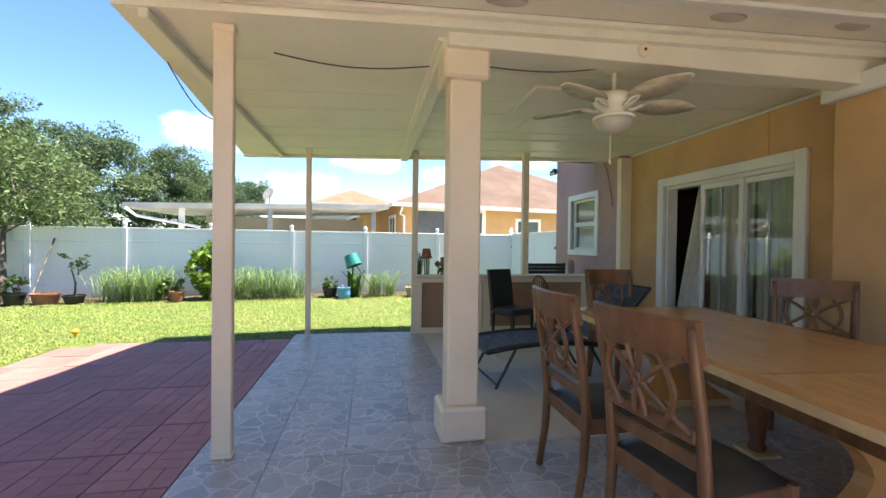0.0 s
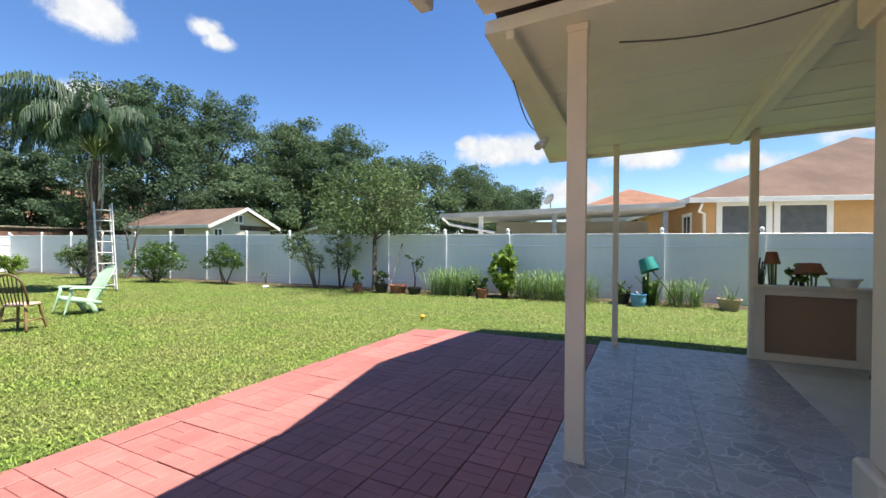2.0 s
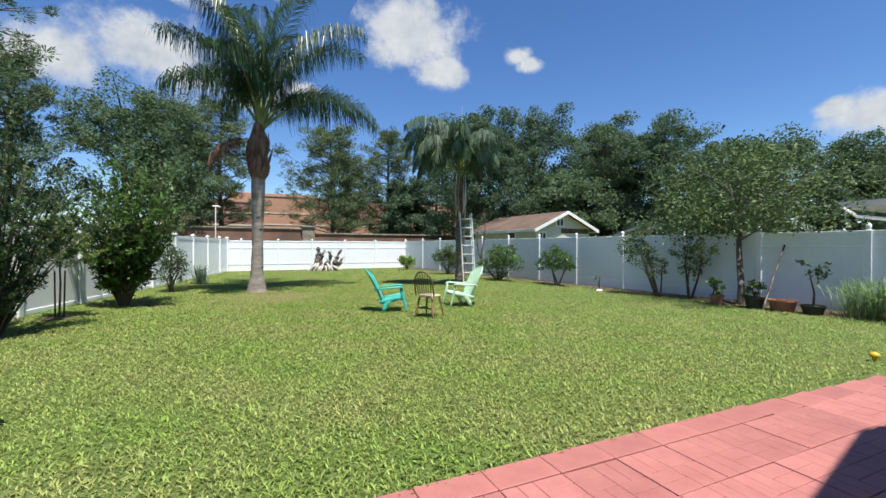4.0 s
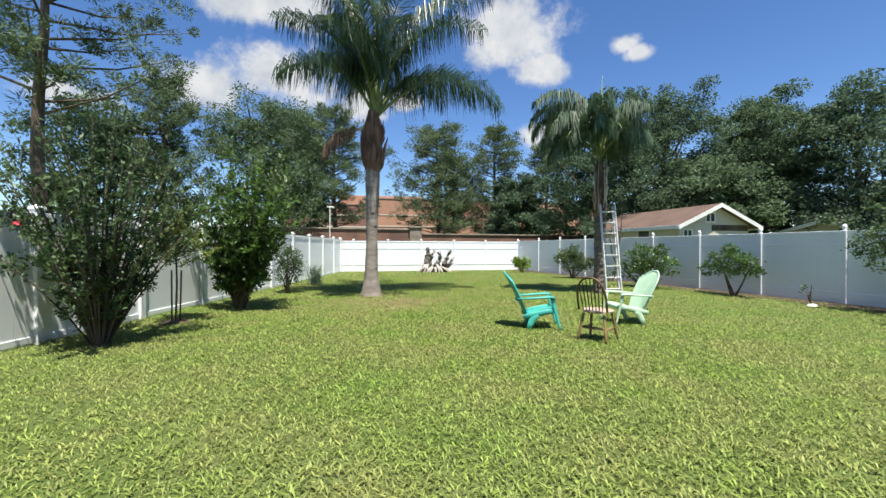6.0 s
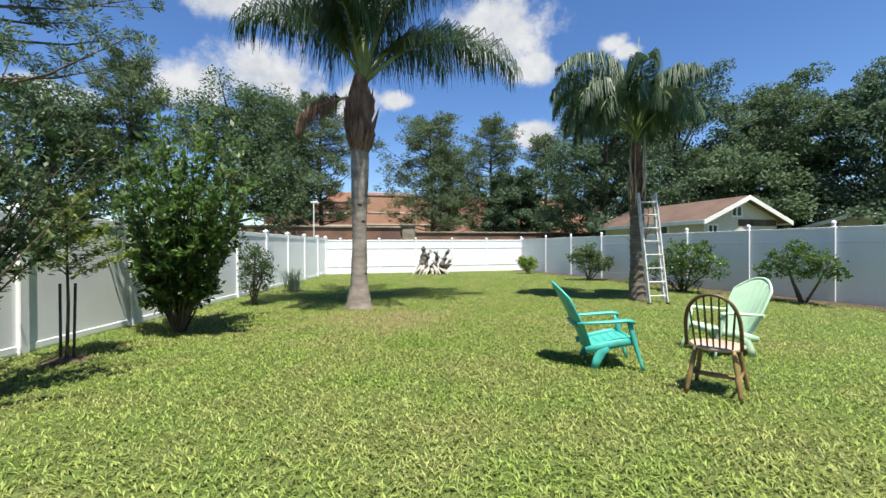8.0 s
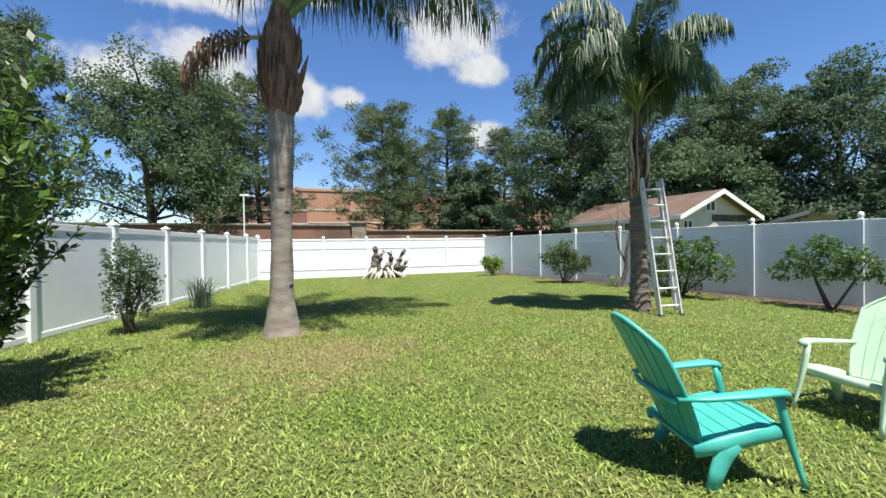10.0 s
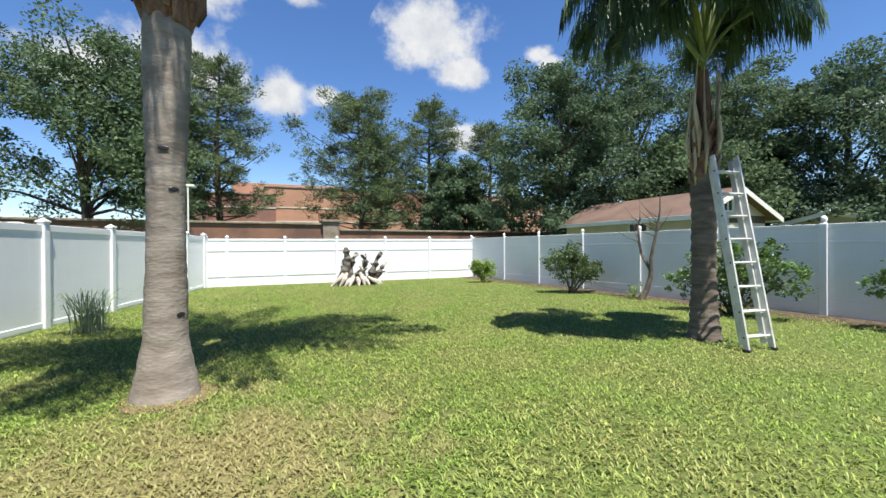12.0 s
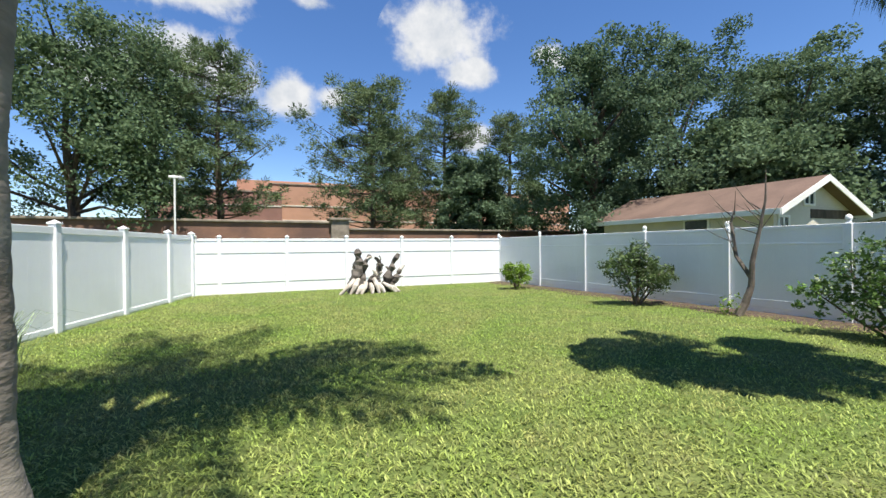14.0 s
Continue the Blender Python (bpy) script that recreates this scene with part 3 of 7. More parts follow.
# ---- paving ----
def build_paving():
    # base under the stones, in the patio's axes
    base = tagged(part("pavement", Shape().prism([(-12.4, 0.24), (-0.28, 0.24), (-0.12, 0.5), (-0.1, 2.2), (-0.32, 3.02), (-2.0, 3.16), (-4.0, 3.24), (-12.4, 3.24)], -0.12, -0.022), GROUT, m=HOUSE),
                  "red basketweave paver terrace with a curved lawn edge", "pavement", kind="structure")
    pitch, gap = 0.455, 0.005
    # two mixed tiles: half the bricks along u, half along v
    def weave(turned):
        s = Shape()
        h = (pitch - gap) / 2
        for i in range(2):
            for j in range(2):
                for k in range(2):
                    o, q = k * h / 2 + 0.0012, (k + 1) * h / 2 - 0.0012
                    if (i + j + turned) % 2:
                        s.box(i * h + 0.0015, (i + 1) * h - 0.0015, j * h + o, j * h + q, -0.04, 0.0, 0.003)
                    else:
                        s.box(i * h + o, i * h + q, j * h + 0.0015, (j + 1) * h - 0.0015, -0.04, 0.0, 0.003)
        return s.mesh("paver", PAVER)
    meshes = [weave(0), weave(1)]
    rng = random.Random(5)
    for i in range(26):
        for j in range(6):
            u, v = -0.30 - (i + 1) * pitch, 0.25 + j * pitch
            ob = part("paver", meshes[(i + j) % 2], None, base)
            ob.location = (u, v, -0.004 + rng.uniform(-0.003, 0.003))
    # edge course of laid bricks along the lawn, bending in at the far end
    brick = Shape().box(0.002, 0.453, 0.003, 0.228, -0.04, 0.0, 0.004).mesh("edge_brick", PAVER)
    for i in range(26):
        u = -0.30 - (i + 1) * 0.455
        bend = -0.10 * max(0.0, (u + 3.2) / 2.9)
        ob = part("edge_brick", brick, None, base)
        ob.location = (u, 2.985 + bend * 0.9, -0.004 + rng.uniform(-0.003, 0.003))
        ob.rotation_euler = (0, 0, radians(2.0 if bend else 0))
    end = Shape().box(0.004, 0.19, 0.004, 0.36, -0.04, 0.0, 0.006).mesh("edge_brick", PAVER)
    for j in range(7):
        ob = part("edge_brick", end, None, base)
        ob.location = (-0.295, 0.25 + j * 0.365, -0.004)
    # stamped concrete slab in half-metre squares, and the pale concrete of the old porch
    slab = tagged(part("floor", Shape().prism([(-13.2, -5.38), (0.22, -5.38), (0.22, 0.24), (-13.2, 0.24)], -0.15, -0.006), CONCRETE, m=HOUSE), "grey stamped flagstone concrete patio floor", "floor", kind="structure")
    step = 0.49
    square = Shape().box(0.002, step - 0.002, 0.002, step - 0.002, -0.03, 0.0, 0.0015).mesh("slab_square", STAMPED)
    pale = Shape().box(0.003, 0.80, 0.003, 0.80, -0.03, -0.001, 0.005).mesh("concrete_slab", CONCRETE)
    for i in range(26):
        for j in range(12):
            u, v = 0.2 - (i + 1) * step, 0.235 - (j + 1) * step
            if v > -1.95 or u < -3.75:
                if v > -5.4:
                    ob = part("slab_square", square, None, slab)
                    ob.location = (u, v, 0)
    for i in range(5):
        for j in range(5):
            u, v = 0.2 - (i + 1) * 0.80, -1.725 - (j + 1) * 0.80
            if v > -5.8:
                ob = part("concrete_slab", pale, None, slab)
                ob.location = (u + 0.09, v, 0.0)


# ---- house ----
def frame_of(parent, u0, u1, z0, z1, w, v0, v1, mat, name="window_frame"):
    """Four boards round an opening in a wall along u."""
    s = Shape()
    s.box(u0 - w, u0, v0, v1, z0 - w, z1 + w, 0.006)
    s.box(u1, u1 + w, v0, v1, z0 - w, z1 + w, 0.006)
    s.box(u0, u1, v0, v1, z1, z1 + w, 0.006)
    if z0 > 0.1:
        s.box(u0, u1, v0, v1, z0 - w, z0, 0.006)
    return part(name, s, mat, parent)


def curtain(u0, u1, v, z0, z1, folds, mat, name, parent, amp=0.035):
    s, n = Shape(), folds * 8
    for k in range(n + 1):
        u = u0 + (u1 - u0) * k / n
        w = v + amp * math.sin(2 * math.pi * folds * k / n) + 0.4 * amp * math.sin(2.3 * math.pi * folds * k / n + 1)
        s.v += [(u, w, z0), (u, w, z1)]
    s.f += [[2 * k, 2 * k + 2, 2 * k + 3, 2 * k + 1] for k in range(n)]
    return part(name, s, mat, parent, smooth=True)


def build_house():
    wall = Shape()
    wall.box(-14, -2.86, -5.6, -5.4, -0.1, 3.4, 0.002)
    wall.box(-2.86, -0.84, -5.6, -5.4, 2.36, 3.4, 0.002)
    wall.box(-0.84, 0.1, -5.6, -5.4, -0.1, 3.4, 0.002)
    tagged(part("wall_south", wall, TAN_STUCCO, m=HOUSE), "tan stucco house wall under the patio roof", "wall", kind="structure")
    bay = Shape()
    bay.box(0.1, 0.84, -5.4, -5.2, -0.1, 4.3, 0.002)
    bay.box(1.82, 2.58, -5.4, -5.2, -0.1, 4.3, 0.002)
    bay.box(0.84, 1.82, -5.4, -5.2, -0.1, 1.36, 0.002)
    bay.box(0.84, 1.82, -5.4, -5.2, 2.40, 4.3, 0.002)
    bay.box(2.38, 2.58, -9.5, -5.4, -0.1, 4.3, 0.002)
    tagged(part("wall_bay", bay, MAUVE_STUCCO, m=HOUSE), "mauve stucco wall of the house beyond the patio", "wall", kind="structure")
    # unseen rooms and outer walls that close the house
    rest = Shape()
    rest.box(-14, 2.38, -9.7, -9.5, -0.1, 3.4, 0.002)
    rest.box(-14.2, -14, -9.7, -5.4, -0.1, 3.4, 0.002)
    rest.box(-14, 2.38, -9.5, -5.6, 2.7, 2.78, 0.002)
    tagged(part("wall_rear", rest, DARK_ROOM, m=HOUSE), "plain wall closing the house", "wall", kind="structure")
    # window of the bay
    win = thing("window_1", "white-framed sash window in the mauve wall", "window", HOUSE, kind="structure")
    frame_of(win, 0.84, 1.82, 1.36, 2.40, 0.11, -5.26, -5.165, WHITE)
    sash = Shape()
    for z0, z1 in ((1.36, 1.90), (1.88, 2.40)):
        sash.box(0.84, 0.90, -5.30, -5.25, z0, z1).box(1.76, 1.82, -5.30, -5.25, z0, z1).box(0.9, 1.76, -5.30, -5.25, z0, z0 + 0.05).box(0.9, 1.76, -5.30, -5.25, z1 - 0.05, z1)
    part("sash", sash, WHITE, win)
    part("pane", Shape().box(0.88, 1.78, -5.285, -5.279, 1.38, 1.9, 0.001), GLASS, win)
    part("pane", Shape().box(0.88, 1.78, -5.277, -5.271, 1.89, 2.38, 0.001), GLASS, win)
    part("blind", Shape().box(0.86, 1.80, -5.36, -5.345, 1.25, 2.40, 0.003), CURTAIN, win)
    part("blind", Shape().box(0.86, 1.80, -5.37, -5.36, 1.36, 1.82, 0.003), SCREEN, win)
    # sliding door
    door = thing("sliding_door", "white sliding glass door with pale curtains, left part ajar", "door", HOUSE, kind="structure")
    frame_of(door, -2.86, -0.84, 0.0, 2.36, 0.13, -5.40 + 0.002, -5.345, WHITE, "door_frame")
    jamb = Shape().box(-2.86, -2.81, -5.56, -5.40, 0, 2.36).box(-0.89, -0.84, -5.56, -5.40, 0, 2.36).box(-2.81, -0.89, -5.56, -5.40, 2.31, 2.36).box(-2.81, -0.89, -5.56, -5.40, 0.0, 0.03)
    part("jamb", jamb, WHITE, door)
    for u0, u1, v in ((-2.81, -2.10, -5.50), (-2.15, -1.48, -5.46)):
        s = Shape().box(u0, u0 + 0.06, v - 0.02, v + 0.02, 0.03, 2.31).box(u1 - 0.06, u1, v - 0.02, v + 0.02, 0.03, 2.31)
        s.box(u0 + 0.06, u1 - 0.06, v - 0.02, v + 0.02, 0.03, 0.13).box(u0 + 0.06, u1 - 0.06, v - 0.02, v + 0.02, 2.24, 2.31)
        leaf = part("door_leaf", s, WHITE, door)
        part("pane", Shape().box(u0 + 0.05, u1 - 0.05, v - 0.004, v + 0.004, 0.12, 2.25, 0.001), GLASS, leaf).visible_shadow = False
        part("stile", Shape().box((u0 + u1) / 2 - 0.012, (u0 + u1) / 2 + 0.012, v - 0.012, v + 0.012, 0.13, 2.24, 0.003), STEEL, leaf)
    part("door_handle", Shape().tube([(-1.51, -5.43, 0.95), (-1.51, -5.40, 0.97), (-1.51, -5.40, 1.12), (-1.51, -5.43, 1.14)], 0.01, 8), WHITE, door)
    for u0, u1 in ((-2.8, -2.25), (-2.2, -1.55)):
        c = tagged(curtain(u0, u1, -5.565, 0.04, 2.30, 7, CURTAIN, "curtain", None, 0.016), "pale hanging curtain behind the sliding door", "curtain", "door curtains")
        c.matrix_basis = HOUSE
    s = Shape()                                  # curtain gathered in the opening, swung outward at its hem
    for k in range(41):
        w = k / 40
        for z in (0.03, 0.8, 1.6, 2.31):
            spread = 0.16 + 0.34 * (1 - z / 2.31)
            s.v.append((-1.48 + 0.02 + spread * w, -5.60 + 0.04 * math.sin(w * 22) + 0.16 * (1 - z / 2.31), z))
    s.f += [[4 * k + j, 4 * k + 4 + j, 4 * k + 5 + j, 4 * k + 1 + j] for k in range(40) for j in range(3)]
    tagged(part("curtain", s, CURTAIN, m=HOUSE, smooth=True), "pale curtain drawn through the open door", "curtain", "door curtains")
    conduit = thing("conduit", "thin painted conduit on the tan wall", "conduit", HOUSE)
    part("pipe", Shape().tube([(-2.52, -5.385, 2.5), (-2.52, -5.385, 3.01)], 0.009, 6), TAN_STUCCO, conduit)
    wall_trim = Shape().box(-3.4, 0.02, -5.398, -5.365, 3.0, 3.03, 0.004)
    tagged(part("trim", wall_trim, WHITE, m=HOUSE), "white trim strip between wall and patio ceiling", "trim", kind="structure")
    drop = thing("cable", "thin dark cable hanging on the mauve wall", "cable", HOUSE, "cables")
    part("strand", Shape().tube([(0.55 - 0.03 * k, -5.185, 3.0 - 0.045 * k - 0.004 * k * k) for k in range(11)], 0.006, 6), WIRE, drop)
    hose = thing("garden_post", "mauve rounded hose post beside the house wall", "post", at_house(1.35, -4.95, -0.03))
    part("shaft", Shape().lathe([(0.035, 0), (0.035, 0.85), (0.07, 0.95), (0.075, 1.10), (0.05, 1.17), (0.01, 1.19)], 12), MAUVE_STUCCO, hose, smooth=True)
    # pilaster with its white capital
    pil = thing("pilaster", "tan stucco pilaster with a white block capital", "pilaster", HOUSE, kind="structure")
    part("shaft", Shape().box(-4.1, -3.50, -5.4, -5.0, 0, 2.76, 0.01), TAN_STUCCO, pil)
    part("capital", Shape().box(-4.16, -3.42, -5.39, -4.94, 2.755, 2.93, 0.012), WHITE, pil)
    part("corner_trim", Shape().box(0.02, 0.14, -5.398, -5.19, 0.98, 2.98, 0.006), CREAM, pil, "cream corner trim board")
    # knee wall at the end of the patio
    knee = thing("knee_wall", "low cream-framed knee wall with tan panels", "wall", HOUSE, kind="structure")
    part("core", Shape().box(0.06, 0.17, -5.2, -1.62, 0.0, 0.90, 0.004), PANEL_TAN, knee)
    rail = Shape().box(0.015, 0.06, -5.2, -1.60, 0.0, 0.09).box(0.015, 0.06, -5.2, -1.60, 0.82, 0.905)
    for v in (-1.72, -2.72, -2.86, -3.75, -4.6, -5.19):
        rail.box(0.012, 0.06, v, v + 0.12, 0.09, 0.82)
    part("frame", rail, CREAM, knee)
    part("sill", Shape().box(-0.03, 0.24, -5.2, -1.60, 0.905, 0.945, 0.01), CREAM, knee)


def build_patio_roof():
    def under(v):
        return 2.865 - 0.033 * v
    # ceiling panels, sloping to the lawn
    poly = [(-3.80, 0.645), (-3.0, 0.70), (-1.7, 0.84), (0.46, 1.10), (0.46, -5.4), (-3.80, -5.4)]
    n = len(poly)
    s = Shape()
    s.add([(u, v, under(v)) for u, v in poly] + [(u, v, under(v) + 0.09) for u, v in poly], [list(range(n))[::-1], [n + i for i in range(n)]] + [[i, (i + 1) % n, n + (i + 1) % n, n + i] for i in range(n)])
    for u in (-3.1, -1.95, -0.8):                # seam covers across the panels
        s.box(u - 0.012, u + 0.012, -5.39, 0.5, -0.006, 0.0, 0.002, m=Matrix.Translation((0, 0, 2.865)) @ Matrix.Shear("XY", 4, (0, 0)) @ pose(0, 0, 0, math.degrees(math.atan(-0.033)), 0, 0))
    tagged(part("ceiling", s, CREAM_WHITE, m=HOUSE), "cream white insulated panel patio ceiling", "ceiling", kind="structure")
    tilt = math.degrees(math.atan(-0.033))
    trim = thing("patio_roof_frame", "cream white aluminium beams under the patio roof", "roof frame", HOUSE, kind="structure")
    for v, w, h, name in ((-1.45, 0.12, 0.09, "beam"),):
        part(name, Shape().box(-3.66, 0.40, v - w / 2, v + w / 2, under(v) - h, under(v) + 0.01, 0.006).box(-3.66, 0.40, v - w / 2 - 0.03, v + w / 2 + 0.03, under(v) - 0.03, under(v) + 0.004, 0.004), CREAM_WHITE, trim)
    rail = Shape().box(-3.79, 0.42, -0.03, 0.03, -0.06, 0.0, 0.006).box(-3.79, 0.42, 0.03, 0.09, -0.012, 0.0, 0.004)
    part("gutter_rail", rail, CREAM_WHITE, trim, m=pose(0, 0.50, under(0.5), 0, 0, 0.4))
    part("end_fascia", Shape().box(0.40, 0.46, -5.3, 1.08, -0.05, 0.10, 0.006), CREAM_WHITE, trim, m=pose(0, 0, 2.865, tilt, 0, 0))
    sloped = pose(0, 0, 2.865, tilt, 0, 0)
    part("header", Shape().box(-3.74, -3.56, -5.38, -1.42, 2.825, 3.06, 0.006), CREAM_WHITE, trim, "broad white header beam")
    part("header_trim", Shape().box(-3.86, -3.745, -5.38, 0.05, 0.062, 0.10, 0.008).box(-3.80, -3.745, -5.38, 0.05, 0.045, 0.061, 0.004), CREAM_WHITE, trim, m=sloped)
    part("soffit_trim", Shape().box(-4.22, -4.12, -5.38, 0.55, 0.06, 0.0945, 0.006), WHITE, trim, "white trim strip under the eave", m=sloped)
    # white caulked seams
    seams = Shape()
    for u0, u1, v in ((-3.3, -2.4, -3.75), (-2.2, -1.2, -2.75), (-3.5, -2.9, -2.9), (-1.4, -0.5, -3.75)):
        seams.box(u0, u1, v - 0.008, v + 0.008, under(v) - 0.004, under(v) + 0.002, 0.001)
    for u in (-2.45, -1.2, -0.1):
        seams.box(u - 0.006, u + 0.006, -5.39, 0.52, -0.005, 0.002, 0.001, m=pose(0, 0, 2.8645, tilt, 0, 0))
    part("seam", seams, WHITE, trim)
    # the house eave that runs on over the near terrace
    eave = Shape()
    eave.box(-6.6, -3.86, -5.39, 0.62, 0.095, 0.15, 0.004, m=pose(0, 0, 2.865, tilt, 0, 0))
    for v in (-4.2, -2.55, -0.9):
        eave.box(-6.6, -3.87, v - 0.008, v + 0.008, 0.0905, 0.096, 0.001, m=pose(0, 0, 2.865, tilt, 0, 0))
    tagged(part("soffit", eave, CREAM_WHITE, m=HOUSE), "cream soffit of the house eave with oval vents", "ceiling", kind="structure")
    fas = Shape().box(-6.6, -4.14, 0.62, 0.88, 2.965, 2.99, 0.003).box(-6.6, -4.10, 0.88, 0.98, 2.91, 3.06, 0.012)
    tagged(part("eave_gutter", fas, WHITE, m=HOUSE), "white eave gutter at the corner of the house roof", "gutter", kind="structure")
    roof = Shape()                               # pitched roof above, unseen; peak and rakes fitted to the terrace shadow
    roof.add([(-4.15, 0.56, 3.045), (-2.1, 0.72, 4.9), (0.44, 1.07, 2.97), (-4.15, -5.4, 3.3), (-2.1, -5.4, 4.9), (0.44, -5.4, 3.3), (-4.6, 0.56, 3.8), (-4.6, -5.4, 3.8)],
             [[1, 2, 5, 4], [6, 1, 4, 7], [0, 2, 1, 6], [3, 7, 4, 5], [0, 6, 7, 3], [0, 3, 5, 2]])
    roof.add([(-6.6, 0.9, 3.065), (-4.6, 0.9, 3.065), (-4.6, -5.4, 4.2), (-6.6, -5.4, 4.2), (-14, -5.3, 3.42), (2.6, -5.1, 4.32), (-14, -7.6, 4.6), (2.6, -7.6, 4.9), (-14, -9.9, 3.42), (2.6, -9.9, 3.9)],
             [[0, 1, 2, 3], [4, 5, 7, 6], [6, 7, 9, 8]])
    # unseen overhang added to widen the shadow strip on the lawn
    roof.prism([(0.44, 1.05), (0.30, 1.0), (0.30, -5.15), (0.98, -5.15), (0.93, -1.65), (0.50, 0.75)], 3.06, 3.10)
    tagged(part("roof_house", roof, SHINGLE, m=HOUSE), "unseen brown shingle roof over the patio, shaped to cast the terrace shadow", "roof", kind="structure")
    for u, v in ((-3.99, -1.75), (-4.02, -3.38), (-4.04, -4.43), (-4.3, -0.3)):
        vent = thing("soffit_vent", "oval cream soffit vent", "vent", at_house(u, v, 2.962 - 0.033 * v), "soffit vents")
        ring = Shape()
        ring.lathe([(0.001, -0.016), (0.06, -0.016), (0.075, -0.008), (0.078, 0.0)], 20, Matrix.Diagonal((0.75, 1.9, 1, 1)))
        part("cover", ring, SIDING, vent, smooth=True)
    # posts
    for u, v, z0, wu, wv, lab in ((-3.63, 0.06, 0.0, 0.06, 0.125, "slim cream aluminium patio post standing on the floor"), (0.0, 0.03, 0.0, 0.075, 0.075, "slim cream aluminium patio post standing on the floor"),
                                  (0.06, -1.60, 0.0, 0.09, 0.09, "slim cream patio post at the end of the knee wall"), (0.07, -3.46, 0.945, 0.10, 0.10, "cream post standing on the knee wall sill")):
        p = thing("patio_post", lab, "post", at_house(u, v, z0), "patio posts")
        top = under(v) - z0 - 0.004
        part("shaft", Shape().box(-wu / 2, wu / 2, -wv / 2, wv / 2, 0, top, 0.006), CREAM, p)
        part("foot_bracket", Shape().box(-wu / 2 - 0.006, wu / 2 + 0.006, -wv / 2 - 0.006, wv / 2 + 0.006, 0, 0.03, 0.003), CREAM, p)
        part("head_bracket", Shape().box(-wu / 2 - 0.006, wu / 2 + 0.006, -wv / 2 - 0.006, wv / 2 + 0.006, top - 0.05, top - 0.001, 0.003), CREAM, p)
    pil = thing("pillar", "square cream stucco pillar with stepped base and capital", "pillar", at_house(-3.52, -1.58))
    part("base", Shape().box(-0.165, 0.165, -0.175, 0.175, 0, 0.25, 0.02), CREAM, pil)
    part("shaft", Shape().box(-0.105, 0.105, -0.115, 0.12, 0.25, 2.65, 0.012), CREAM, pil)
    part("capital", Shape().box(-0.17, 0.17, -0.16, 0.18, 2.63, 2.86, 0.02), CREAM, pil)
    # loose cable under the ceiling and along the eave
    def cable(name, pts, r=0.006):
        c = thing(name, "thin dark cable sagging under the patio ceiling; along the header, a gap's shade", "cable", HOUSE, "cables")
        part("strand", Shape().tube(pts, r, 6), WIRE, c)
    cable("cable", [(-3.28, -0.17 - 0.118 * k, 2.87 - 0.06 * math.sin(math.pi * k / 10) - 0.012) for k in range(11)])
    cable("cable", [(-3.0 + 0.16 * k, 0.68 + 0.019 * k, 2.832 - 0.10 * math.sin(math.pi * k / 10)) for k in range(11)])
    # dark strand standing for the shaded gap between header beam and soffit
    cable("cable", [(-3.762, -1.38 - 0.4 * k, 2.900 + 0.033 * (1.38 + 0.4 * k) - 0.004 * (k % 2)) for k in range(11)], 0.010)
    cable("cable", [(-3.52 + 0.01 * k, -1.76 - 0.12 * k, 2.79 - 0.05 * math.sin(math.pi * k / 10) + 0.016 * k) for k in range(11)], 0.005)
    # flood lights on the eave corner and on the bay
    for u, v, z, turn in ((-0.95, 0.86, 2.818, 60), (2.55, -5.12, 3.20, 40)):
        f = thing("flood_light", "twin-head outdoor flood light" + (" on the roof edge" if v > 0 else " on the mauve wall corner"), "light", at_house(u, v, z, turn), "flood lights")
        part("base", Shape().lathe([(0.055, -0.03), (0.055, 0.02), (0.03, 0.035)], 14), WHITE if v > 0 else BLACK, f)
        for d in (-0.07, 0.07):
            h = part("lamp_head", Shape().lathe([(0.018, 0), (0.03, -0.02), (0.048, -0.10), (0.05, -0.11)], 14), WHITE if v > 0 else BLACK, f, m=pose(d, 0.02, -0.02, 35, 25 * (1 if d > 0 else -1), 0), smooth=True)
            part("lens", Shape().lathe([(0.001, -0.112), (0.046, -0.112), (0.046, -0.104)], 14), FROSTED, h)


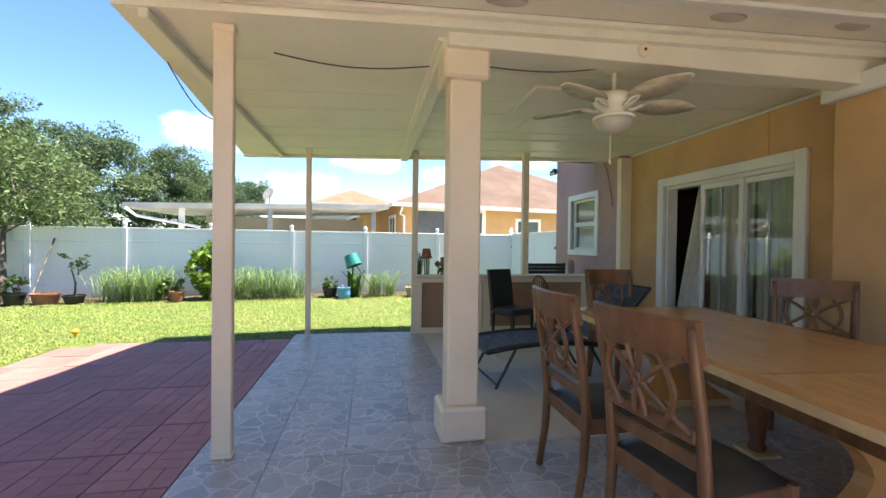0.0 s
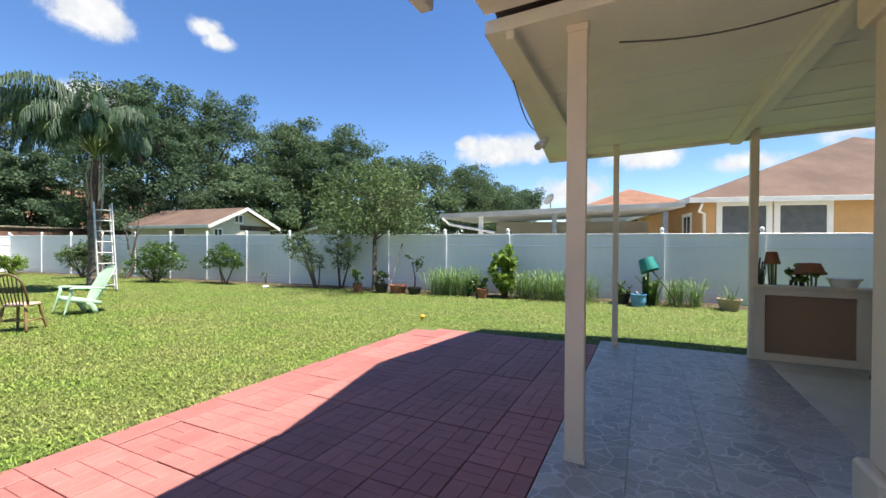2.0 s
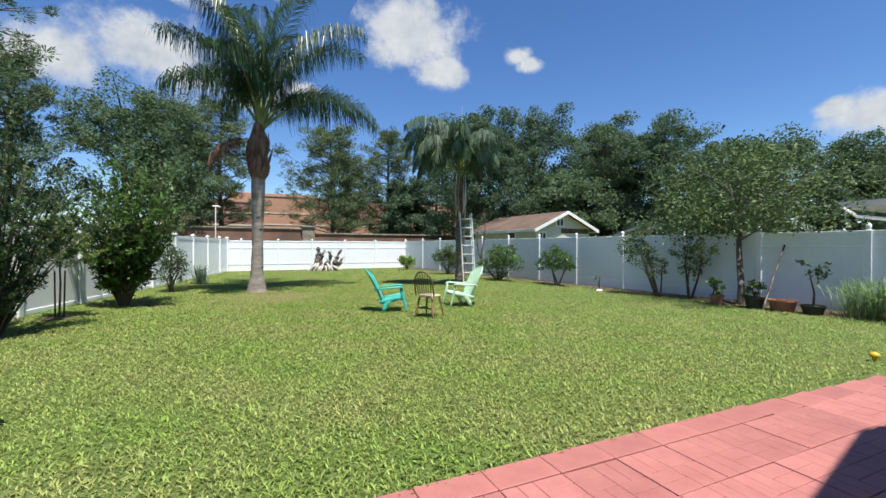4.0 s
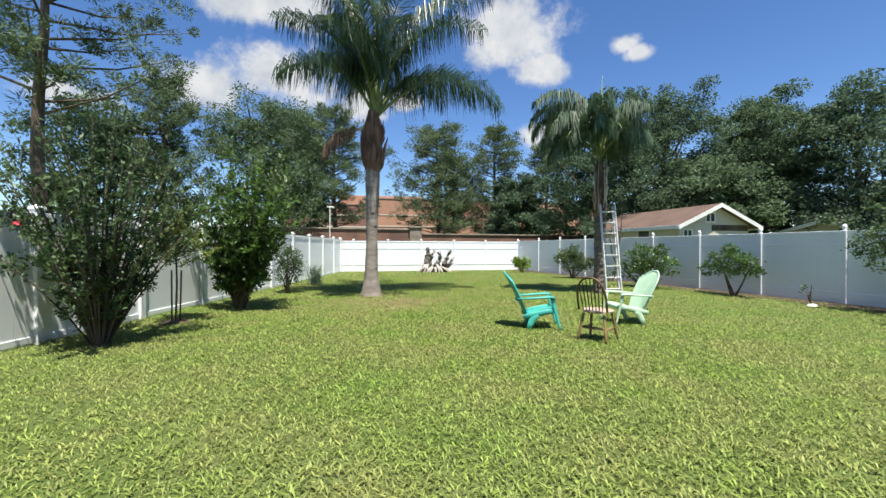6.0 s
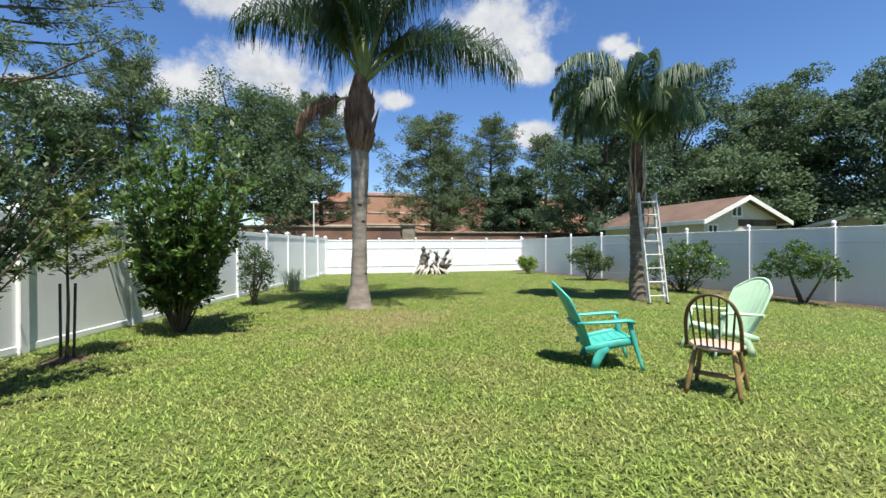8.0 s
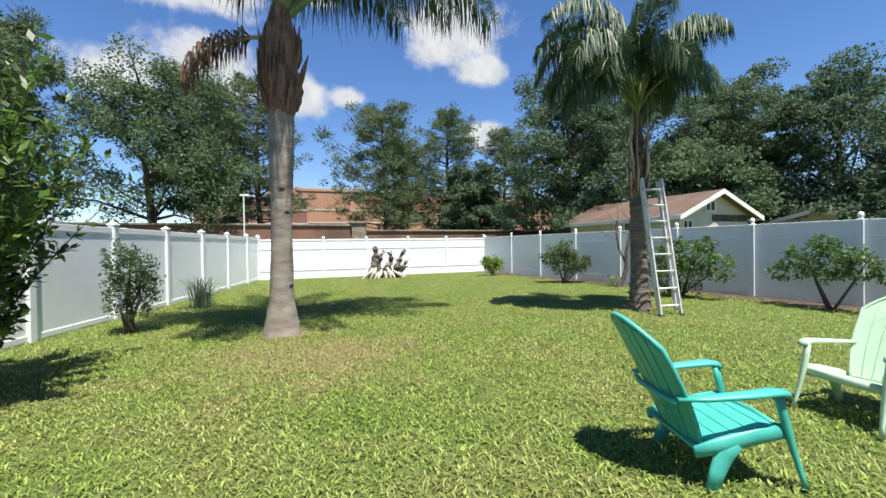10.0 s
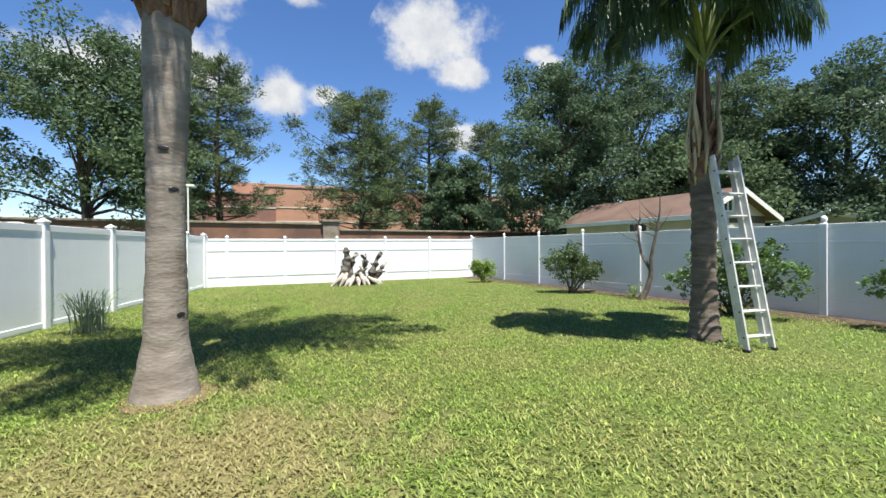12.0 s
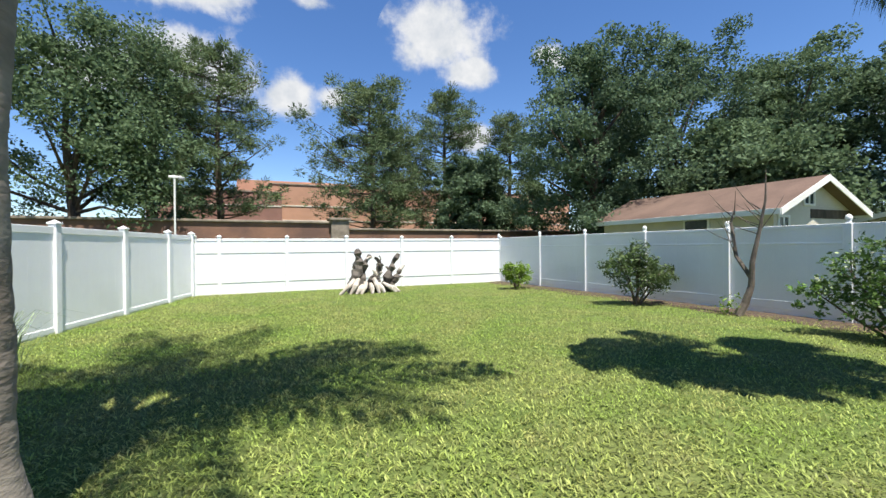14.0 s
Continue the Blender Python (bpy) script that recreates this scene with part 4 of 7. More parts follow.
def build_fan():
    LOW = pose(0, 0, -0.08)
    fan = thing("ceiling_fan", "white ceiling fan with palm-leaf blades and a frosted bowl lamp", "fan", at_house(-3.42, -2.88, 2.955, -24))
    part("canopy", Shape().lathe([(0.085, 0.0), (0.085, -0.02), (0.07, -0.06), (0.03, -0.085)], 20), CREAM_WHITE, fan, smooth=True)
    part("down_rod", Shape().lathe([(0.016, -0.08), (0.016, -0.25)], 12), CREAM_WHITE, fan)
    part("motor", Shape().lathe([(0.03, -0.16), (0.11, -0.175), (0.155, -0.21), (0.16, -0.25), (0.12, -0.29), (0.08, -0.31), (0.08, -0.345), (0.11, -0.36)], 24, LOW), CREAM_WHITE, fan, smooth=True)
    part("lamp_ring", Shape().lathe([(0.11, -0.355), (0.165, -0.37), (0.165, -0.385), (0.15, -0.39)], 24, LOW), CREAM_WHITE, fan, smooth=True)
    part("lamp_bowl", Shape().lathe([(0.155, -0.386), (0.14, -0.44), (0.10, -0.485), (0.04, -0.508), (0.002, -0.512)], 24, LOW), FROSTED, fan, smooth=True)
    part("pull_chain", Shape().tube([(0.02, 0.02, -0.58), (0.02, 0.02, -0.80)], 0.004, 6).lathe([(0.002, -0.76), (0.01, -0.74), (0.008, -0.72)], 8, pose(0.02, 0.02, -0.08)), CREAM_WHITE, fan)
    blade = Shape()
    for k in range(13):
        x = 0.20 + 0.50 * k / 12
        w = 0.035 + 0.095 * math.sin(math.pi * min(1, (k + 0.6) / 12.2)) ** 0.7
        for y, z in ((-w, -0.012), (0, 0.006), (w, 0.0)):
            blade.v.append((x, y, z))
        for y, z in ((-w, -0.020), (0, -0.002), (w, -0.008)):
            blade.v.append((x, y, z))
    for k in range(12):
        a, b = 6 * k, 6 * k + 6
        blade.f += [[a, b, b + 1, a + 1], [a + 1, b + 1, b + 2, a + 2], [a + 4, b + 4, b + 3, a + 3], [a + 5, b + 5, b + 4, a + 4], [a, a + 3, b + 3, b], [a + 2, b + 2, b + 5, a + 5]]
    blade.f += [[0, 1, 4, 3], [1, 2, 5, 4], [72, 75, 76, 73], [73, 76, 77, 74]]
    arm = Shape().tube([(0.10, 0, -0.29), (0.16, 0.02, -0.30), (0.22, 0.03, -0.275), (0.26, 0.0, -0.265)], 0.012, 8).tube([(0.10, 0, -0.29), (0.16, -0.02, -0.30), (0.22, -0.03, -0.275), (0.26, 0.0, -0.265)], 0.012, 8)
    bm_blade, bm_arm = blade.mesh("blade", FAN_BLADE, True), arm.mesh("blade_arm", CREAM_WHITE, True)
    for k in range(5):
        turn = pose(0, 0, -0.08, 0, 0, 72 * k)
        b = part("blade", bm_blade, None, fan, "woven palm-leaf blade", m=turn @ pose(0, 0, -0.262, -12, 0, 0))
        part("blade_arm", bm_arm, None, b, m=(turn @ pose(0, 0, -0.262, -12, 0, 0)).inverted() @ turn)
    box = thing("junction_box", "round white electric box cover on the header beam", "electric box", at_house(-3.745, -2.92, 2.92))
    part("cover", Shape().lathe([(0.055, 0), (0.055, 0.01), (0.04, 0.018)], 16, pose(0, 0, 0, 0, -90, 0)), CREAM, box)
    part("plug", Shape().lathe([(0.012, 0.018), (0.012, 0.022)], 10, pose(0, 0, 0, 0, -90, 0)), BLACK, box)
    hatch = thing("ceiling_panel", "raised white rectangular ceiling panel", "ceiling panel", at_house(-2.42, -2.80, 2.955))
    part("board", Shape().box(-0.45, 0.45, -0.36, 0.36, -0.035, -0.005, 0.006), CREAM_WHITE, hatch)
    part("edge_trim", Shape().box(-0.47, 0.47, 0.36, 0.38, -0.05, -0.005, 0.004).box(-0.47, 0.47, -0.38, -0.36, -0.04, -0.005, 0.004), WHITE, hatch)


# ---- furniture ----
def dining_chair():
    """Faces +y; back at -y."""
    c = thing("dining_chair", "walnut dining chair with crossed lattice back and black leather seat", "chair", group="dining chairs")
    for sx in (-1, 1):
        leg = Shape().tube([(sx * 0.235, -0.26, 0.0), (sx * 0.235, -0.225, 0.22), (sx * 0.235, -0.21, 0.46), (sx * 0.238, -0.235, 0.72), (sx * 0.245, -0.29, 1.02), (sx * 0.245, -0.30, 1.08)],
                           [0.024, 0.028, 0.032, 0.028, 0.024, 0.022], 8, (0.8, 1.15))
        part("back_leg", leg, WOOD, c, smooth=True)
        front = Shape().tube([(sx * 0.225, 0.21, 0.0), (sx * 0.225, 0.21, 0.20), (sx * 0.225, 0.21, 0.47)], [0.019, 0.024, 0.030], 8)
        part("front_leg", front, WOOD, c)
        part("side_rail", Shape().box(sx * 0.225 - 0.013, sx * 0.225 + 0.013, -0.20, 0.20, 0.385, 0.465, 0.005), WOOD, c)
    part("front_rail", Shape().box(-0.22, 0.22, 0.195, 0.222, 0.385, 0.465, 0.005), WOOD, c)
    part("back_rail", Shape().box(-0.22, 0.22, -0.222, -0.195, 0.385, 0.465, 0.005), WOOD, c)
    part("stretcher", Shape().box(-0.22, 0.22, -0.228, -0.205, 0.56, 0.615, 0.005), WOOD, c)
    crest = Shape()
    for k in range(13):
        x = -0.268 + 0.536 * k / 12
        bow = -0.045 * (1 - (x / 0.268) ** 2)
        for y, z in ((-0.278 + bow, 0.955), (-0.312 + bow, 1.10), (-0.288 + bow, 1.108), (-0.252 + bow, 0.958)):
            crest.v.append((x, y, z))
    for k in range(12):
        crest.f += [[4 * k + j, 4 * k + (j + 1) % 4, 4 * k + 4 + (j + 1) % 4, 4 * k + 4 + j] for j in range(4)]
    crest.f += [[3, 2, 1, 0], [48, 49, 50, 51]]
    part("crest_rail", crest, WOOD, c)
    part("lower_back_rail", Shape().box(-0.225, 0.225, -0.258, -0.232, 0.665, 0.72, 0.006), WOOD, c)
    # lattice of four crossing curved bars
    for x0, x1, b in ((-0.215, 0.03, 0.07), (0.215, -0.03, -0.07), (-0.03, 0.215, -0.07), (0.03, -0.215, 0.07), (-0.11, -0.11, -0.06), (0.11, 0.11, 0.06)):
        pts = []
        for k in range(9):
            w = k / 8
            z = 0.70 + 0.27 * w
            pts.append((x0 + (x1 - x0) * w + b * math.sin(math.pi * w), -0.25 - 0.04 * w - 0.03 * (1 - ((x0 + (x1 - x0) * w) / 0.25) ** 2), z))
        part("lattice_bar", Shape().tube(pts, 0.013, 6), WOOD, c)
    seat = Shape()
    n = 10
    for i in range(n + 1):
        for j in range(n + 1):
            x, y = -0.235 + 0.47 * i / n, -0.215 + 0.44 * j / n
            dome = (1 - (2 * i / n - 1) ** 6) * (1 - (2 * j / n - 1) ** 6)
            seat.v.append((x, y, 0.467 + 0.052 * dome))
    seat.f += [[i * (n + 1) + j, (i + 1) * (n + 1) + j, (i + 1) * (n + 1) + j + 1, i * (n + 1) + j + 1] for i in range(n) for j in range(n)]
    part("seat", seat, LEATHER, c, "padded black leather seat", smooth=True)
    return c


def build_table():
    t = thing("dining_table", "large honey wood dining table with a pale edge and trestle base", "table", at_house(-4.12, -3.56, 0, -4.5))
    L, W, R = 1.48, 0.70, 0.10
    outline = []
    for cx, cy, a0 in ((L - R, W - R, 0), (-L + R, W - R, 90), (-L + R, -W + R, 180), (L - R, -W + R, 270)):
        for k in range(5):
            a = radians(a0 + 22.5 * k)
            outline.append((cx + R * math.cos(a), cy + R * math.sin(a)))
    part("tabletop", Shape().prism(outline, 0.765, 0.80), TABLE_WOOD, t)
    part("edge_band", Shape().prism([(x * 1.004, y * 1.008) for x, y in outline], 0.715, 0.764), TABLE_EDGE, t, "pale bevelled edge band")
    part("leaf_joint", Shape().box(-0.75, -0.742, -W + 0.02, W - 0.02, 0.7995, 0.8006, 0.0002), WOOD, t)
    part("apron", Shape().box(-L + 0.14, L - 0.14, -W + 0.13, -W + 0.155, 0.60, 0.715).box(-L + 0.14, L - 0.14, W - 0.155, W - 0.13, 0.60, 0.715).box(-L + 0.14, -L + 0.165, -W + 0.155, W - 0.155, 0.60, 0.715).box(L - 0.165, L - 0.14, -W + 0.155, W - 0.155, 0.60, 0.715), WOOD, t)
    for x in (-0.86, 0.86):                      # curved trestle ends
        s = Shape()
        for k in range(13):
            z = 0.06 + 0.655 * k / 12
            half = 0.20 + 0.42 * abs(2 * (z - 0.06) / 0.655 - 0.85) ** 1.7
            half = min(half, 0.56)
            for dx in (-0.045, 0.045):
                for y in (-half, half):
                    s.v.append((x + dx, y, z))
        for k in range(12):
            a, b = 4 * k, 4 * k + 4
            s.f += [[a, a + 1, b + 1, b], [a + 3, a + 2, b + 2, b + 3], [a + 2, a, b, b + 2], [a + 1, a + 3, b + 3, b + 1]]
        s.f += [[0, 2, 3, 1], [48, 49, 51, 50]]
        part("trestle", s, TABLE_WOOD, t)
        part("foot", Shape().box(x - 0.06, x + 0.06, -0.52, 0.52, 0.0, 0.065, 0.012), TABLE_EDGE, t, "pale scrolled foot")
    for y in (-0.02,):
        leg = Shape().lathe([(0.05, 0.02), (0.06, 0.05), (0.045, 0.08), (0.06, 0.20), (0.075, 0.33), (0.06, 0.44), (0.04, 0.50), (0.055, 0.54), (0.07, 0.60), (0.07, 0.70)], 16, pose(0.0, y, 0))
        part("turned_leg", leg, WOOD, t, "turned walnut centre leg", smooth=True)
        part("leg_base", Shape().box(-0.10, 0.10, y - 0.10, y + 0.10, 0.0, 0.022, 0.006), TABLE_EDGE, t)
    chair = dining_chair()
    chair.matrix_basis = at_house(-5.00, -2.31, 0, 187) @ Matrix.Scale(1.06, 4)
    for u, v, a in ((-4.28, -2.28, 180), (-2.62, -3.55, 92), (-3.86, -4.36, 39), (-4.95, -4.5, 2)):
        copy_thing(chair, at_house(u, v, 0, a))


def windsor(label, wood, seat_wood, m, dark=None):
    """Hoop-backed spindle chair; faces +y."""
    c = thing("windsor_chair", label, "chair", m, "hoop-backed chairs")
    seat = Shape()
    n = 20
    ring = [(0.21 * math.cos(2 * math.pi * k / n) * (1.05 if math.sin(2 * math.pi * k / n) > 0 else 0.95), 0.205 * math.sin(2 * math.pi * k / n)) for k in range(n)]
    for f, z in ((0.93, 0.415), (1.0, 0.425), (1.0, 0.445), (0.94, 0.455), (0.5, 0.447), (0.02, 0.446)):
        seat.v += [(x * f, y * f, z) for x, y in ring]
    for i in range(5):
        seat.f += [[i * n + k, i * n + (k + 1) % n, (i + 1) * n + (k + 1) % n, (i + 1) * n + k] for k in range(n)]
    seat.f += [list(range(n))[::-1], [5 * n + k for k in range(n)]]
    part("seat", seat, seat_wood, c, "sun-bleached saddle seat", smooth=True)
    feet = {}
    for sx in (-1, 1):
        for sy in (-1, 1):
            top, foot = Vector((sx * 0.14, sy * 0.13, 0.43)), Vector((sx * 0.20, sy * 0.20, 0.0))
            pts = [foot.lerp(top, w) for w in (0, 0.12, 0.3, 0.42, 0.5, 0.62, 0.85, 1)]
            part("leg", Shape().tube(pts, [0.014, 0.017, 0.021, 0.024, 0.016, 0.022, 0.020, 0.014], 8), wood, c, smooth=True)
            feet[sx, sy] = foot.lerp(top, 0.42)
    for sx in (-1, 1):
        part("side_stretcher", Shape().tube([feet[sx, -1], feet[sx, -1].lerp(feet[sx, 1], 0.5), feet[sx, 1]], [0.009, 0.015, 0.009], 8), wood, c, smooth=True)
    for w in (0.42, 0.62):
        a, b = feet[-1, -1].lerp(feet[-1, 1], w - 0.3), feet[1, -1].lerp(feet[1, 1], w - 0.3)
        part("cross_stretcher", Shape().tube([a, a.lerp(b, 0.5), b], [0.009, 0.015, 0.009], 8), wood, c, smooth=True)
    hoop, spots = [], []
    for k in range(25):
        a = math.pi * k / 24
        x, z = -0.20 * math.cos(a) * (1 + 0.12 * math.sin(a)), 0.45 + 0.49 * math.sin(a) ** 0.62
        hoop.append((x, -0.165 - 0.22 * (z - 0.45), z))
    part("hoop", Shape().tube(hoop, 0.0155, 8), dark or wood, c, smooth=True)
    for k in range(7):
        x0 = -0.135 + 0.045 * k
        x1 = x0 * 1.22
        a = math.acos(max(-1, min(1, -x1 / 0.22)))
        z1 = 0.45 + 0.49 * math.sin(a) ** 0.62 - 0.006
        part("spindle", Shape().tube([(x0, -0.16, 0.45), (0.5 * (x0 + x1), -0.165 - 0.11 * (z1 - 0.45), 0.5 * (0.45 + z1)), (x1, -0.165 - 0.22 * (z1 - 0.45), z1)], [0.0075, 0.0095, 0.007], 6), dark or wood, c)
    return c


def adirondack(label, mat, m):
    """Moulded low lawn chair with a fan back; faces +y."""
    c = thing("adirondack_chair", label, "chair", m, "lawn chairs")
    # seat slats, falling to the back
    def seat_at(w):
        return 0.215 - 0.50 * w, 0.355 - 0.135 * w ** 0.85 - 0.03 * max(0.0, 0.12 - w) / 0.12
    for k in range(6):
        (ya, za), (yb, zb) = seat_at(k / 6), seat_at((k + 0.94) / 6)
        s = Shape()
        s.add([(-0.24, ya, za), (0.24, ya, za), (0.24, yb, zb), (-0.24, yb, zb), (-0.24, ya, za - 0.018), (0.24, ya, za - 0.018), (0.24, yb, zb - 0.018), (-0.24, yb, zb - 0.018)],
              [[0, 1, 2, 3], [7, 6, 5, 4], [0, 4, 5, 1], [2, 6, 7, 3], [1, 5, 6, 2], [3, 7, 4, 0]])
        part("seat_slat", s, mat, c)
    # back: outline of a domed fan, a thin web with proud slats and a rounded rim
    def half_width(w):
        return 0.215 + 0.06 * math.sin(min(1.0, w / 0.72) * math.pi / 2)
    def top_at(x):
        return 0.79 - 0.17 * (abs(x) / 0.275) ** 2.1
    def back_at(x, ln, off=0.0):
        return (x, -0.265 - 0.40 * ln - 0.06 * ln * ln + 0.75 * x * x + off, 0.225 + 0.905 * ln)
    def column(f, lo, hi, steps, off):
        """Points up the back at the share f of its half width."""
        pts = []
        for i in range(steps + 1):
            w = lo + (hi - lo) * i / steps
            x = f * half_width(w)
            pts.append(back_at(x, w * top_at(f * 0.275), off))
        return pts
    def slab(f0, f1, lo, hi, thick, cols=2, steps=9):
        s = Shape()
        grid = [column(f0 + (f1 - f0) * j / cols, lo, hi, steps, o) for o in (thick / 2, -thick / 2) for j in range(cols + 1)]
        for g in grid:
            s.v += g
        n, per = cols + 1, steps + 1
        for side in (0, 1):
            for j in range(cols):
                for i in range(steps):
                    q = [(side * n + j) * per + i, (side * n + j + 1) * per + i, (side * n + j + 1) * per + i + 1, (side * n + j) * per + i + 1]
                    s.f.append(q if side == 0 else q[::-1])
        for j in (0, cols):
            for i in range(steps):
                a, b = j * per + i, (n + j) * per + i
                s.f.append([a, a + 1, b + 1, b] if j == 0 else [b, b + 1, a + 1, a])
        for i in (0, steps):
            for j in range(cols):
                a, b = j * per + i, (n + j) * per + i
                s.f.append([a, a + per, b + per, b] if i == steps else [b, b + per, a + per, a])
        return s
    part("back_web", slab(-0.97, 0.97, 0.0, 0.985, 0.006, 14), mat, c, smooth=True)
    for k in range(7):
        f = -1 + 2 * k / 7
        part("back_slat", slab(f + 0.03, f + 2 / 7 - 0.03, 0.03, 0.955, 0.026), mat, c)
    rim = column(-1.0, 0.0, 1.0, 8, 0) + [column(-1 + 2 * j / 14, 0.999, 1.0, 1, 0)[1] for j in range(1, 14)] + column(1.0, 0.0, 1.0, 8, 0)[::-1]
    part("back_rim", Shape().tube(rim, 0.015, 6), mat, c, smooth=True)
    part("back_brace", Shape().tube([(-0.25, -0.385, 0.478), (-0.14, -0.41, 0.478), (0.14, -0.41, 0.478), (0.25, -0.385, 0.478)], 0.018, 8), mat, c, smooth=True)
    part("front_apron", Shape().tube([(-0.25, 0.20, 0.31), (0, 0.225, 0.315), (0.25, 0.20, 0.31)], 0.034, 8, (0.5, 1)), mat, c, smooth=True)
    for sx in (-1, 1):
        x = sx * 0.268
        part("side_rail", Shape().tube([(x, 0.22, 0.325), (x, 0.05, 0.295), (x, -0.15, 0.245), (x, -0.30, 0.21)], [0.045, 0.05, 0.05, 0.035], 8, (0.45, 1)), mat, c, smooth=True)
        part("front_leg", Shape().tube([(x, 0.17, 0.53), (x, 0.19, 0.44), (x, 0.215, 0.34), (x * 1.02, 0.252, 0.2), (x * 1.05, 0.285, 0.08), (x * 1.08, 0.31, 0.0)], [0.045, 0.048, 0.048, 0.036, 0.029, 0.031], 8, (0.5, 0.9)), mat, c, smooth=True)
        part("rear_leg", Shape().tube([(x, -0.06, 0.27), (x, -0.13, 0.20), (x * 1.04, -0.18, 0.10), (x * 1.08, -0.22, 0.0)], [0.055, 0.062, 0.05, 0.04], 8, (0.38, 1)), mat, c, smooth=True)
        part("armrest", Shape().tube([(sx * 0.262, -0.39, 0.505), (sx * 0.285, -0.25, 0.515), (sx * 0.295, 0.0, 0.535), (sx * 0.29, 0.13, 0.547), (sx * 0.28, 0.19, 0.54), (sx * 0.272, 0.215, 0.515)], [0.03, 0.042, 0.05, 0.055, 0.05, 0.03], 8, (1, 0.4)), mat, c, smooth=True)
    return c


def build_lounge():
    c = thing("chaise_lounge", "navy woven resin chaise lounge with a raised back", "lounge", at_house(-2.30, -2.02, 0, 184))
    # runs along +y from the foot end
    def z_at(y):
        return 0.40 - 0.06 * ((y - 0.7) / 0.7) ** 2 + 0.03
    for sx in (-1, 1):
        part("side_rail", Shape().tube([(sx * 0.34, y, z_at(y)) for y in [0.1 * k for k in range(14)]], 0.018, 8, (1, 1.5)), BLACK, c)
        part("back_rail", Shape().tube([(sx * 0.34, 1.25, 0.40), (sx * 0.34, 1.6, 0.68), (sx * 0.34, 1.88, 0.98)], 0.018, 8), BLACK, c)
        part("leg", Shape().tube([(sx * 0.33, 0.32, 0.40), (sx * 0.33, 0.10, 0.0)], 0.016, 8), BLACK, c)
        part("leg", Shape().tube([(sx * 0.33, 1.15, 0.40), (sx * 0.33, 1.40, 0.0)], 0.016, 8), BLACK, c)
    part("end_rail", Shape().tube([(-0.34, 0, z_at(0)), (0.34, 0, z_at(0))], 0.018, 8), BLACK, c)
    part("head_rail", Shape().tube([(-0.34, 1.88, 0.98), (0.34, 1.88, 0.98)], 0.018, 8), BLACK, c)
    part("cross_bar", Shape().tube([(-0.33, 0.12, 0.03), (0.33, 0.12, 0.03)], 0.011, 8), BLACK, c)
    weave = Shape()                              # woven strips over and under
    def strip(f, n, wide):
        b = len(weave.v)
        for k in range(n + 1):
            p, q = f(k / n)
            weave.v += [tuple(p), tuple(q)]
        weave.f += [[b + 2 * k, b + 2 * k + 1, b + 2 * k + 3, b + 2 * k + 2] for k in range(n)]
    for i in range(34):
        x = -0.325 + 0.65 * (i + 0.5) / 34
        strip(lambda w, x=x, i=i: ((x - 0.0075, 1.3 * w, z_at(1.3 * w) + 0.004 * math.cos(math.pi * (w * 34 + i))), (x + 0.0075, 1.3 * w, z_at(1.3 * w) + 0.004 * math.cos(math.pi * (w * 34 + i)))), 68, 0)
    for j in range(56):
        y = 1.3 * (j + 0.5) / 56
        strip(lambda w, y=y, j=j: ((-0.33 + 0.66 * w, y - 0.009, z_at(y) - 0.004 * math.cos(math.pi * (w * 34 + j))), (-0.33 + 0.66 * w, y + 0.009, z_at(y) - 0.004 * math.cos(math.pi * (w * 34 + j)))), 68, 0)
    part("woven_seat", weave, WICKER, c, "woven blue-black resin seat")
    weave = Shape()
    for i in range(34):
        x = -0.325 + 0.65 * (i + 0.5) / 34
        strip(lambda w, x=x, i=i: ((x - 0.0075, 1.27 + 0.6 * w, 0.42 + 0.56 * w + 0.004 * math.cos(math.pi * (w * 26 + i))), (x + 0.0075, 1.27 + 0.6 * w, 0.42 + 0.56 * w + 0.004 * math.cos(math.pi * (w * 26 + i)))), 52, 0)
    for j in range(36):
        w0 = (j + 0.5) / 36
        strip(lambda w, q=w0, j=j: ((-0.33 + 0.66 * w, 1.262 + 0.6 * q, 0.413 + 0.56 * q - 0.004 * math.cos(math.pi * (w * 34 + j))), (-0.33 + 0.66 * w, 1.278 + 0.6 * q, 0.428 + 0.56 * q - 0.004 * math.cos(math.pi * (w * 34 + j)))), 68, 0)
    part("woven_back", weave, WICKER, c, "woven blue-black resin backrest")
    cloth = Shape()
    for i in range(9):
        for j in range(9):
            x, w = -0.30 + 0.3 * i / 8, j / 8
            cloth.v.append((x, 1.90 + 0.05 * math.sin(3 * w), 1.0 - 0.14 * w + 0.012 * math.sin(5 * x * 4 + w * 3)))
    cloth.f += [[9 * i + j, 9 * i + 9 + j, 9 * i + 10 + j, 9 * i + j + 1] for i in range(8) for j in range(8)]
    tagged(part("towel", cloth, GREY_CURTAIN, m=at_house(-2.30, -2.02, 0, 184), smooth=True), "grey cloth hung over the lounge back", "cloth")


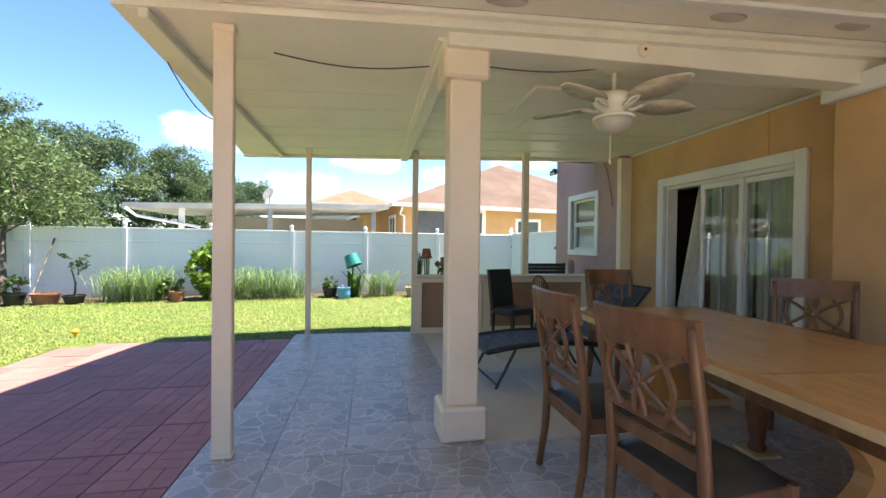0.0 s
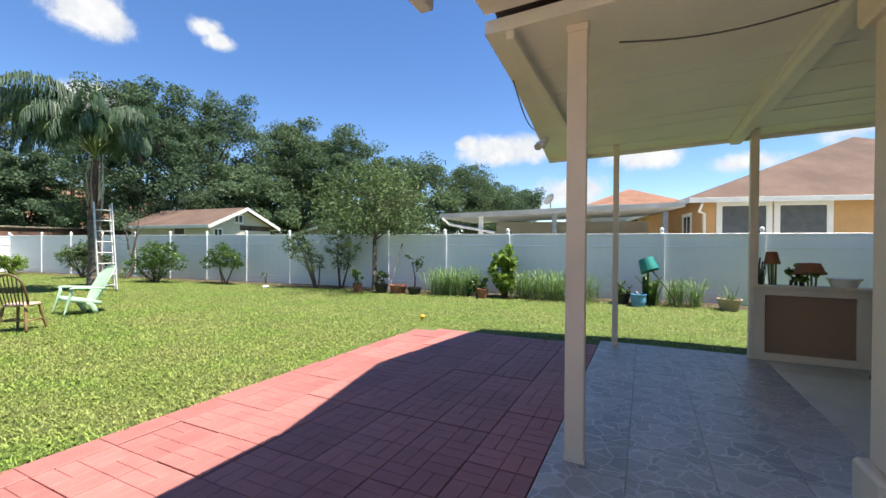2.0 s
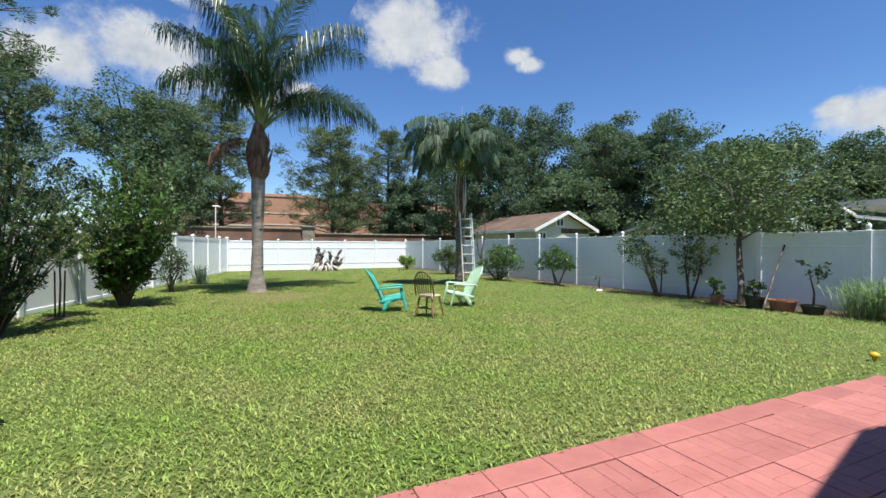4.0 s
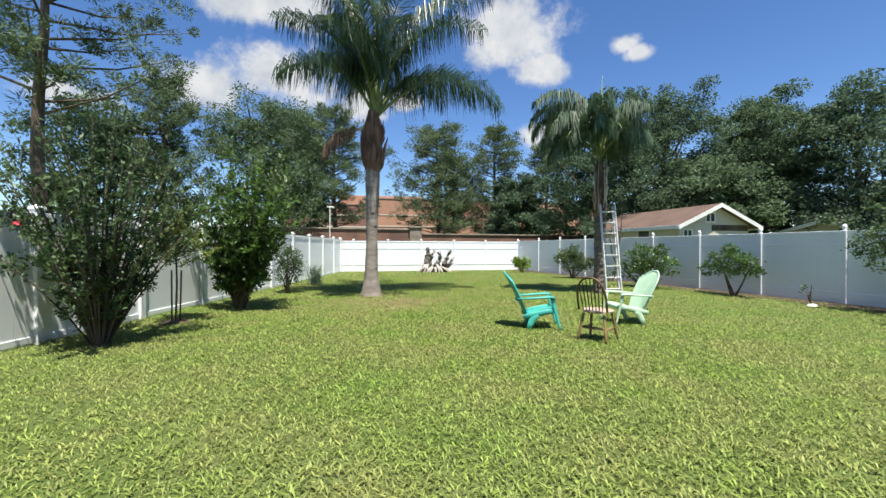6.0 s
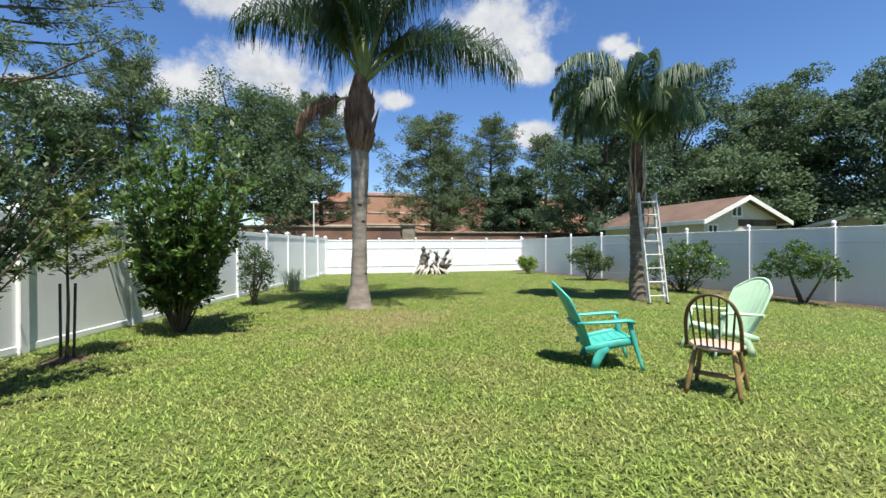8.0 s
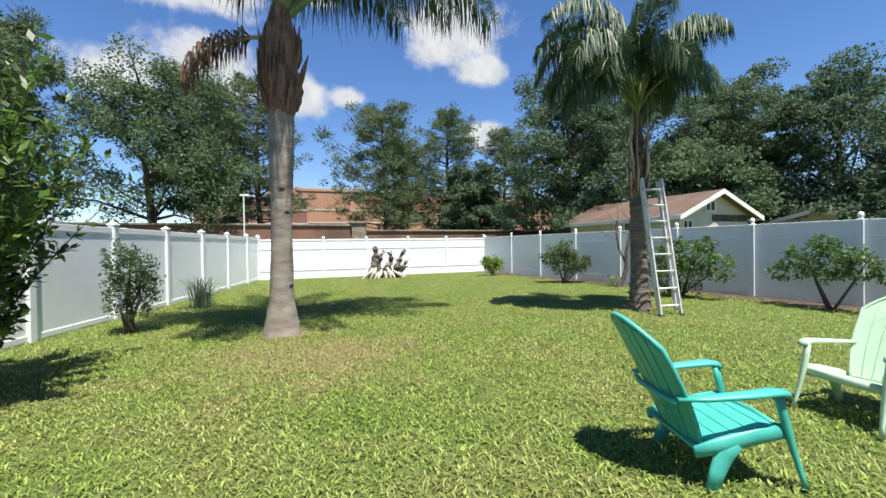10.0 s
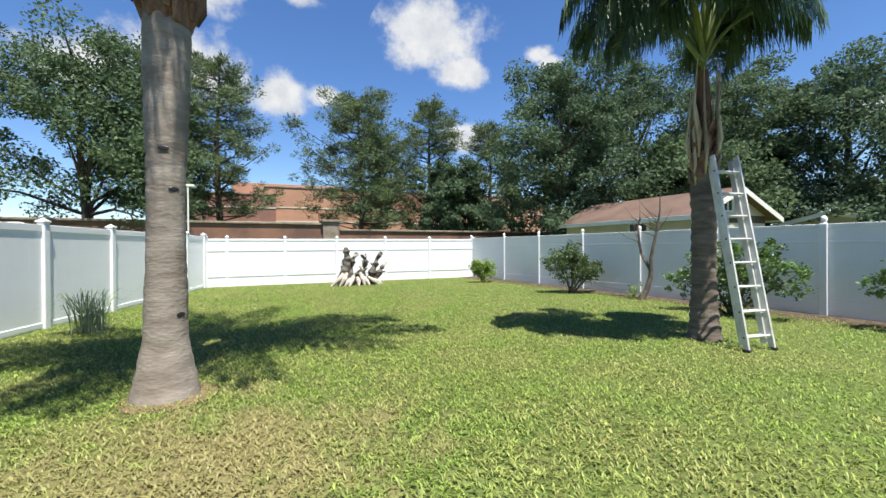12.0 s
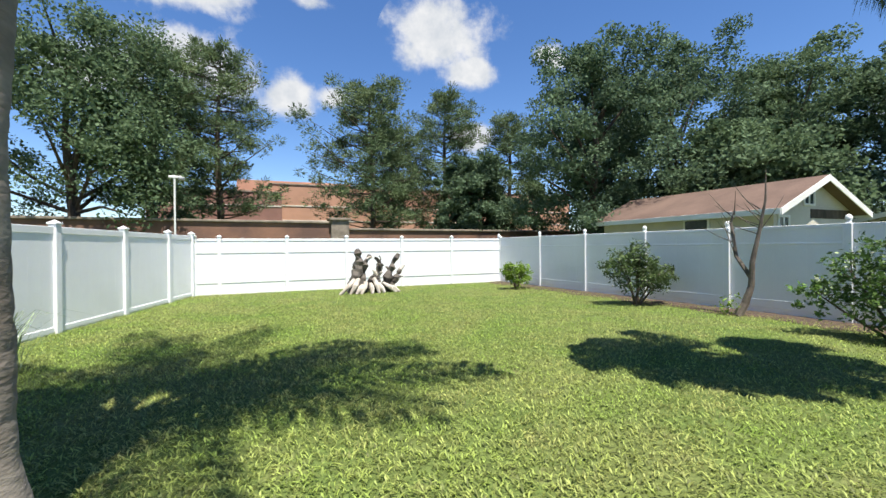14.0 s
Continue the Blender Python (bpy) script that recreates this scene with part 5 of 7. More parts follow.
def build_black_chair():
    c = thing("parsons_chair", "black leather high-backed chair beside the knee wall", "chair", at_house(-0.62, -3.02, 0, 116))
    part("seat", Shape().box(-0.23, 0.23, -0.22, 0.23, 0.40, 0.50, 0.03), LEATHER, c)
    back = Shape()
    for k in range(9):
        z = 0.44 + 0.62 * k / 8
        y = -0.20 - 0.09 * (k / 8) ** 1.5
        back.v += [(-0.225, y, z), (0.225, y, z), (0.225, y - 0.055, z), (-0.225, y - 0.055, z)]
    for i in range(8):
        back.f += [[4 * i + j, 4 * i + (j + 1) % 4, 4 * i + 4 + (j + 1) % 4, 4 * i + 4 + j] for j in range(4)]
    back.f += [[3, 2, 1, 0], [32, 33, 34, 35]]
    part("backrest", back, LEATHER, c)
    for sx in (-1, 1):
        for sy in (-1, 1):
            part("leg", Shape().tube([(sx * 0.20, sy * 0.20, 0.41), (sx * 0.20, sy * 0.215, 0)], [0.026, 0.018], 4), BLACK, c)
    windsor("reddish wooden hoop-backed chair by the knee wall", WOOD, WOOD, at_house(-0.42, -3.74, 0, 120))
    bench = thing("outdoor_bench", "black slatted bench beyond the knee wall", "bench", at_house(1.2, -4.32, 0))
    for k in range(7):
        part("back_slat", Shape().box(-0.02, 0.02, -0.42, 0.42, 0.60 + 0.07 * k, 0.664 + 0.07 * k, 0.004), BLACK, bench)
    part("seat", Shape().box(-0.46, 0.0, -0.42, 0.42, 0.40, 0.45, 0.01), BLACK, bench)
    for y in (-0.41, 0.41):
        part("leg", Shape().box(-0.03, 0.03, y - 0.02, y + 0.02, -0.03, 1.10, 0.005), BLACK, bench)
        part("leg", Shape().box(-0.46, -0.41, y - 0.02, y + 0.02, -0.03, 0.42, 0.005), BLACK, bench)


def build_ladder():
    foot_l, foot_r, top_l = Vector((5.50, 10.58, -0.02)), Vector((5.95, 10.50, -0.02)), Vector((5.68, 11.12, 2.66))
    side = (foot_r - foot_l).normalized()
    lad = thing("ladder", "aluminium extension ladder leaning on a palm trunk", "ladder", Matrix.Translation(foot_l))
    rise = top_l - foot_l
    out = rise.cross(side).normalized()
    if out.y > 0:
        out = -out
    width = (foot_r - foot_l).length
    def rail(a, b, w0, w1):
        s, d = Shape(), (b - a).normalized()
        x, y = side, d.cross(side).normalized()
        for p in (a, b):
            s.v += [tuple(p + x * i * w0 + y * j * w1) for i, j in ((-1, -1), (1, -1), (1, 1), (-1, 1))]
        s.f += [[0, 1, 5, 4], [1, 2, 6, 5], [2, 3, 7, 6], [3, 0, 4, 7], [3, 2, 1, 0], [4, 5, 6, 7]]
        return s
    for sec, (off, shrink, lift) in enumerate(((Vector((0, 0, 0)), 0.0, 0.0), (-out * 0.075, 0.032, 0.10))):
        a = off + side * shrink + rise * (lift * 0.3)
        b = side * (width - 2 * shrink)
        top = rise * (1.0 if sec == 0 else 0.985)
        part("side_rail", rail(a, off + side * shrink + top * 1.0, 0.014, 0.037), ALU, lad)
        part("side_rail", rail(a + b, off + side * shrink + top + b, 0.014, 0.037), ALU, lad)
        for k in range(8):
            p = off + side * shrink + rise * ((k + 0.55) / 8.25) + rise * (0.004 * sec)
            r = part("rung", Shape().tube([p, p + b], 0.016, 8), ALU, lad)
            if sec == 0:
                for q in (p, p + b):
                    part("rung_plug", Shape().tube([q - side * 0.018, q + side * 0.018], 0.013, 8), BLACK, r)
    for p in (Vector((0, 0, 0)), side * width):
        part("foot_pad", Shape().box(-0.03, 0.03, -0.05, 0.05, -0.01, 0.03, 0.006, m=Matrix.Translation(p)), BLACK, lad)


def pot(name, label, x, y, r, h, mat, z=-0.03, tilt=0, taper=0.75, group="plant pots", soil=True):
    p = thing(name, label, "pot", pose(x, y, z, tilt, 0, 0), group)
    part("body", Shape().lathe([(r * taper, 0), (r * 0.98, h * 0.86), (r * 1.06, h * 0.87), (r * 1.07, h), (r * 0.96, h), (r * 0.93, h * 0.9), (0.01, h * 0.88)], 20), mat, p, smooth=False)
    if soil:
        part("soil", Shape().lathe([(r * 0.92, h * 0.885), (r * 0.6, h * 0.915), (0.01, h * 0.92)], 16), SOIL, p)
    return p


# ---- plants ----
def shrub(name, label, x, y, stems, blobs, leaf, length, width, count, seed, category="shrub", group="", flat=0.3, bark=None):
    """Woody stems from the ground into a crown of leaf clumps. blobs: (dx, dy, z, radius)."""
    rng = np.random.default_rng(seed)
    s = thing(name, label, category, pose(x, y, -0.03), group)
    wood = Shape()
    for k in range(stems):
        b = blobs[k % len(blobs)]
        a = rng.uniform(0, 6.28)
        foot = Vector((0.07 * math.cos(a) * (stems > 1), 0.07 * math.sin(a) * (stems > 1), 0))
        top = Vector((b[0] + rng.normal() * b[3] * 0.3, b[1] + rng.normal() * b[3] * 0.3, b[2] + b[3] * 0.4))
        mid = foot.lerp(top, 0.5) + Vector((rng.normal() * 0.05, rng.normal() * 0.05, 0.0))
        r = 0.012 + 0.013 * top.z / 1.5
        wood.tube([foot, foot.lerp(mid, 0.5), mid, top], [r * 1.5, r * 1.2, r, r * 0.35], 6)
        for j in range(3):
            q = mid.lerp(top, rng.uniform(0, 0.8))
            w = Vector((rng.normal(), rng.normal(), 0.6)).normalized() * b[3] * rng.uniform(0.5, 1.0)
            wood.tube([q, q + w * 0.5 + Vector((0, 0, 0.03)), q + w], [r * 0.5, r * 0.35, r * 0.15], 5)
    part("stem", wood, bark or BARK, s)
    pts, total = [], sum(b[3] ** 2 for b in blobs)
    for dx, dy, z, r in blobs:
        n = int(count * r * r / total)
        tufts = max(6, n // 16)
        d = rng.normal(size=(tufts, 3))
        d /= np.linalg.norm(d, axis=1)[:, None]
        mid = d * (r * rng.uniform(0.35, 1.08, tufts) ** 0.6)[:, None] + np.array([dx, dy, z])
        pick = rng.integers(0, tufts, n)
        pts.append(mid[pick] + rng.normal(size=(n, 3)) * r * 0.13)
    pts = np.concatenate(pts)
    pts = pts[pts[:, 2] > 0.04]
    part("foliage", leaf_mesh("foliage", pts, length, width, leaf, rng, flat), None, s)
    return s


def shoot_bush(name, label, x, y, shoots, height, spread, leaf, length, width, per, seed, lean=(0, 0), group="fence bushes", low=0.12):
    """A bush of upright shoots fanning from one foot, each leafed along its length."""
    rng = np.random.default_rng(seed)
    s = thing(name, label, "shrub", pose(x, y, -0.03), group)
    wood, centres, ways = Shape(), [], []
    def run(a, b, c, r, n, lo):
        """A bent shoot from a by b to c with n leaves."""
        at = lambda w: a * (1 - w) ** 2 + b * (2 * w * (1 - w)) + c * w ** 2
        wood.tube([at(w) for w in (0, 0.25, 0.5, 0.75, 1.0)], [r, r * 0.85, r * 0.65, r * 0.4, r * 0.12], 5)
        for w in rng.uniform(lo, 1.02, n):
            tang = (at(min(1.0, w + 0.05)) - at(w - 0.05)).normalized()
            d = (tang * 0.55 + Vector(rng.normal(size=3)).normalized() * 0.9 + Vector((0, 0, 0.12))).normalized()
            centres.append(at(w) + d * length * 0.6)
            ways.append(d)
        return at
    for k in range(shoots):
        a, o = rng.uniform(0, 6.283), math.sqrt(rng.uniform(0, 1))
        h = height * (1.0 - 0.42 * o * o) * rng.uniform(0.72, 1.04)
        foot = Vector((0.08 * o * math.cos(a), 0.08 * o * math.sin(a), 0))
        tip = Vector((spread * o * math.cos(a) + lean[0], spread * o * math.sin(a) + lean[1], h))
        ctrl = Vector((tip.x * 0.36, tip.y * 0.36, h * 0.52))
        at = run(foot, ctrl, tip, 0.015, per, low + 0.1)
        for j in range(5):
            w = rng.uniform(0.15, 0.85)
            q = at(w)
            out = Vector((q.x - lean[0] * w, q.y - lean[1] * w, 0)).normalized() + Vector((rng.normal() * 0.7, rng.normal() * 0.7, 0.65))
            e = q + out.normalized() * rng.uniform(0.2, 0.5) * (1.15 - w)
            run(q, q.lerp(e, 0.5) + Vector((0, 0, -0.03)), e, 0.006, per // 3, 0.1)
    part("stem", wood, BARK, s)
    c, d, n = np.array(centres), np.array(ways), len(centres)
    side = np.cross(d, rng.normal(size=(n, 3)) * 0.45 + np.array([0, 0, 1.0]))
    side /= np.linalg.norm(side, axis=1)[:, None] + 1e-9
    ln, wd = length * rng.uniform(0.6, 1.3, n)[:, None], width * rng.uniform(0.6, 1.3, n)[:, None]
    part("foliage", fast_mesh("foliage", np.stack([c - d * ln / 2, c + side * wd / 2, c + d * ln / 2, c - side * wd / 2], 1).reshape(-1, 3), 4, leaf), None, s)
    return s


def pine(label, x, y, trunk_h, height, radius, seed, branches=46, tufts=6, needles=85, lean=0.0):
    """A pine: bare lower trunk, uneven near-level branches, tufts of needles along their outer halves."""
    rng = np.random.default_rng(seed)
    t = thing("pine_tree", label, "tree", pose(x, y, -0.03), "background pines")
    wood, mids = Shape(), []
    r0 = 0.012 * height + 0.06
    trunk = lambda z: Vector((lean * (z / height) ** 2 + 0.12 * math.sin(z * 0.5 + seed), 0.1 * math.sin(z * 0.4 + 2 * seed), z))
    wood.tube([trunk(height * w) for w in (0, 0.15, 0.3, 0.45, 0.6, 0.75, 0.88, 0.98)], [r0 * f for f in (1.2, 1, 0.9, 0.8, 0.66, 0.48, 0.28, 0.08)], 8)
    for k in range(branches):
        w = (k + rng.uniform(0, 1)) / branches
        q = trunk(trunk_h + (height - trunk_h) * w)
        a = k * 2.4 + rng.normal() * 0.4
        ln = radius * max(0.30, math.sin(math.pi * (0.26 + 0.68 * w)) ** 0.6) * rng.uniform(0.45, 1.08)
        e = q + Vector((math.cos(a) * ln, math.sin(a) * ln, ln * rng.uniform(0.0, 0.55)))
        m = q.lerp(e, 0.5) + Vector((0, 0, -0.06 * ln))
        wood.tube([q, m, e], [r0 * 0.26, r0 * 0.16, r0 * 0.04], 5)
        for j in range(tufts):
            f = rng.uniform(0.42, 1.03)
            p = q.lerp(e, f) + Vector((rng.normal(), rng.normal(), rng.normal() * 0.35 + 0.25)) * 0.14 * ln
            mids.append(p)
    part("trunk", wood, BARK, t)
    mids = np.array(mids)
    n = len(mids) * needles
    d = rng.normal(size=(n, 3))
    d /= np.linalg.norm(d, axis=1)[:, None]
    d[:, 2] = 0.75 * d[:, 2] + 0.12
    pick = rng.integers(0, len(mids), n)
    r = (rng.uniform(0.35, 0.75, len(mids)))[pick]
    c = mids[pick] + d * (r * rng.uniform(0.2, 1.0, n) ** 0.6)[:, None]
    side = np.cross(d, rng.normal(size=(n, 3)))
    side /= np.linalg.norm(side, axis=1)[:, None] + 1e-9
    ln, wd = 0.26 * rng.uniform(0.7, 1.3, n)[:, None], 0.055 * rng.uniform(0.6, 1.3, n)[:, None]
    part("crown", fast_mesh("crown", np.stack([c - d * ln / 2, c + side * wd / 2, c + d * ln / 2, c - side * wd / 2], 1).reshape(-1, 3), 4, PINE_LEAF), None, t)
    return t


def grass_clump(name, label, x, y, rx, ry, h, n, mat, seed, wide=0.016, category="grass clump", group="", lean=0.45):
    rng = np.random.default_rng(seed)
    c = thing(name, label, category, pose(x, y, -0.03), group)
    p = np.stack([rng.normal(0, rx * 0.45, n).clip(-rx, rx), rng.normal(0, ry * 0.45, n).clip(-ry, ry), np.zeros(n)], 1)
    a = rng.uniform(0, 2 * np.pi, n)
    out = np.stack([np.cos(a), np.sin(a), np.zeros(n)], 1)
    side = np.stack([-np.sin(a), np.cos(a), np.zeros(n)], 1) * (wide * rng.uniform(0.6, 1.3, n))[:, None] / 2
    hh = h * (0.35 + 0.8 * rng.uniform(0, 1, n) ** 0.8)[:, None]
    ll = lean * rng.uniform(0.1, 1.2, n)[:, None]
    up = np.array([0, 0, 1.0])
    q1, q2 = p + out * hh * ll * 0.3 + up * hh * 0.55, p + out * hh * ll * 0.75 + up * hh * 0.9
    q3 = p + out * hh * ll * 1.25 + up * hh * (1.0 - 0.25 * ll)
    quads = [np.stack([p - side * 0.7, p + side * 0.7, q1 + side, q1 - side], 1), np.stack([q1 - side, q1 + side, q2 + side * 0.8, q2 - side * 0.8], 1), np.stack([q2 - side * 0.8, q2 + side * 0.8, q3 + side * 0.1, q3 - side * 0.1], 1)]
    part("blade_tuft", fast_mesh("blade_tuft", np.concatenate(quads).reshape(-1, 3), 4, mat), None, c)
    return c


def tree(name, label, x, y, trunk_h, height, radius, seed, leaf, clumps=90, per=130, size=0.30, slim=1.0, group="background trees", tilt=(0, 0), squash=1.0, low=0.0, bark=None, r0=None, lobes=0):
    """Tapered trunk with limbs and a crown of leaf clumps with gaps."""
    rng = np.random.default_rng(seed)
    t = thing(name, label, "tree", pose(x, y, -0.03), group)
    wood = Shape()
    r0 = r0 or 0.02 * height + 0.05
    top = Vector((tilt[0], tilt[1], height * 0.86))
    fork = Vector((tilt[0] * 0.4, tilt[1] * 0.4, trunk_h))
    wood.tube([(0, 0, -0.1), (0.03, 0, trunk_h * 0.3), fork * 0.7, fork, fork.lerp(top, 0.5) + Vector((rng.normal() * 0.3, rng.normal() * 0.3, 0)), top], [r0 * 1.25, r0, r0 * 0.9, r0 * 0.8, r0 * 0.45, r0 * 0.1], 9)
    mids = []
    domes = []
    for k in range(lobes):
        # boughs: rounded masses of unlike size that make an uneven crown
        w = (k + 0.5) / lobes
        f = rng.uniform(0.3, 0.5)
        a, r = k * 2.4 + rng.normal() * 0.5, radius * rng.uniform(0.2, 0.72) * math.sin(math.pi * (0.3 + 0.6 * w))
        z = trunk_h * (1 - low) + (height - trunk_h * (1 - low)) * w
        domes.append((r * math.cos(a), r * math.sin(a), min(z, height - radius * f * 0.8), radius * f))
    for k in range(clumps if lobes else 0):
        dx, dy, dz, dr = domes[k % lobes]
        d = Vector(rng.normal(size=3)).normalized() * dr * rng.uniform(0.1, 1.0) ** 0.4
        mids.append((dx + d.x * 1.25, dy + d.y * 1.25, max(0.6, dz + d.z * 0.9)))
    for k in range(0 if lobes else clumps):
        # crown outline: widest a third up, uneven
        w = rng.uniform(0, 1) ** 0.85
        z = trunk_h * (1 - low) + (height - trunk_h * (1 - low)) * w
        a = rng.uniform(0, 6.283)
        wide = radius * (math.sin(math.pi * min(1, 0.12 + 0.86 * w)) ** 0.6) * (0.78 + 0.32 * math.sin(3 * a + seed) * math.sin(2.3 * w * 3 + seed))
        r = wide * math.sqrt(rng.uniform(0.10, 1.0))
        mids.append((tilt[0] * w + r * math.cos(a), tilt[1] * w + r * math.sin(a) * squash, z))
    for k in range(min(16, clumps // 4)):
        m = Vector(mids[k * 3 % clumps])
        q = fork.lerp(top, max(0.0, min(0.9, (m.z - trunk_h) / max(0.1, height - trunk_h) - 0.22)))
        wood.tube([q, q.lerp(m, 0.5) + Vector((0, 0, 0.15 * radius * rng.uniform(-0.3, 1))), m], [r0 * 0.34, r0 * 0.22, r0 * 0.06], 6)
    part("trunk", wood, bark or BARK, t)
    mids = np.array(mids)
    n = clumps * per
    pick = rng.integers(0, clumps, n)
    cr = (radius * (0.155 if lobes else 0.23) * rng.uniform(0.5, 1.3, clumps))[pick]
    d = rng.normal(size=(n, 3))
    d /= np.linalg.norm(d, axis=1)[:, None]
    reach = rng.uniform(0.05, 1.0, n) ** 0.45 if lobes else rng.uniform(0.15, 1.0, n) ** 0.5
    pts = mids[pick] + d * (cr * reach)[:, None] * np.array([1.15, 1.15, 0.75])
    part("crown", leaf_mesh("crown", pts, size, size * 0.55 * slim, leaf, rng, 0.25), None, t)
    return t


def frond(shape_v, shape_l, base, yaw, rise, length, sag, leaf_len, rng, pairs=46, hang=0.75, start=0.14, stout=0.042):
    """One palm frond: points of its stalk, and hanging leaflets as quads."""
    out = Vector((math.cos(yaw), math.sin(yaw), 0))
    pts, p, ang = [], Vector(base), rise
    n = 18
    for k in range(n + 1):
        pts.append(p.copy())
        ang -= sag / n * (0.35 + 1.3 * k / n)
        p = p + (out * math.cos(ang) + Vector((0, 0, math.sin(ang)))) * (length / n)
    shape_v.tube(pts, [stout * (1 - k / n) ** (0.8 if stout < 0.05 else 2.0) + 0.006 for k in range(n + 1)], 6, (1, 0.7))
    for k in range(pairs):
        w = start + (1 - start) * (k + rng.uniform(-0.3, 0.3)) / pairs
        w = min(max(w, 0.1), 0.995)
        i = min(int(w * n), n - 1)
        q = pts[i].lerp(pts[i + 1], w * n - i)
        way = (pts[i + 1] - pts[i]).normalized()
        side = Vector((-out.y, out.x, 0))
        ll = leaf_len * (0.45 + 0.75 * math.sin(math.pi * min(0.96, 0.18 + 0.80 * w)))
        for sgn in (-1, 1):
            for extra in range(2):
                d = (side * sgn * rng.uniform(0.5, 1.0) + way * rng.uniform(0.3, 0.75) + Vector((0, 0, rng.uniform(-0.25, 0.45)))).normalized()
                l1 = ll * rng.uniform(0.8, 1.1)
                m = q + d * l1 * 0.42
                e = m + (d * (1 - hang) + Vector((0, 0, -hang)) + Vector((rng.gauss(0, 0.08), rng.gauss(0, 0.08), 0))).normalized() * l1 * 0.6
                wv = d.cross(Vector((0, 0, 1))).normalized() * 0.0125
                shape_l.append([q - wv * 0.6, q + wv * 0.6, m + wv, m - wv])
                shape_l.append([m - wv, m + wv, e + wv * 0.15, e - wv * 0.15])


def build_palms():
    rng = random.Random(11)
    p = thing("palm_tree", "tall queen palm with a ringed grey trunk and feathery fronds", "palm", pose(-1.05, 12.27, -0.02), "yard palms")
    prof = [(0.335, 0.0), (0.315, 0.08), (0.27, 0.25), (0.225, 0.5), (0.205, 0.8), (0.19, 1.2), (0.18, 1.7), (0.185, 2.1), (0.20, 2.5), (0.215, 2.85), (0.225, 3.2), (0.23, 3.62)]
    rings, trunk = [], Shape()
    zs = [3.62 * k / 74 for k in range(75)]
    rad = np.interp(zs, [z for _, z in prof], [0.89 * r for r, _ in prof])
    n = 26
    for i, (z, r) in enumerate(zip(zs, rad)):
        for k in range(n):
            a = 2 * math.pi * k / n
            bump = 0.0022 * math.sin(i * 2.1 + 0.8 * math.sin(a * 2)) - 0.006 * (noise.noise((0.7 * math.cos(a), 0.7 * math.sin(a), i * 0.83)) > 0.28) + 0.010 * noise.noise((2.2 * math.cos(a), 2.2 * math.sin(a), z * 2.4))
            rr = r + bump + (0.02 * noise.noise((3 * math.cos(a), 3 * math.sin(a), 1.0)) if z < 0.4 else 0)
            trunk.v.append((rr * math.cos(a) + 0.012 * z, rr * math.sin(a), z + 0.012 * math.sin(a * 1.0 + 0.6)))
    trunk.f += [[i * n + k, i * n + (k + 1) % n, (i + 1) * n + (k + 1) % n, (i + 1) * n + k] for i in range(74) for k in range(n)]
    part("trunk", trunk, PALM_BARK, p, "grey ringed trunk flared at its foot", smooth=True)
    litter = Shape().lathe([(0.43, 0.002), (0.38, 0.014), (0.25, 0.022)], 18, pose(-1.02, 12.24, -0.03))
    tagged(part("soil_patch", litter, LITTER, smooth=True), "bare brown soil round the palm's foot", "soil", kind="structure")
    for z, a in ((1.95, -1.1), (0.78, -0.75), (2.32, -1.6)):
        r = float(np.interp(z, [q for _, q in prof], [0.89 * q for q, _ in prof]))
        part("knot_hole", Shape().lathe([(0.001, 0.006), (0.03, 0.005), (0.04, 0.0)], 10, pose(0.012 * z + r * math.cos(a), r * math.sin(a), z, 90, 0, math.degrees(a) + 90) @ Matrix.Diagonal((1.2, 0.6, 1, 1))), BLACK, p)
    boots, sheath = Shape(), Shape()
    levels = [3.5 + 1.75 * k / 20 for k in range(21)]
    wide = np.interp(levels, [3.5, 3.62, 3.75, 4.1, 4.5, 4.9, 5.25], [0.20, 0.235, 0.265, 0.28, 0.25, 0.21, 0.13])
    for k in range(21):                          # matted fibre wrapped round the trunk head
        for m in range(20):
            a = 2 * math.pi * m / 20
            r = wide[k] * (1 + 0.16 * noise.noise((2.4 * math.cos(a), 2.4 * math.sin(a), levels[k] * 1.1)))
            boots.v.append((0.05 + r * math.cos(a), r * math.sin(a), levels[k]))
    boots.f += [[k * 20 + m, k * 20 + (m + 1) % 20, (k + 1) * 20 + (m + 1) % 20, (k + 1) * 20 + m] for k in range(20) for m in range(20)]
    for k in range(46):                          # torn leaf bases, loose at their tips
        a, z = k * 2.4, 3.6 + 1.0 * rng.random()
        r = float(np.interp(z, levels, wide))
        top = z + rng.uniform(0.3, 0.65)
        o, c = Vector((math.cos(a), math.sin(a), 0)), Vector((0.05, 0, 0))
        loose = rng.uniform(0.0, 0.07) if k % 3 else rng.uniform(0.10, 0.19)
        rt = float(np.interp(top, levels, wide))
        boots.tube([c + o * (r - 0.01) + Vector((0, 0, z - 0.1)), c + o * (r + 0.025) + Vector((0, 0, z + 0.08)), c + o * (0.5 * (r + rt) + 0.02 + loose * 0.4) + Vector((0, 0, 0.5 * (z + top))), c + o * (rt + loose) + Vector((0, 0, top))],
                   [0.03, rng.uniform(0.04, 0.075), rng.uniform(0.03, 0.05), 0.006], 6, (1.3, 0.35))
    part("boot", boots, BOOT, p, "brown fibrous leaf bases")
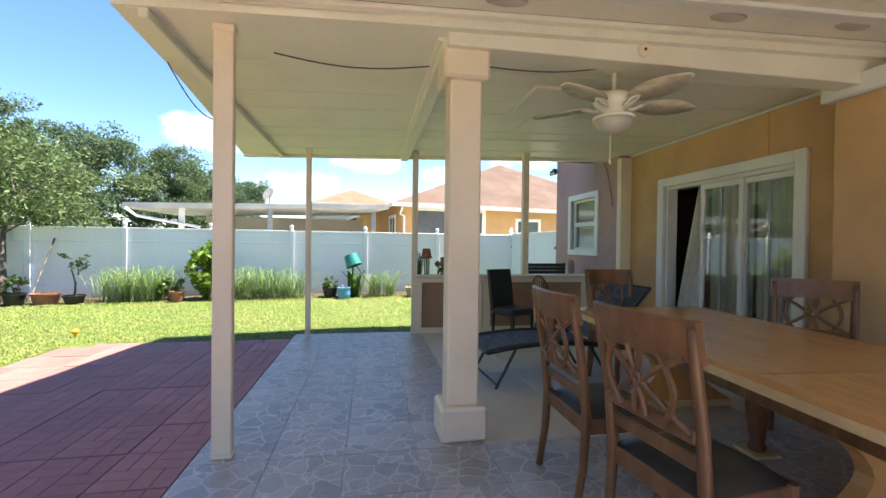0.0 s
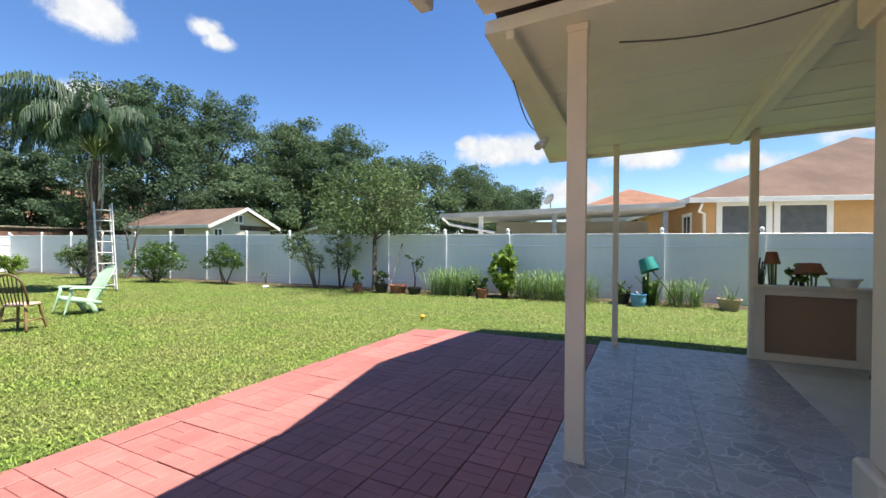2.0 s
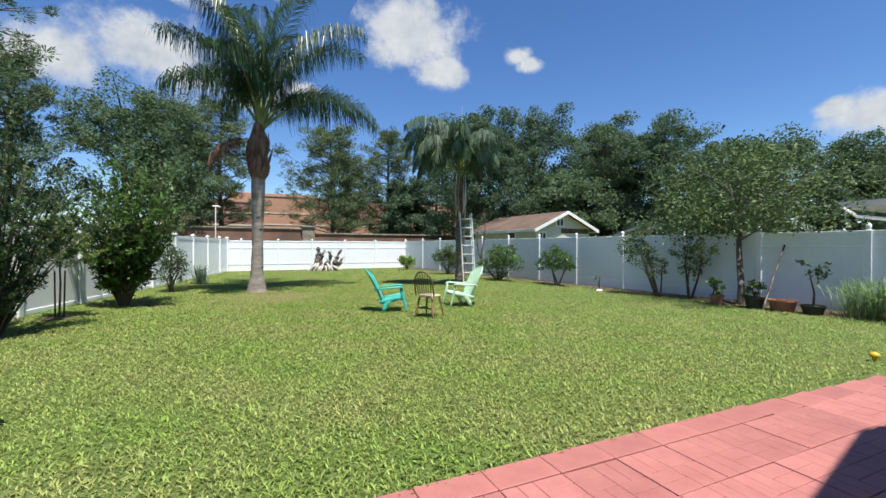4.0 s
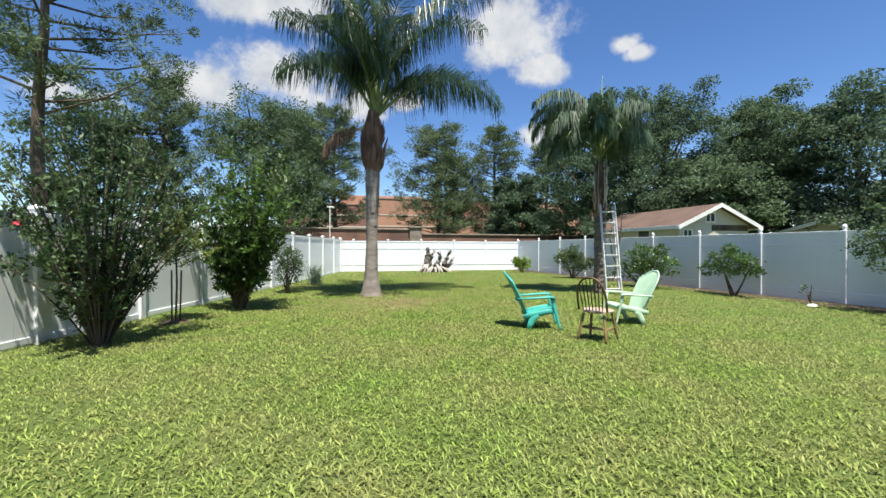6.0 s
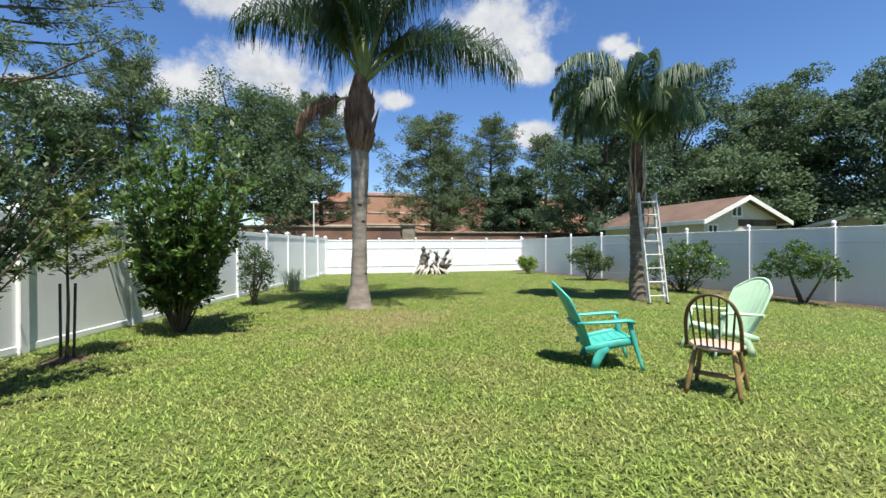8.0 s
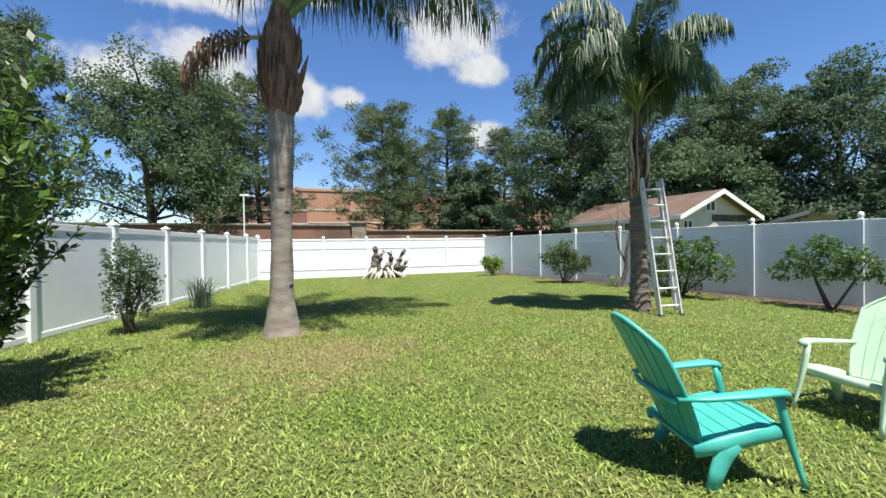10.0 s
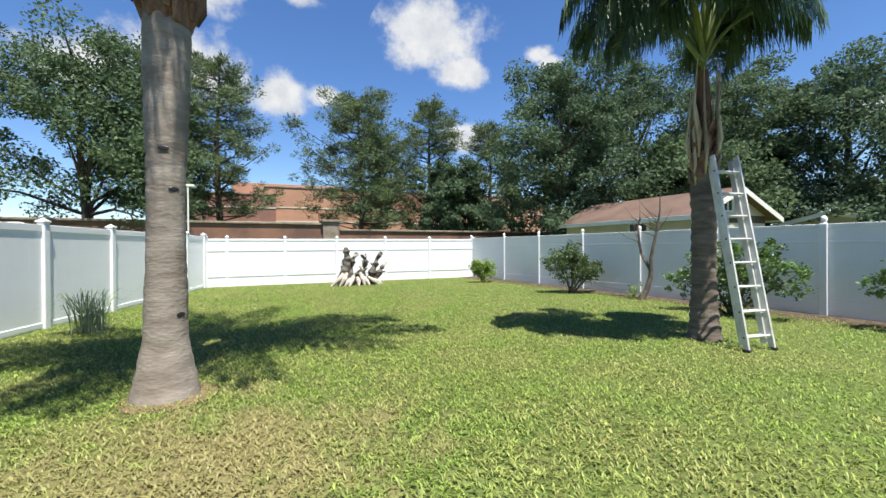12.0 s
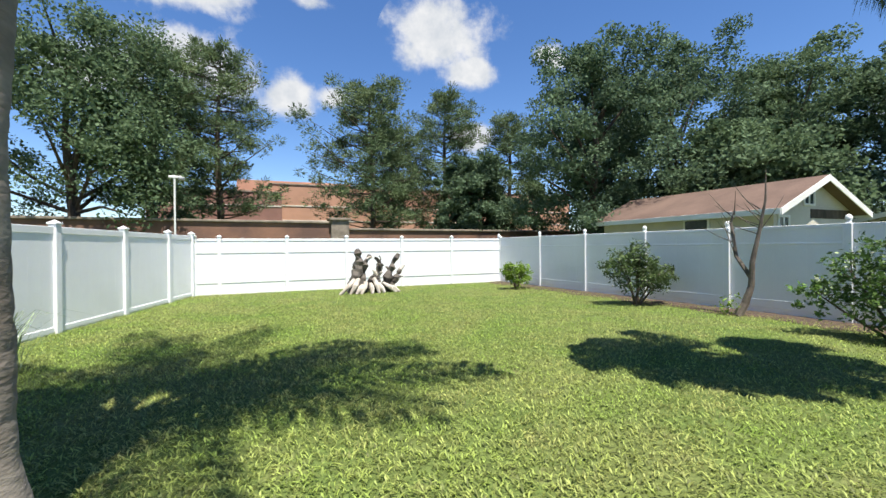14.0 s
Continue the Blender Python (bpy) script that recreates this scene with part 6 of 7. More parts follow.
    def crown(root, top, spec, leaf_len, leaf_mat, pairs, hang, start=0.14, stout=0.042):
        for yaw, rise, length, sag in spec:
            st, lf = Shape(), []
            frond(st, lf, top, radians(yaw), radians(rise), length, radians(sag), leaf_len, rng, pairs, hang, start, stout)
            stalk = part("frond_stalk", st, STALK, root, smooth=True)
            part("frond_blade", fast_mesh("frond_blade", np.array([[tuple(v) for v in q] for q in lf]).reshape(-1, 3), 4, leaf_mat), None, stalk)
    first = [(-5, 50, 4.3, 106), (12, 62, 4.2, 112), (176, 66, 3.3, 112), (167, 78, 4.3, 84), (6, 79, 5.2, 92), (192, 82, 5.4, 50), (100, 79, 5.2, 74), (-75, 78, 4.6, 86), (58, 81, 5.4, 60),
             (-110, 76, 4.1, 98), (135, 76, 3.9, 102), (-38, 77, 4.8, 92), (235, 74, 3.4, 108), (85, 84, 5.4, 40), (-150, 82, 4.6, 64), (32, 66, 3.9, 114)]
    crown(p, (0.12, 0, 5.05), first, 1.12, PALM_LEAF, 70, 0.8, 0.22, 0.085)
    st, lf = Shape(), []
    frond(st, lf, (-0.15, 0, 4.72), radians(178), radians(-8), 1.55, radians(74), 0.5, rng, 54, 0.96)
    dead = part("dead_frond", st, DRY_FROND, p, "dry hanging brown frond")
    part("frond_blade", fast_mesh("frond_blade", np.array([[tuple(v) for v in q] for q in lf]).reshape(-1, 3), 4, BOOT), None, dead)
    q = thing("palm_tree", "shorter palm with dry leaf sheaths and drooping fronds", "palm", pose(5.83, 11.33, -0.03), "yard palms")
    trunk = Shape()
    zs = [2.5 * k / 50 for k in range(51)]
    rad = np.interp(zs, [0, 0.12, 0.4, 1.2, 2.2, 2.5], [0.24, 0.215, 0.18, 0.163, 0.17, 0.16])
    for i, (z, r) in enumerate(zip(zs, rad)):
        for k in range(22):
            a = 2 * math.pi * k / 22
            rr = r + 0.010 * math.sin(i * 1.9 + math.sin(a * 3)) + 0.02 * noise.noise((2.5 * math.cos(a), 2.5 * math.sin(a), z * 3))
            trunk.v.append((rr * math.cos(a), rr * math.sin(a), z))
    trunk.f += [[i * 22 + k, i * 22 + (k + 1) % 22, (i + 1) * 22 + (k + 1) % 22, (i + 1) * 22 + k] for i in range(50) for k in range(22)]
    part("trunk", trunk, material("rough_palm_bark", (0.20, 0.165, 0.135), 0.95, 0.32, 3, 18, 0.9, hue=(0.10, 0.08, 0.065), stretch=(1, 1, 5)), q, "rough dark ringed trunk", smooth=True)
    boots = Shape()
    for k in range(34):
        z, a = 2.25 + 0.95 * k / 34, k * 2.4
        b, o = Vector((0.155 * math.cos(a), 0.155 * math.sin(a), z)), Vector((math.cos(a), math.sin(a), 0))
        boots.tube([b - o * 0.06, b + o * 0.02 + Vector((0, 0, 0.08)), b + o * 0.06 + Vector((0, 0, 0.2))], [0.07, 0.05, 0.01], 6, (1.2, 0.5))
    boots.tube([(0, 0, 2.3), (0, 0, 3.0), (0, 0, 4.0)], [0.15, 0.13, 0.07], 10)
    part("boot", boots, BOOT, q, "reddish fibrous leaf bases")
    for k in range(11):
        a = k * 2.4 + 0.5
        o = Vector((math.cos(a), math.sin(a), 0))
        z = 2.25 + 0.05 * k
        part("sheath", Shape().tube([o * 0.15 + Vector((0, 0, z)), o * rng.uniform(0.17, 0.23) + Vector((0.02, 0, z + 0.35)), o * rng.uniform(0.15, 0.24) + Vector((0, 0.02, z + 0.8)), o * rng.uniform(0.08, 0.26) + Vector((0, 0, z + rng.uniform(1.1, 1.7)))], [0.04, rng.uniform(0.07, 0.11), rng.uniform(0.045, 0.07), 0.012], 8, (1.2, 0.3)), DRY_FROND, q, "dry tan leaf sheath", smooth=True)
    second = [(165, 86, 3.3, 152), (186, 78, 2.8, 158), (147, 84, 3.1, 156), (200, 66, 2.2, 142), (128, 80, 2.7, 150), (176, 89, 3.4, 134), (158, 64, 2.3, 140), (172, 48, 1.9, 120), (222, 80, 2.3, 152),
              (-20, 88, 2.6, 102), (4, 76, 2.0, 132), (-42, 68, 1.8, 128), (-68, 86, 2.4, 122), (24, 62, 1.7, 124), (-12, 84, 2.2, 128), (90, 84, 2.5, 146), (-104, 72, 2.0, 140), (-125, 87, 2.8, 134)]
    part("spear_leaf", Shape().tube([(0.0, 0, 4.0), (0.02, 0, 5.2), (0.08, 0, 6.7)], [0.035, 0.03, 0.005], 8), STALK, q, "unopened spear leaf", smooth=True)
    crown(q, (0.0, 0, 4.1), second, 0.80, PALM_LEAF_2, 74, 0.82, 0.36)


def build_yard_plants():
    # along the far-side fence
    shoot_bush("crepe_myrtle", "large dark-leaved bush of fanning shoots by the fence", -5.35, 7.25, 74, 3.75, 1.6, DARK_LEAF, 0.08, 0.036, 72, 21, low=0.02)
    shoot_bush("hibiscus_bush", "glossy green bush of upright leafy shoots by the fence", -4.13, 10.52, 70, 3.75, 1.45, BUSH_LEAF, 0.13, 0.055, 66, 22, (0.25, 0), low=0.04)
    shrub("small_bush", "small dark bush beside the fence", -3.36, 13.62, 6, [(0, 0, 0.6, 0.38), (0.05, 0, 1.0, 0.38), (-0.15, 0.1, 1.3, 0.25), (0.3, 0, 0.9, 0.22)], DARK_LEAF, 0.06, 0.03, 3600, 23, group="fence bushes")
    sap = thing("sapling", "young sapling with flat leaf fans tied to two stakes", "tree", pose(-4.95, 9.02, -0.03))
    pick, trunk, pts = random.Random(24), Shape().tube([(0, 0, 0), (0.02, 0, 0.7), (0, 0.02, 1.3), (0.03, 0, 2.15)], [0.02, 0.017, 0.013, 0.004], 7), []
    for k in range(17):                          # level sprays round the stem, shorter towards the top
        z, a = 1.0 + 0.95 * k / 16, k * 2.4
        ln = (0.72 - 0.46 * k / 16) * pick.uniform(0.75, 1.1)
        tip = Vector((math.cos(a) * ln, math.sin(a) * ln, z + 0.48 * ln))
        part("branch", Shape().tube([(0, 0, z), tip], [0.007, 0.002], 5), BARK, sap)
        for m in range(170):
            w = pick.uniform(0.15, 1.05)
            off = pick.uniform(-1, 1) * 0.24 * (1.1 - w) + pick.gauss(0, 0.02)
            pts.append((tip.x * w - math.sin(a) * off, tip.y * w + math.cos(a) * off, z + 0.48 * ln * w + pick.gauss(0, 0.03)))
    part("stem", trunk, BARK, sap)
    part("foliage", leaf_mesh("foliage", np.array(pts), 0.10, 0.03, material("fern_green_leaf", (0.23, 0.30, 0.075), 0.55, 0.2, 1.5, 6, 0, island=0.4, through=0.4, gloss=0.25), np.random.default_rng(24), 0.5), None, sap)
    for dx in (-0.06, 0.07):
        part("stake", Shape().tube([(dx, 0, 0), (dx * 1.2, 0.02, 0.95)], 0.016, 6), BLACK, sap)
    part("mulch", Shape().lathe([(0.28, 0.0), (0.2, 0.03), (0.01, 0.05)], 16), SOIL, sap)
    grass_clump("fountain_grass", "spiky grey-green grass clump by the fence", -2.62, 16.5, 0.25, 0.25, 0.72, 170, material("grey_green_blade", (0.34, 0.43, 0.27), 0.55, 0.2, 2, 8, 0, island=0.3, through=0.4), 25, 0.014, lean=0.8)
    fl = thing("flower_head", "red hibiscus bloom on the dark bush", "flower", pose(-6.1, 7.0, 1.62))
    for k in range(5):
        a = 2 * math.pi * k / 5
        part("petal", Shape().lathe([(0.004, 0), (0.045, 0.015), (0.05, 0.03), (0.03, 0.032)], 8, pose(0.045 * math.cos(a), 0.045 * math.sin(a), 0, 0, 40, math.degrees(a))), RED_FLOWER, fl)
    # along the fence on the other side of the yard
    shrub("citrus_bush", "small yellowish citrus bush in front of the fence", 8.35, 21.4, 5, [(0, 0, 0.45, 0.36), (-0.3, 0, 0.62, 0.3), (0.3, 0.1, 0.55, 0.33)], LIME_LEAF, 0.085, 0.05, 2200, 31, group="fence shrubs")
    shrub("citrus_bush", "open-branched green shrub in front of the fence", 8.55, 16.9, 7, [(0, 0, 0.75, 0.5), (-0.35, 0.2, 0.95, 0.4), (0.35, -0.2, 0.7, 0.4), (0.1, 0.0, 1.2, 0.35), (0.75, -0.3, 0.75, 0.25)], CITRUS_LEAF, 0.085, 0.042, 4600, 32, group="fence shrubs")
    shrub("citrus_bush", "rounded green shrub behind the ladder", 8.45, 12.35, 7, [(0, 0, 0.6, 0.55), (0.0, -0.35, 0.95, 0.5), (0.1, 0.5, 0.9, 0.45), (0.1, -0.95, 0.75, 0.34), (0, 0.2, 1.3, 0.3), (-0.2, 0.95, 0.6, 0.28), (0.1, -0.6, 1.3, 0.25)], BUSH_LEAF, 0.08, 0.042, 5600, 33, group="fence shrubs")
    shrub("citrus_bush", "small round-headed citrus tree by the fence", 8.95, 9.52, 3, [(0, 0, 0.95, 0.42), (-0.1, -0.5, 0.9, 0.32), (0.1, 0.5, 0.95, 0.34), (0, 0.1, 1.32, 0.26), (-0.2, -0.85, 0.8, 0.2), (0, 0.85, 0.75, 0.22)], BUSH_LEAF, 0.075, 0.04, 3300, 34, group="fence shrubs")
    shrub("young_tree", "leaning multi-stemmed young tree by the fence", 8.98, 5.5, 4, [(-0.1, 0.45, 1.15, 0.42), (-0.1, 0.9, 1.5, 0.36), (0, 0.1, 0.85, 0.3), (0, 0.7, 1.75, 0.25)], CITRUS_LEAF, 0.085, 0.034, 2100, 35, group="fence shrubs")
    shrub("young_tree", "young tree with sparse grey-green leaves by the fence", 9.25, 4.75, 3, [(0, 0, 1.0, 0.38), (0, 0.2, 1.4, 0.36), (0, -0.3, 1.3, 0.34), (0, -0.1, 1.75, 0.22)], CITRUS_LEAF, 0.085, 0.034, 1900, 36, group="fence shrubs")
    tw = shrub("twig_plant", "leafless knee-high twig beside a white stone", 8.72, 7.42, 2, [(0, 0, 0.45, 0.16), (0.02, 0.12, 0.3, 0.1)], DARK_LEAF, 0.06, 0.03, 60, 37, "plant")
    rock = thing("stone", "small white stone lying on the lawn", "stone", pose(8.55, 7.25, -0.03))
    part("body", Shape().lathe([(0.06, 0), (0.1, 0.03), (0.08, 0.07), (0.01, 0.085)], 9, Matrix.Diagonal((1.3, 0.9, 1, 1))), WHITE, rock)
    # bare thin tree
    rng = random.Random(7)
    t = thing("bare_tree", "thin leafless tree with bare branches by the fence", "tree", pose(9.0, 14.86, -0.03))
    wood = Shape()
    path = [(0, 0, 0), (0.12, -0.08, 0.25), (0.18, -0.16, 0.6), (0.15, -0.2, 1.1), (0.2, -0.3, 1.7), (0.22, -0.4, 2.3), (0.2, -0.42, 2.9)]
    wood.tube(path, [0.09, 0.075, 0.06, 0.05, 0.035, 0.02, 0.006], 8)
    wood.tube([(0.17, -0.18, 0.75), (0.15, 0.1, 1.2), (0.15, 0.2, 1.9), (0.15, 0.12, 2.2)], [0.045, 0.035, 0.025, 0.006], 6)
    for k in range(16):
        z = rng.uniform(1.5, 2.6)
        b = Vector((0.2, -0.32 if k % 2 else 0.16, z if k % 2 else z * 0.8))
        d = Vector((rng.uniform(-0.3, 0.3), rng.uniform(-1, 1), rng.uniform(0.1, 0.6))).normalized()
        ln = rng.uniform(0.3, 0.9)
        wood.tube([b, b + d * ln * 0.5 + Vector((0, 0, 0.03)), b + d * ln + Vector((0, 0, 0.12))], [0.012, 0.008, 0.003], 5)
    part("trunk", wood, material("pale_grey_bark", (0.17, 0.14, 0.115), 0.9, 0.25, 5, 40, 0.6), t)
    rng2 = np.random.default_rng(8)
    part("sprout", leaf_mesh("sprout", rng2.normal(size=(70, 3)) * 0.1 + np.array([-0.05, 0.12, 0.22]), 0.1, 0.04, LIME_LEAF, rng2), None, t)
    # bed strip of soil under the fence
    bed = Shape()
    for k in range(60):
        y = -6.5 + 31.0 * k / 59
        w = 0.75 + 0.12 * math.sin(k * 1.7) + (0.25 if -5 < y < 3.5 else 0)
        e = 9.80 - 0.025 * max(0.0, y - 13.0)
        bed.v += [(e - w, y, -0.024), (e - 0.34, y, -0.008), (e, y, 0.0)]
    bed.f += [[3 * k + j, 3 * k + 3 + j, 3 * k + 4 + j, 3 * k + j + 1] for k in range(59) for j in range(2)]
    tagged(part("planting_bed", bed, SOIL, smooth=True), "strip of dark mulch along the fence", "bed", kind="structure")
    # lemongrass, pots and the pail
    for i, (y, h, rx) in enumerate(((1.15, 0.72, 0.55), (0.55, 0.78, 0.5), (-1.35, 0.72, 0.5), (-2.05, 0.72, 0.5), (-2.75, 0.68, 0.45), (-4.95, 0.62, 0.22), (-5.4, 0.62, 0.2))):
        grass_clump("lemongrass", "tall green lemongrass clump against the fence", 9.1, y, 0.3, rx, h * 1.1, int(240 * rx / 0.5), REED, 40 + i, 0.014, group="lemongrass clumps", lean=1.0)
    shrub("leafy_plant", "low leafy green plant between the grasses", 9.05, 0.05, 4, [(0, 0, 0.3, 0.28), (0, 0.25, 0.28, 0.22)], BUSH_LEAF, 0.10, 0.06, 700, 50, "plant")
    shrub("broadleaf_plant", "tall bright lime-green broadleaf plant by the fence", 9.05, -0.72, 5, [(0, 0, 0.45, 0.32), (0, 0.05, 0.8, 0.36), (0, -0.05, 1.1, 0.3)], LIME_LEAF, 0.19, 0.075, 1500, 51, "plant", flat=0.1)
    pot("clay_pot", "terracotta pot beside the lemongrass", 8.72, -0.18, 0.15, 0.26, TERRACOTTA)
    pot("clay_pot", "terracotta pot with a small yellow-green plant", 8.62, 3.75, 0.15, 0.26, TERRACOTTA)
    shrub("potted_plant", "small yellow-green plant in a clay pot", 8.62, 3.75, 3, [(0, 0, 0.45, 0.18), (0, 0.1, 0.55, 0.14)], LIME_LEAF, 0.09, 0.05, 200, 52, "plant")
    pot("nursery_pot", "black plastic nursery pot", 8.72, 2.98, 0.2, 0.27, BLACK_POT)
    shrub("potted_plant", "leafy green plant in a black pot", 8.72, 2.98, 3, [(0, 0, 0.45, 0.2), (0, 0.1, 0.4, 0.16)], BUSH_LEAF, 0.10, 0.06, 260, 53, "plant")
    pot("clay_pot", "wide terracotta bowl pot", 8.85, 2.48, 0.26, 0.25, TERRACOTTA, taper=0.8)
    pot("nursery_pot", "black plastic pot with a young tree", 8.8, 1.92, 0.21, 0.2, BLACK_POT)
    shrub("potted_tree", "young sparse tree growing in a black pot", 8.8, 1.92, 1, [(0, 0, 0.85, 0.2), (0, 0.18, 1.0, 0.17), (0, -0.18, 0.98, 0.18)], DARK_LEAF, 0.09, 0.036, 260, 54, "tree")
    pot("nursery_pot", "black plastic pot near the green pail", 9.0, -3.75, 0.2, 0.28, BLACK_POT)
    shrub("potted_plant", "small green plant in a black pot", 9.0, -3.75, 3, [(0, 0, 0.38, 0.2)], BUSH_LEAF, 0.10, 0.05, 200, 55, "plant")
    bag = thing("plastic_tub", "crumpled light blue plastic tub on the lawn edge", "tub", pose(8.62, -4.1, -0.03))
    part("body", Shape().lathe([(0.14, 0), (0.17, 0.12), (0.165, 0.25), (0.185, 0.30), (0.16, 0.305), (0.14, 0.2), (0.01, 0.18)], 12), BLUE_BAG, bag)
    part("handle", Shape().tube([(0.17, 0, 0.29), (0.13, 0.05, 0.36), (-0.13, 0.05, 0.36), (-0.17, 0, 0.29)], 0.008, 6), WHITE, bag)
    grass_clump("strap_leaf_plant", "dark strap-leaved plant behind the tub", 8.95, -4.4, 0.16, 0.16, 0.75, 46, BUSH_LEAF, 56, 0.075, "plant", lean=0.6)
    pail = thing("upturned_pail", "green plastic pail upturned on a stake", "pail", pose(8.95, -4.33, 0.97, 162, 14, 0))
    part("body", Shape().lathe([(0.175, -0.16), (0.215, 0.13), (0.225, 0.135), (0.225, 0.16), (0.205, 0.16), (0.165, -0.13), (0.01, -0.14)], 20), TEAL_POT, pail)
    part("stake", Shape().tube([(0, 0, 0.0), (0.10, 0.30, 0.95)], 0.014, 6), BARK, pail)
    pot("planter", "pale square-shouldered planter pot", 8.75, -6.0, 0.24, 0.27, material("pale_planter", (0.42, 0.34, 0.26), 0.8, 0.12, 6, 50, 0.2), taper=0.72)
    grass_clump("potted_plant", "spiky young plant in a pale planter", 8.75, -6.0, 0.1, 0.1, 0.55, 24, REED, 57, 0.03, "plant")
    # leaning tool
    tool = thing("shovel", "long-handled garden tool leaning on the fence", "tool", pose(9.25, 3.0, -0.03))
    part("handle", Shape().tube([(0, 0, 0.05), (0.48, -0.18, 1.35)], 0.015, 6), SEAT_WOOD, tool)
    part("grip", Shape().tube([(0.48, -0.18, 1.35), (0.53, -0.2, 1.5)], 0.02, 6), BLACK, tool)
    part("blade", Shape().box(-0.09, 0.09, -0.006, 0.006, 0.0, 0.22, 0.004), STEEL, tool)
    # tree whose crown stands over the fence
    tree("guava_tree", "small open-crowned tree leaning over the fence", 9.12, 3.45, 1.6, 4.15, 2.9, 61, CITRUS_LEAF, 80, 130, 0.12, 0.8, "", (1.35, 0.75), low=-0.15, bark=material("mottled_bark", (0.16, 0.13, 0.10), 0.9, 0.3, 6, 40, 0.6), r0=0.075)
    # flower-bed pots on the knee wall sill
    for v, r, h, z, flip, mat, lab in ((-1.80, 0.085, 0.15, 1.36, True, TERRACOTTA, "clay pot upturned on stakes above the sill"), (-2.17, 0.16, 0.13, 1.22, True, TERRACOTTA, "wide clay pot upturned over a plant"), (-2.5, 0.16, 0.11, 0.945, False, CREAM_WHITE, "cream trough pot on the knee wall sill")):
        p = thing("sill_pot", lab, "pot", at_house(0.11, v, z + (0.0 if flip else 0)) @ pose(0, 0, 0, 180 if flip else 0, 8 if flip else 0, 0), "sill pots")
        part("body", Shape().lathe([(r * 0.72, 0), (r * 0.95, h * 0.8), (r * 1.05, h * 0.82), (r * 1.05, h), (r * 0.9, h), (0.01, h * 0.85)], 16), mat, p)
        if flip:
            for k in range(4):
                a = k * 1.57
                part("stake", Shape().tube([(0.5 * r * math.cos(a), 0.5 * r * math.sin(a), h * 0.2), (0.35 * r * math.cos(a), 0.35 * r * math.sin(a), z - 0.945)], 0.012, 5), STALK, p)
    grass_clump("sill_plant", "dark spiky plant on the knee wall sill", 0, 0, 0.05, 0.05, 0.36, 26, DARK_LEAF, 58, 0.02, "plant").matrix_basis = at_house(0.11, -1.68, 0.945)
    shrub("sill_plant", "leafy green plant on the knee wall sill", 0, 0, 3, [(0, 0, 0.16, 0.12), (0, -0.1, 0.14, 0.1)], LIME_LEAF, 0.08, 0.05, 160, 59, "plant").matrix_basis = at_house(0.11, -2.05, 0.945)
    # small yellow ball-like marker in the grass
    y = thing("garden_marker", "small yellow sprinkler head in the lawn", "sprinkler", pose(4.86, -0.01, -0.03))
    part("stem", Shape().lathe([(0.02, 0), (0.02, 0.05)], 10), YELLOW, y)
    part("head", Shape().lathe([(0.02, 0.05), (0.05, 0.065), (0.055, 0.09), (0.035, 0.115), (0.004, 0.125)], 14), YELLOW, y, smooth=True)
    # low pier at the terrace edge
    pier = thing("pedestal", "low white square pedestal with a capped top", "pedestal", pose(-4.17, 2.62, -0.03, 0, 0, 30))
    part("body", Shape().box(-0.19, 0.19, -0.19, 0.19, 0, 0.74, 0.01), WHITE, pier)
    part("cap", Shape().box(-0.24, 0.24, -0.24, 0.24, 0.74, 0.80, 0.015), WHITE, pier)


def build_stump():
    rng = random.Random(4)
    s = thing("tree_stump", "weathered dark stump with bleached spreading roots", "stump", pose(3.72, 23.0, -0.03) @ Matrix.Scale(1.42, 4))
    for x, h, lean, r, hook in ((-0.36, 0.95, 0.05, 0.17, 0.1), (-0.24, 0.80, 0.26, 0.13, -0.12), (-0.12, 0.62, 0.34, 0.09, 0.1), (0.10, 0.66, 0.14, 0.06, -0.06), (0.20, 0.80, 0.02, 0.045, 0.05), (0.34, 0.82, 0.36, 0.12, -0.1), (0.42, 0.5, 0.3, 0.10, 0.06)):
        pts, rad = [], []
        for k in range(12):
            w = k / 11
            pts.append((x + lean * w + hook * math.sin(3.0 * w) * w + rng.uniform(-0.025, 0.025), rng.uniform(-0.05, 0.05), 0.03 + h * w))
            rad.append(r * (1.05 - 0.7 * w) * rng.uniform(0.6, 1.35))
        part("trunk_stub", Shape().tube(pts, rad, 8), STUMP_DARK, s)
        for j in range(4):
            q = Vector(pts[rng.randrange(5, 12)])
            e = q + Vector((rng.uniform(-0.16, 0.16), rng.uniform(-0.12, 0.05), rng.uniform(0.02, 0.14)))
            part("snag", Shape().tube([q, q.lerp(e, 0.6) + Vector((0, 0, 0.02)), e], [0.045, 0.03, 0.008], 6), STUMP_DARK if j else STUMP_PALE, s)
    for k in range(9):
        x = -0.6 + 1.2 * k / 8 + rng.uniform(-0.05, 0.05)
        z0 = rng.uniform(0.16, 0.34)
        start = Vector((x * 0.6, -0.10, z0))
        end = Vector((x * 1.1 + rng.uniform(-0.06, 0.06), -0.34 + 0.2 * abs(x), 0.0))
        part("root", Shape().tube([start, start.lerp(end, 0.45) + Vector((0, -0.06, 0.0)), end], [0.05 * rng.uniform(0.6, 1.2), 0.062 * rng.uniform(0.7, 1.2), 0.03], 7), STUMP_PALE, s, "bleached root")


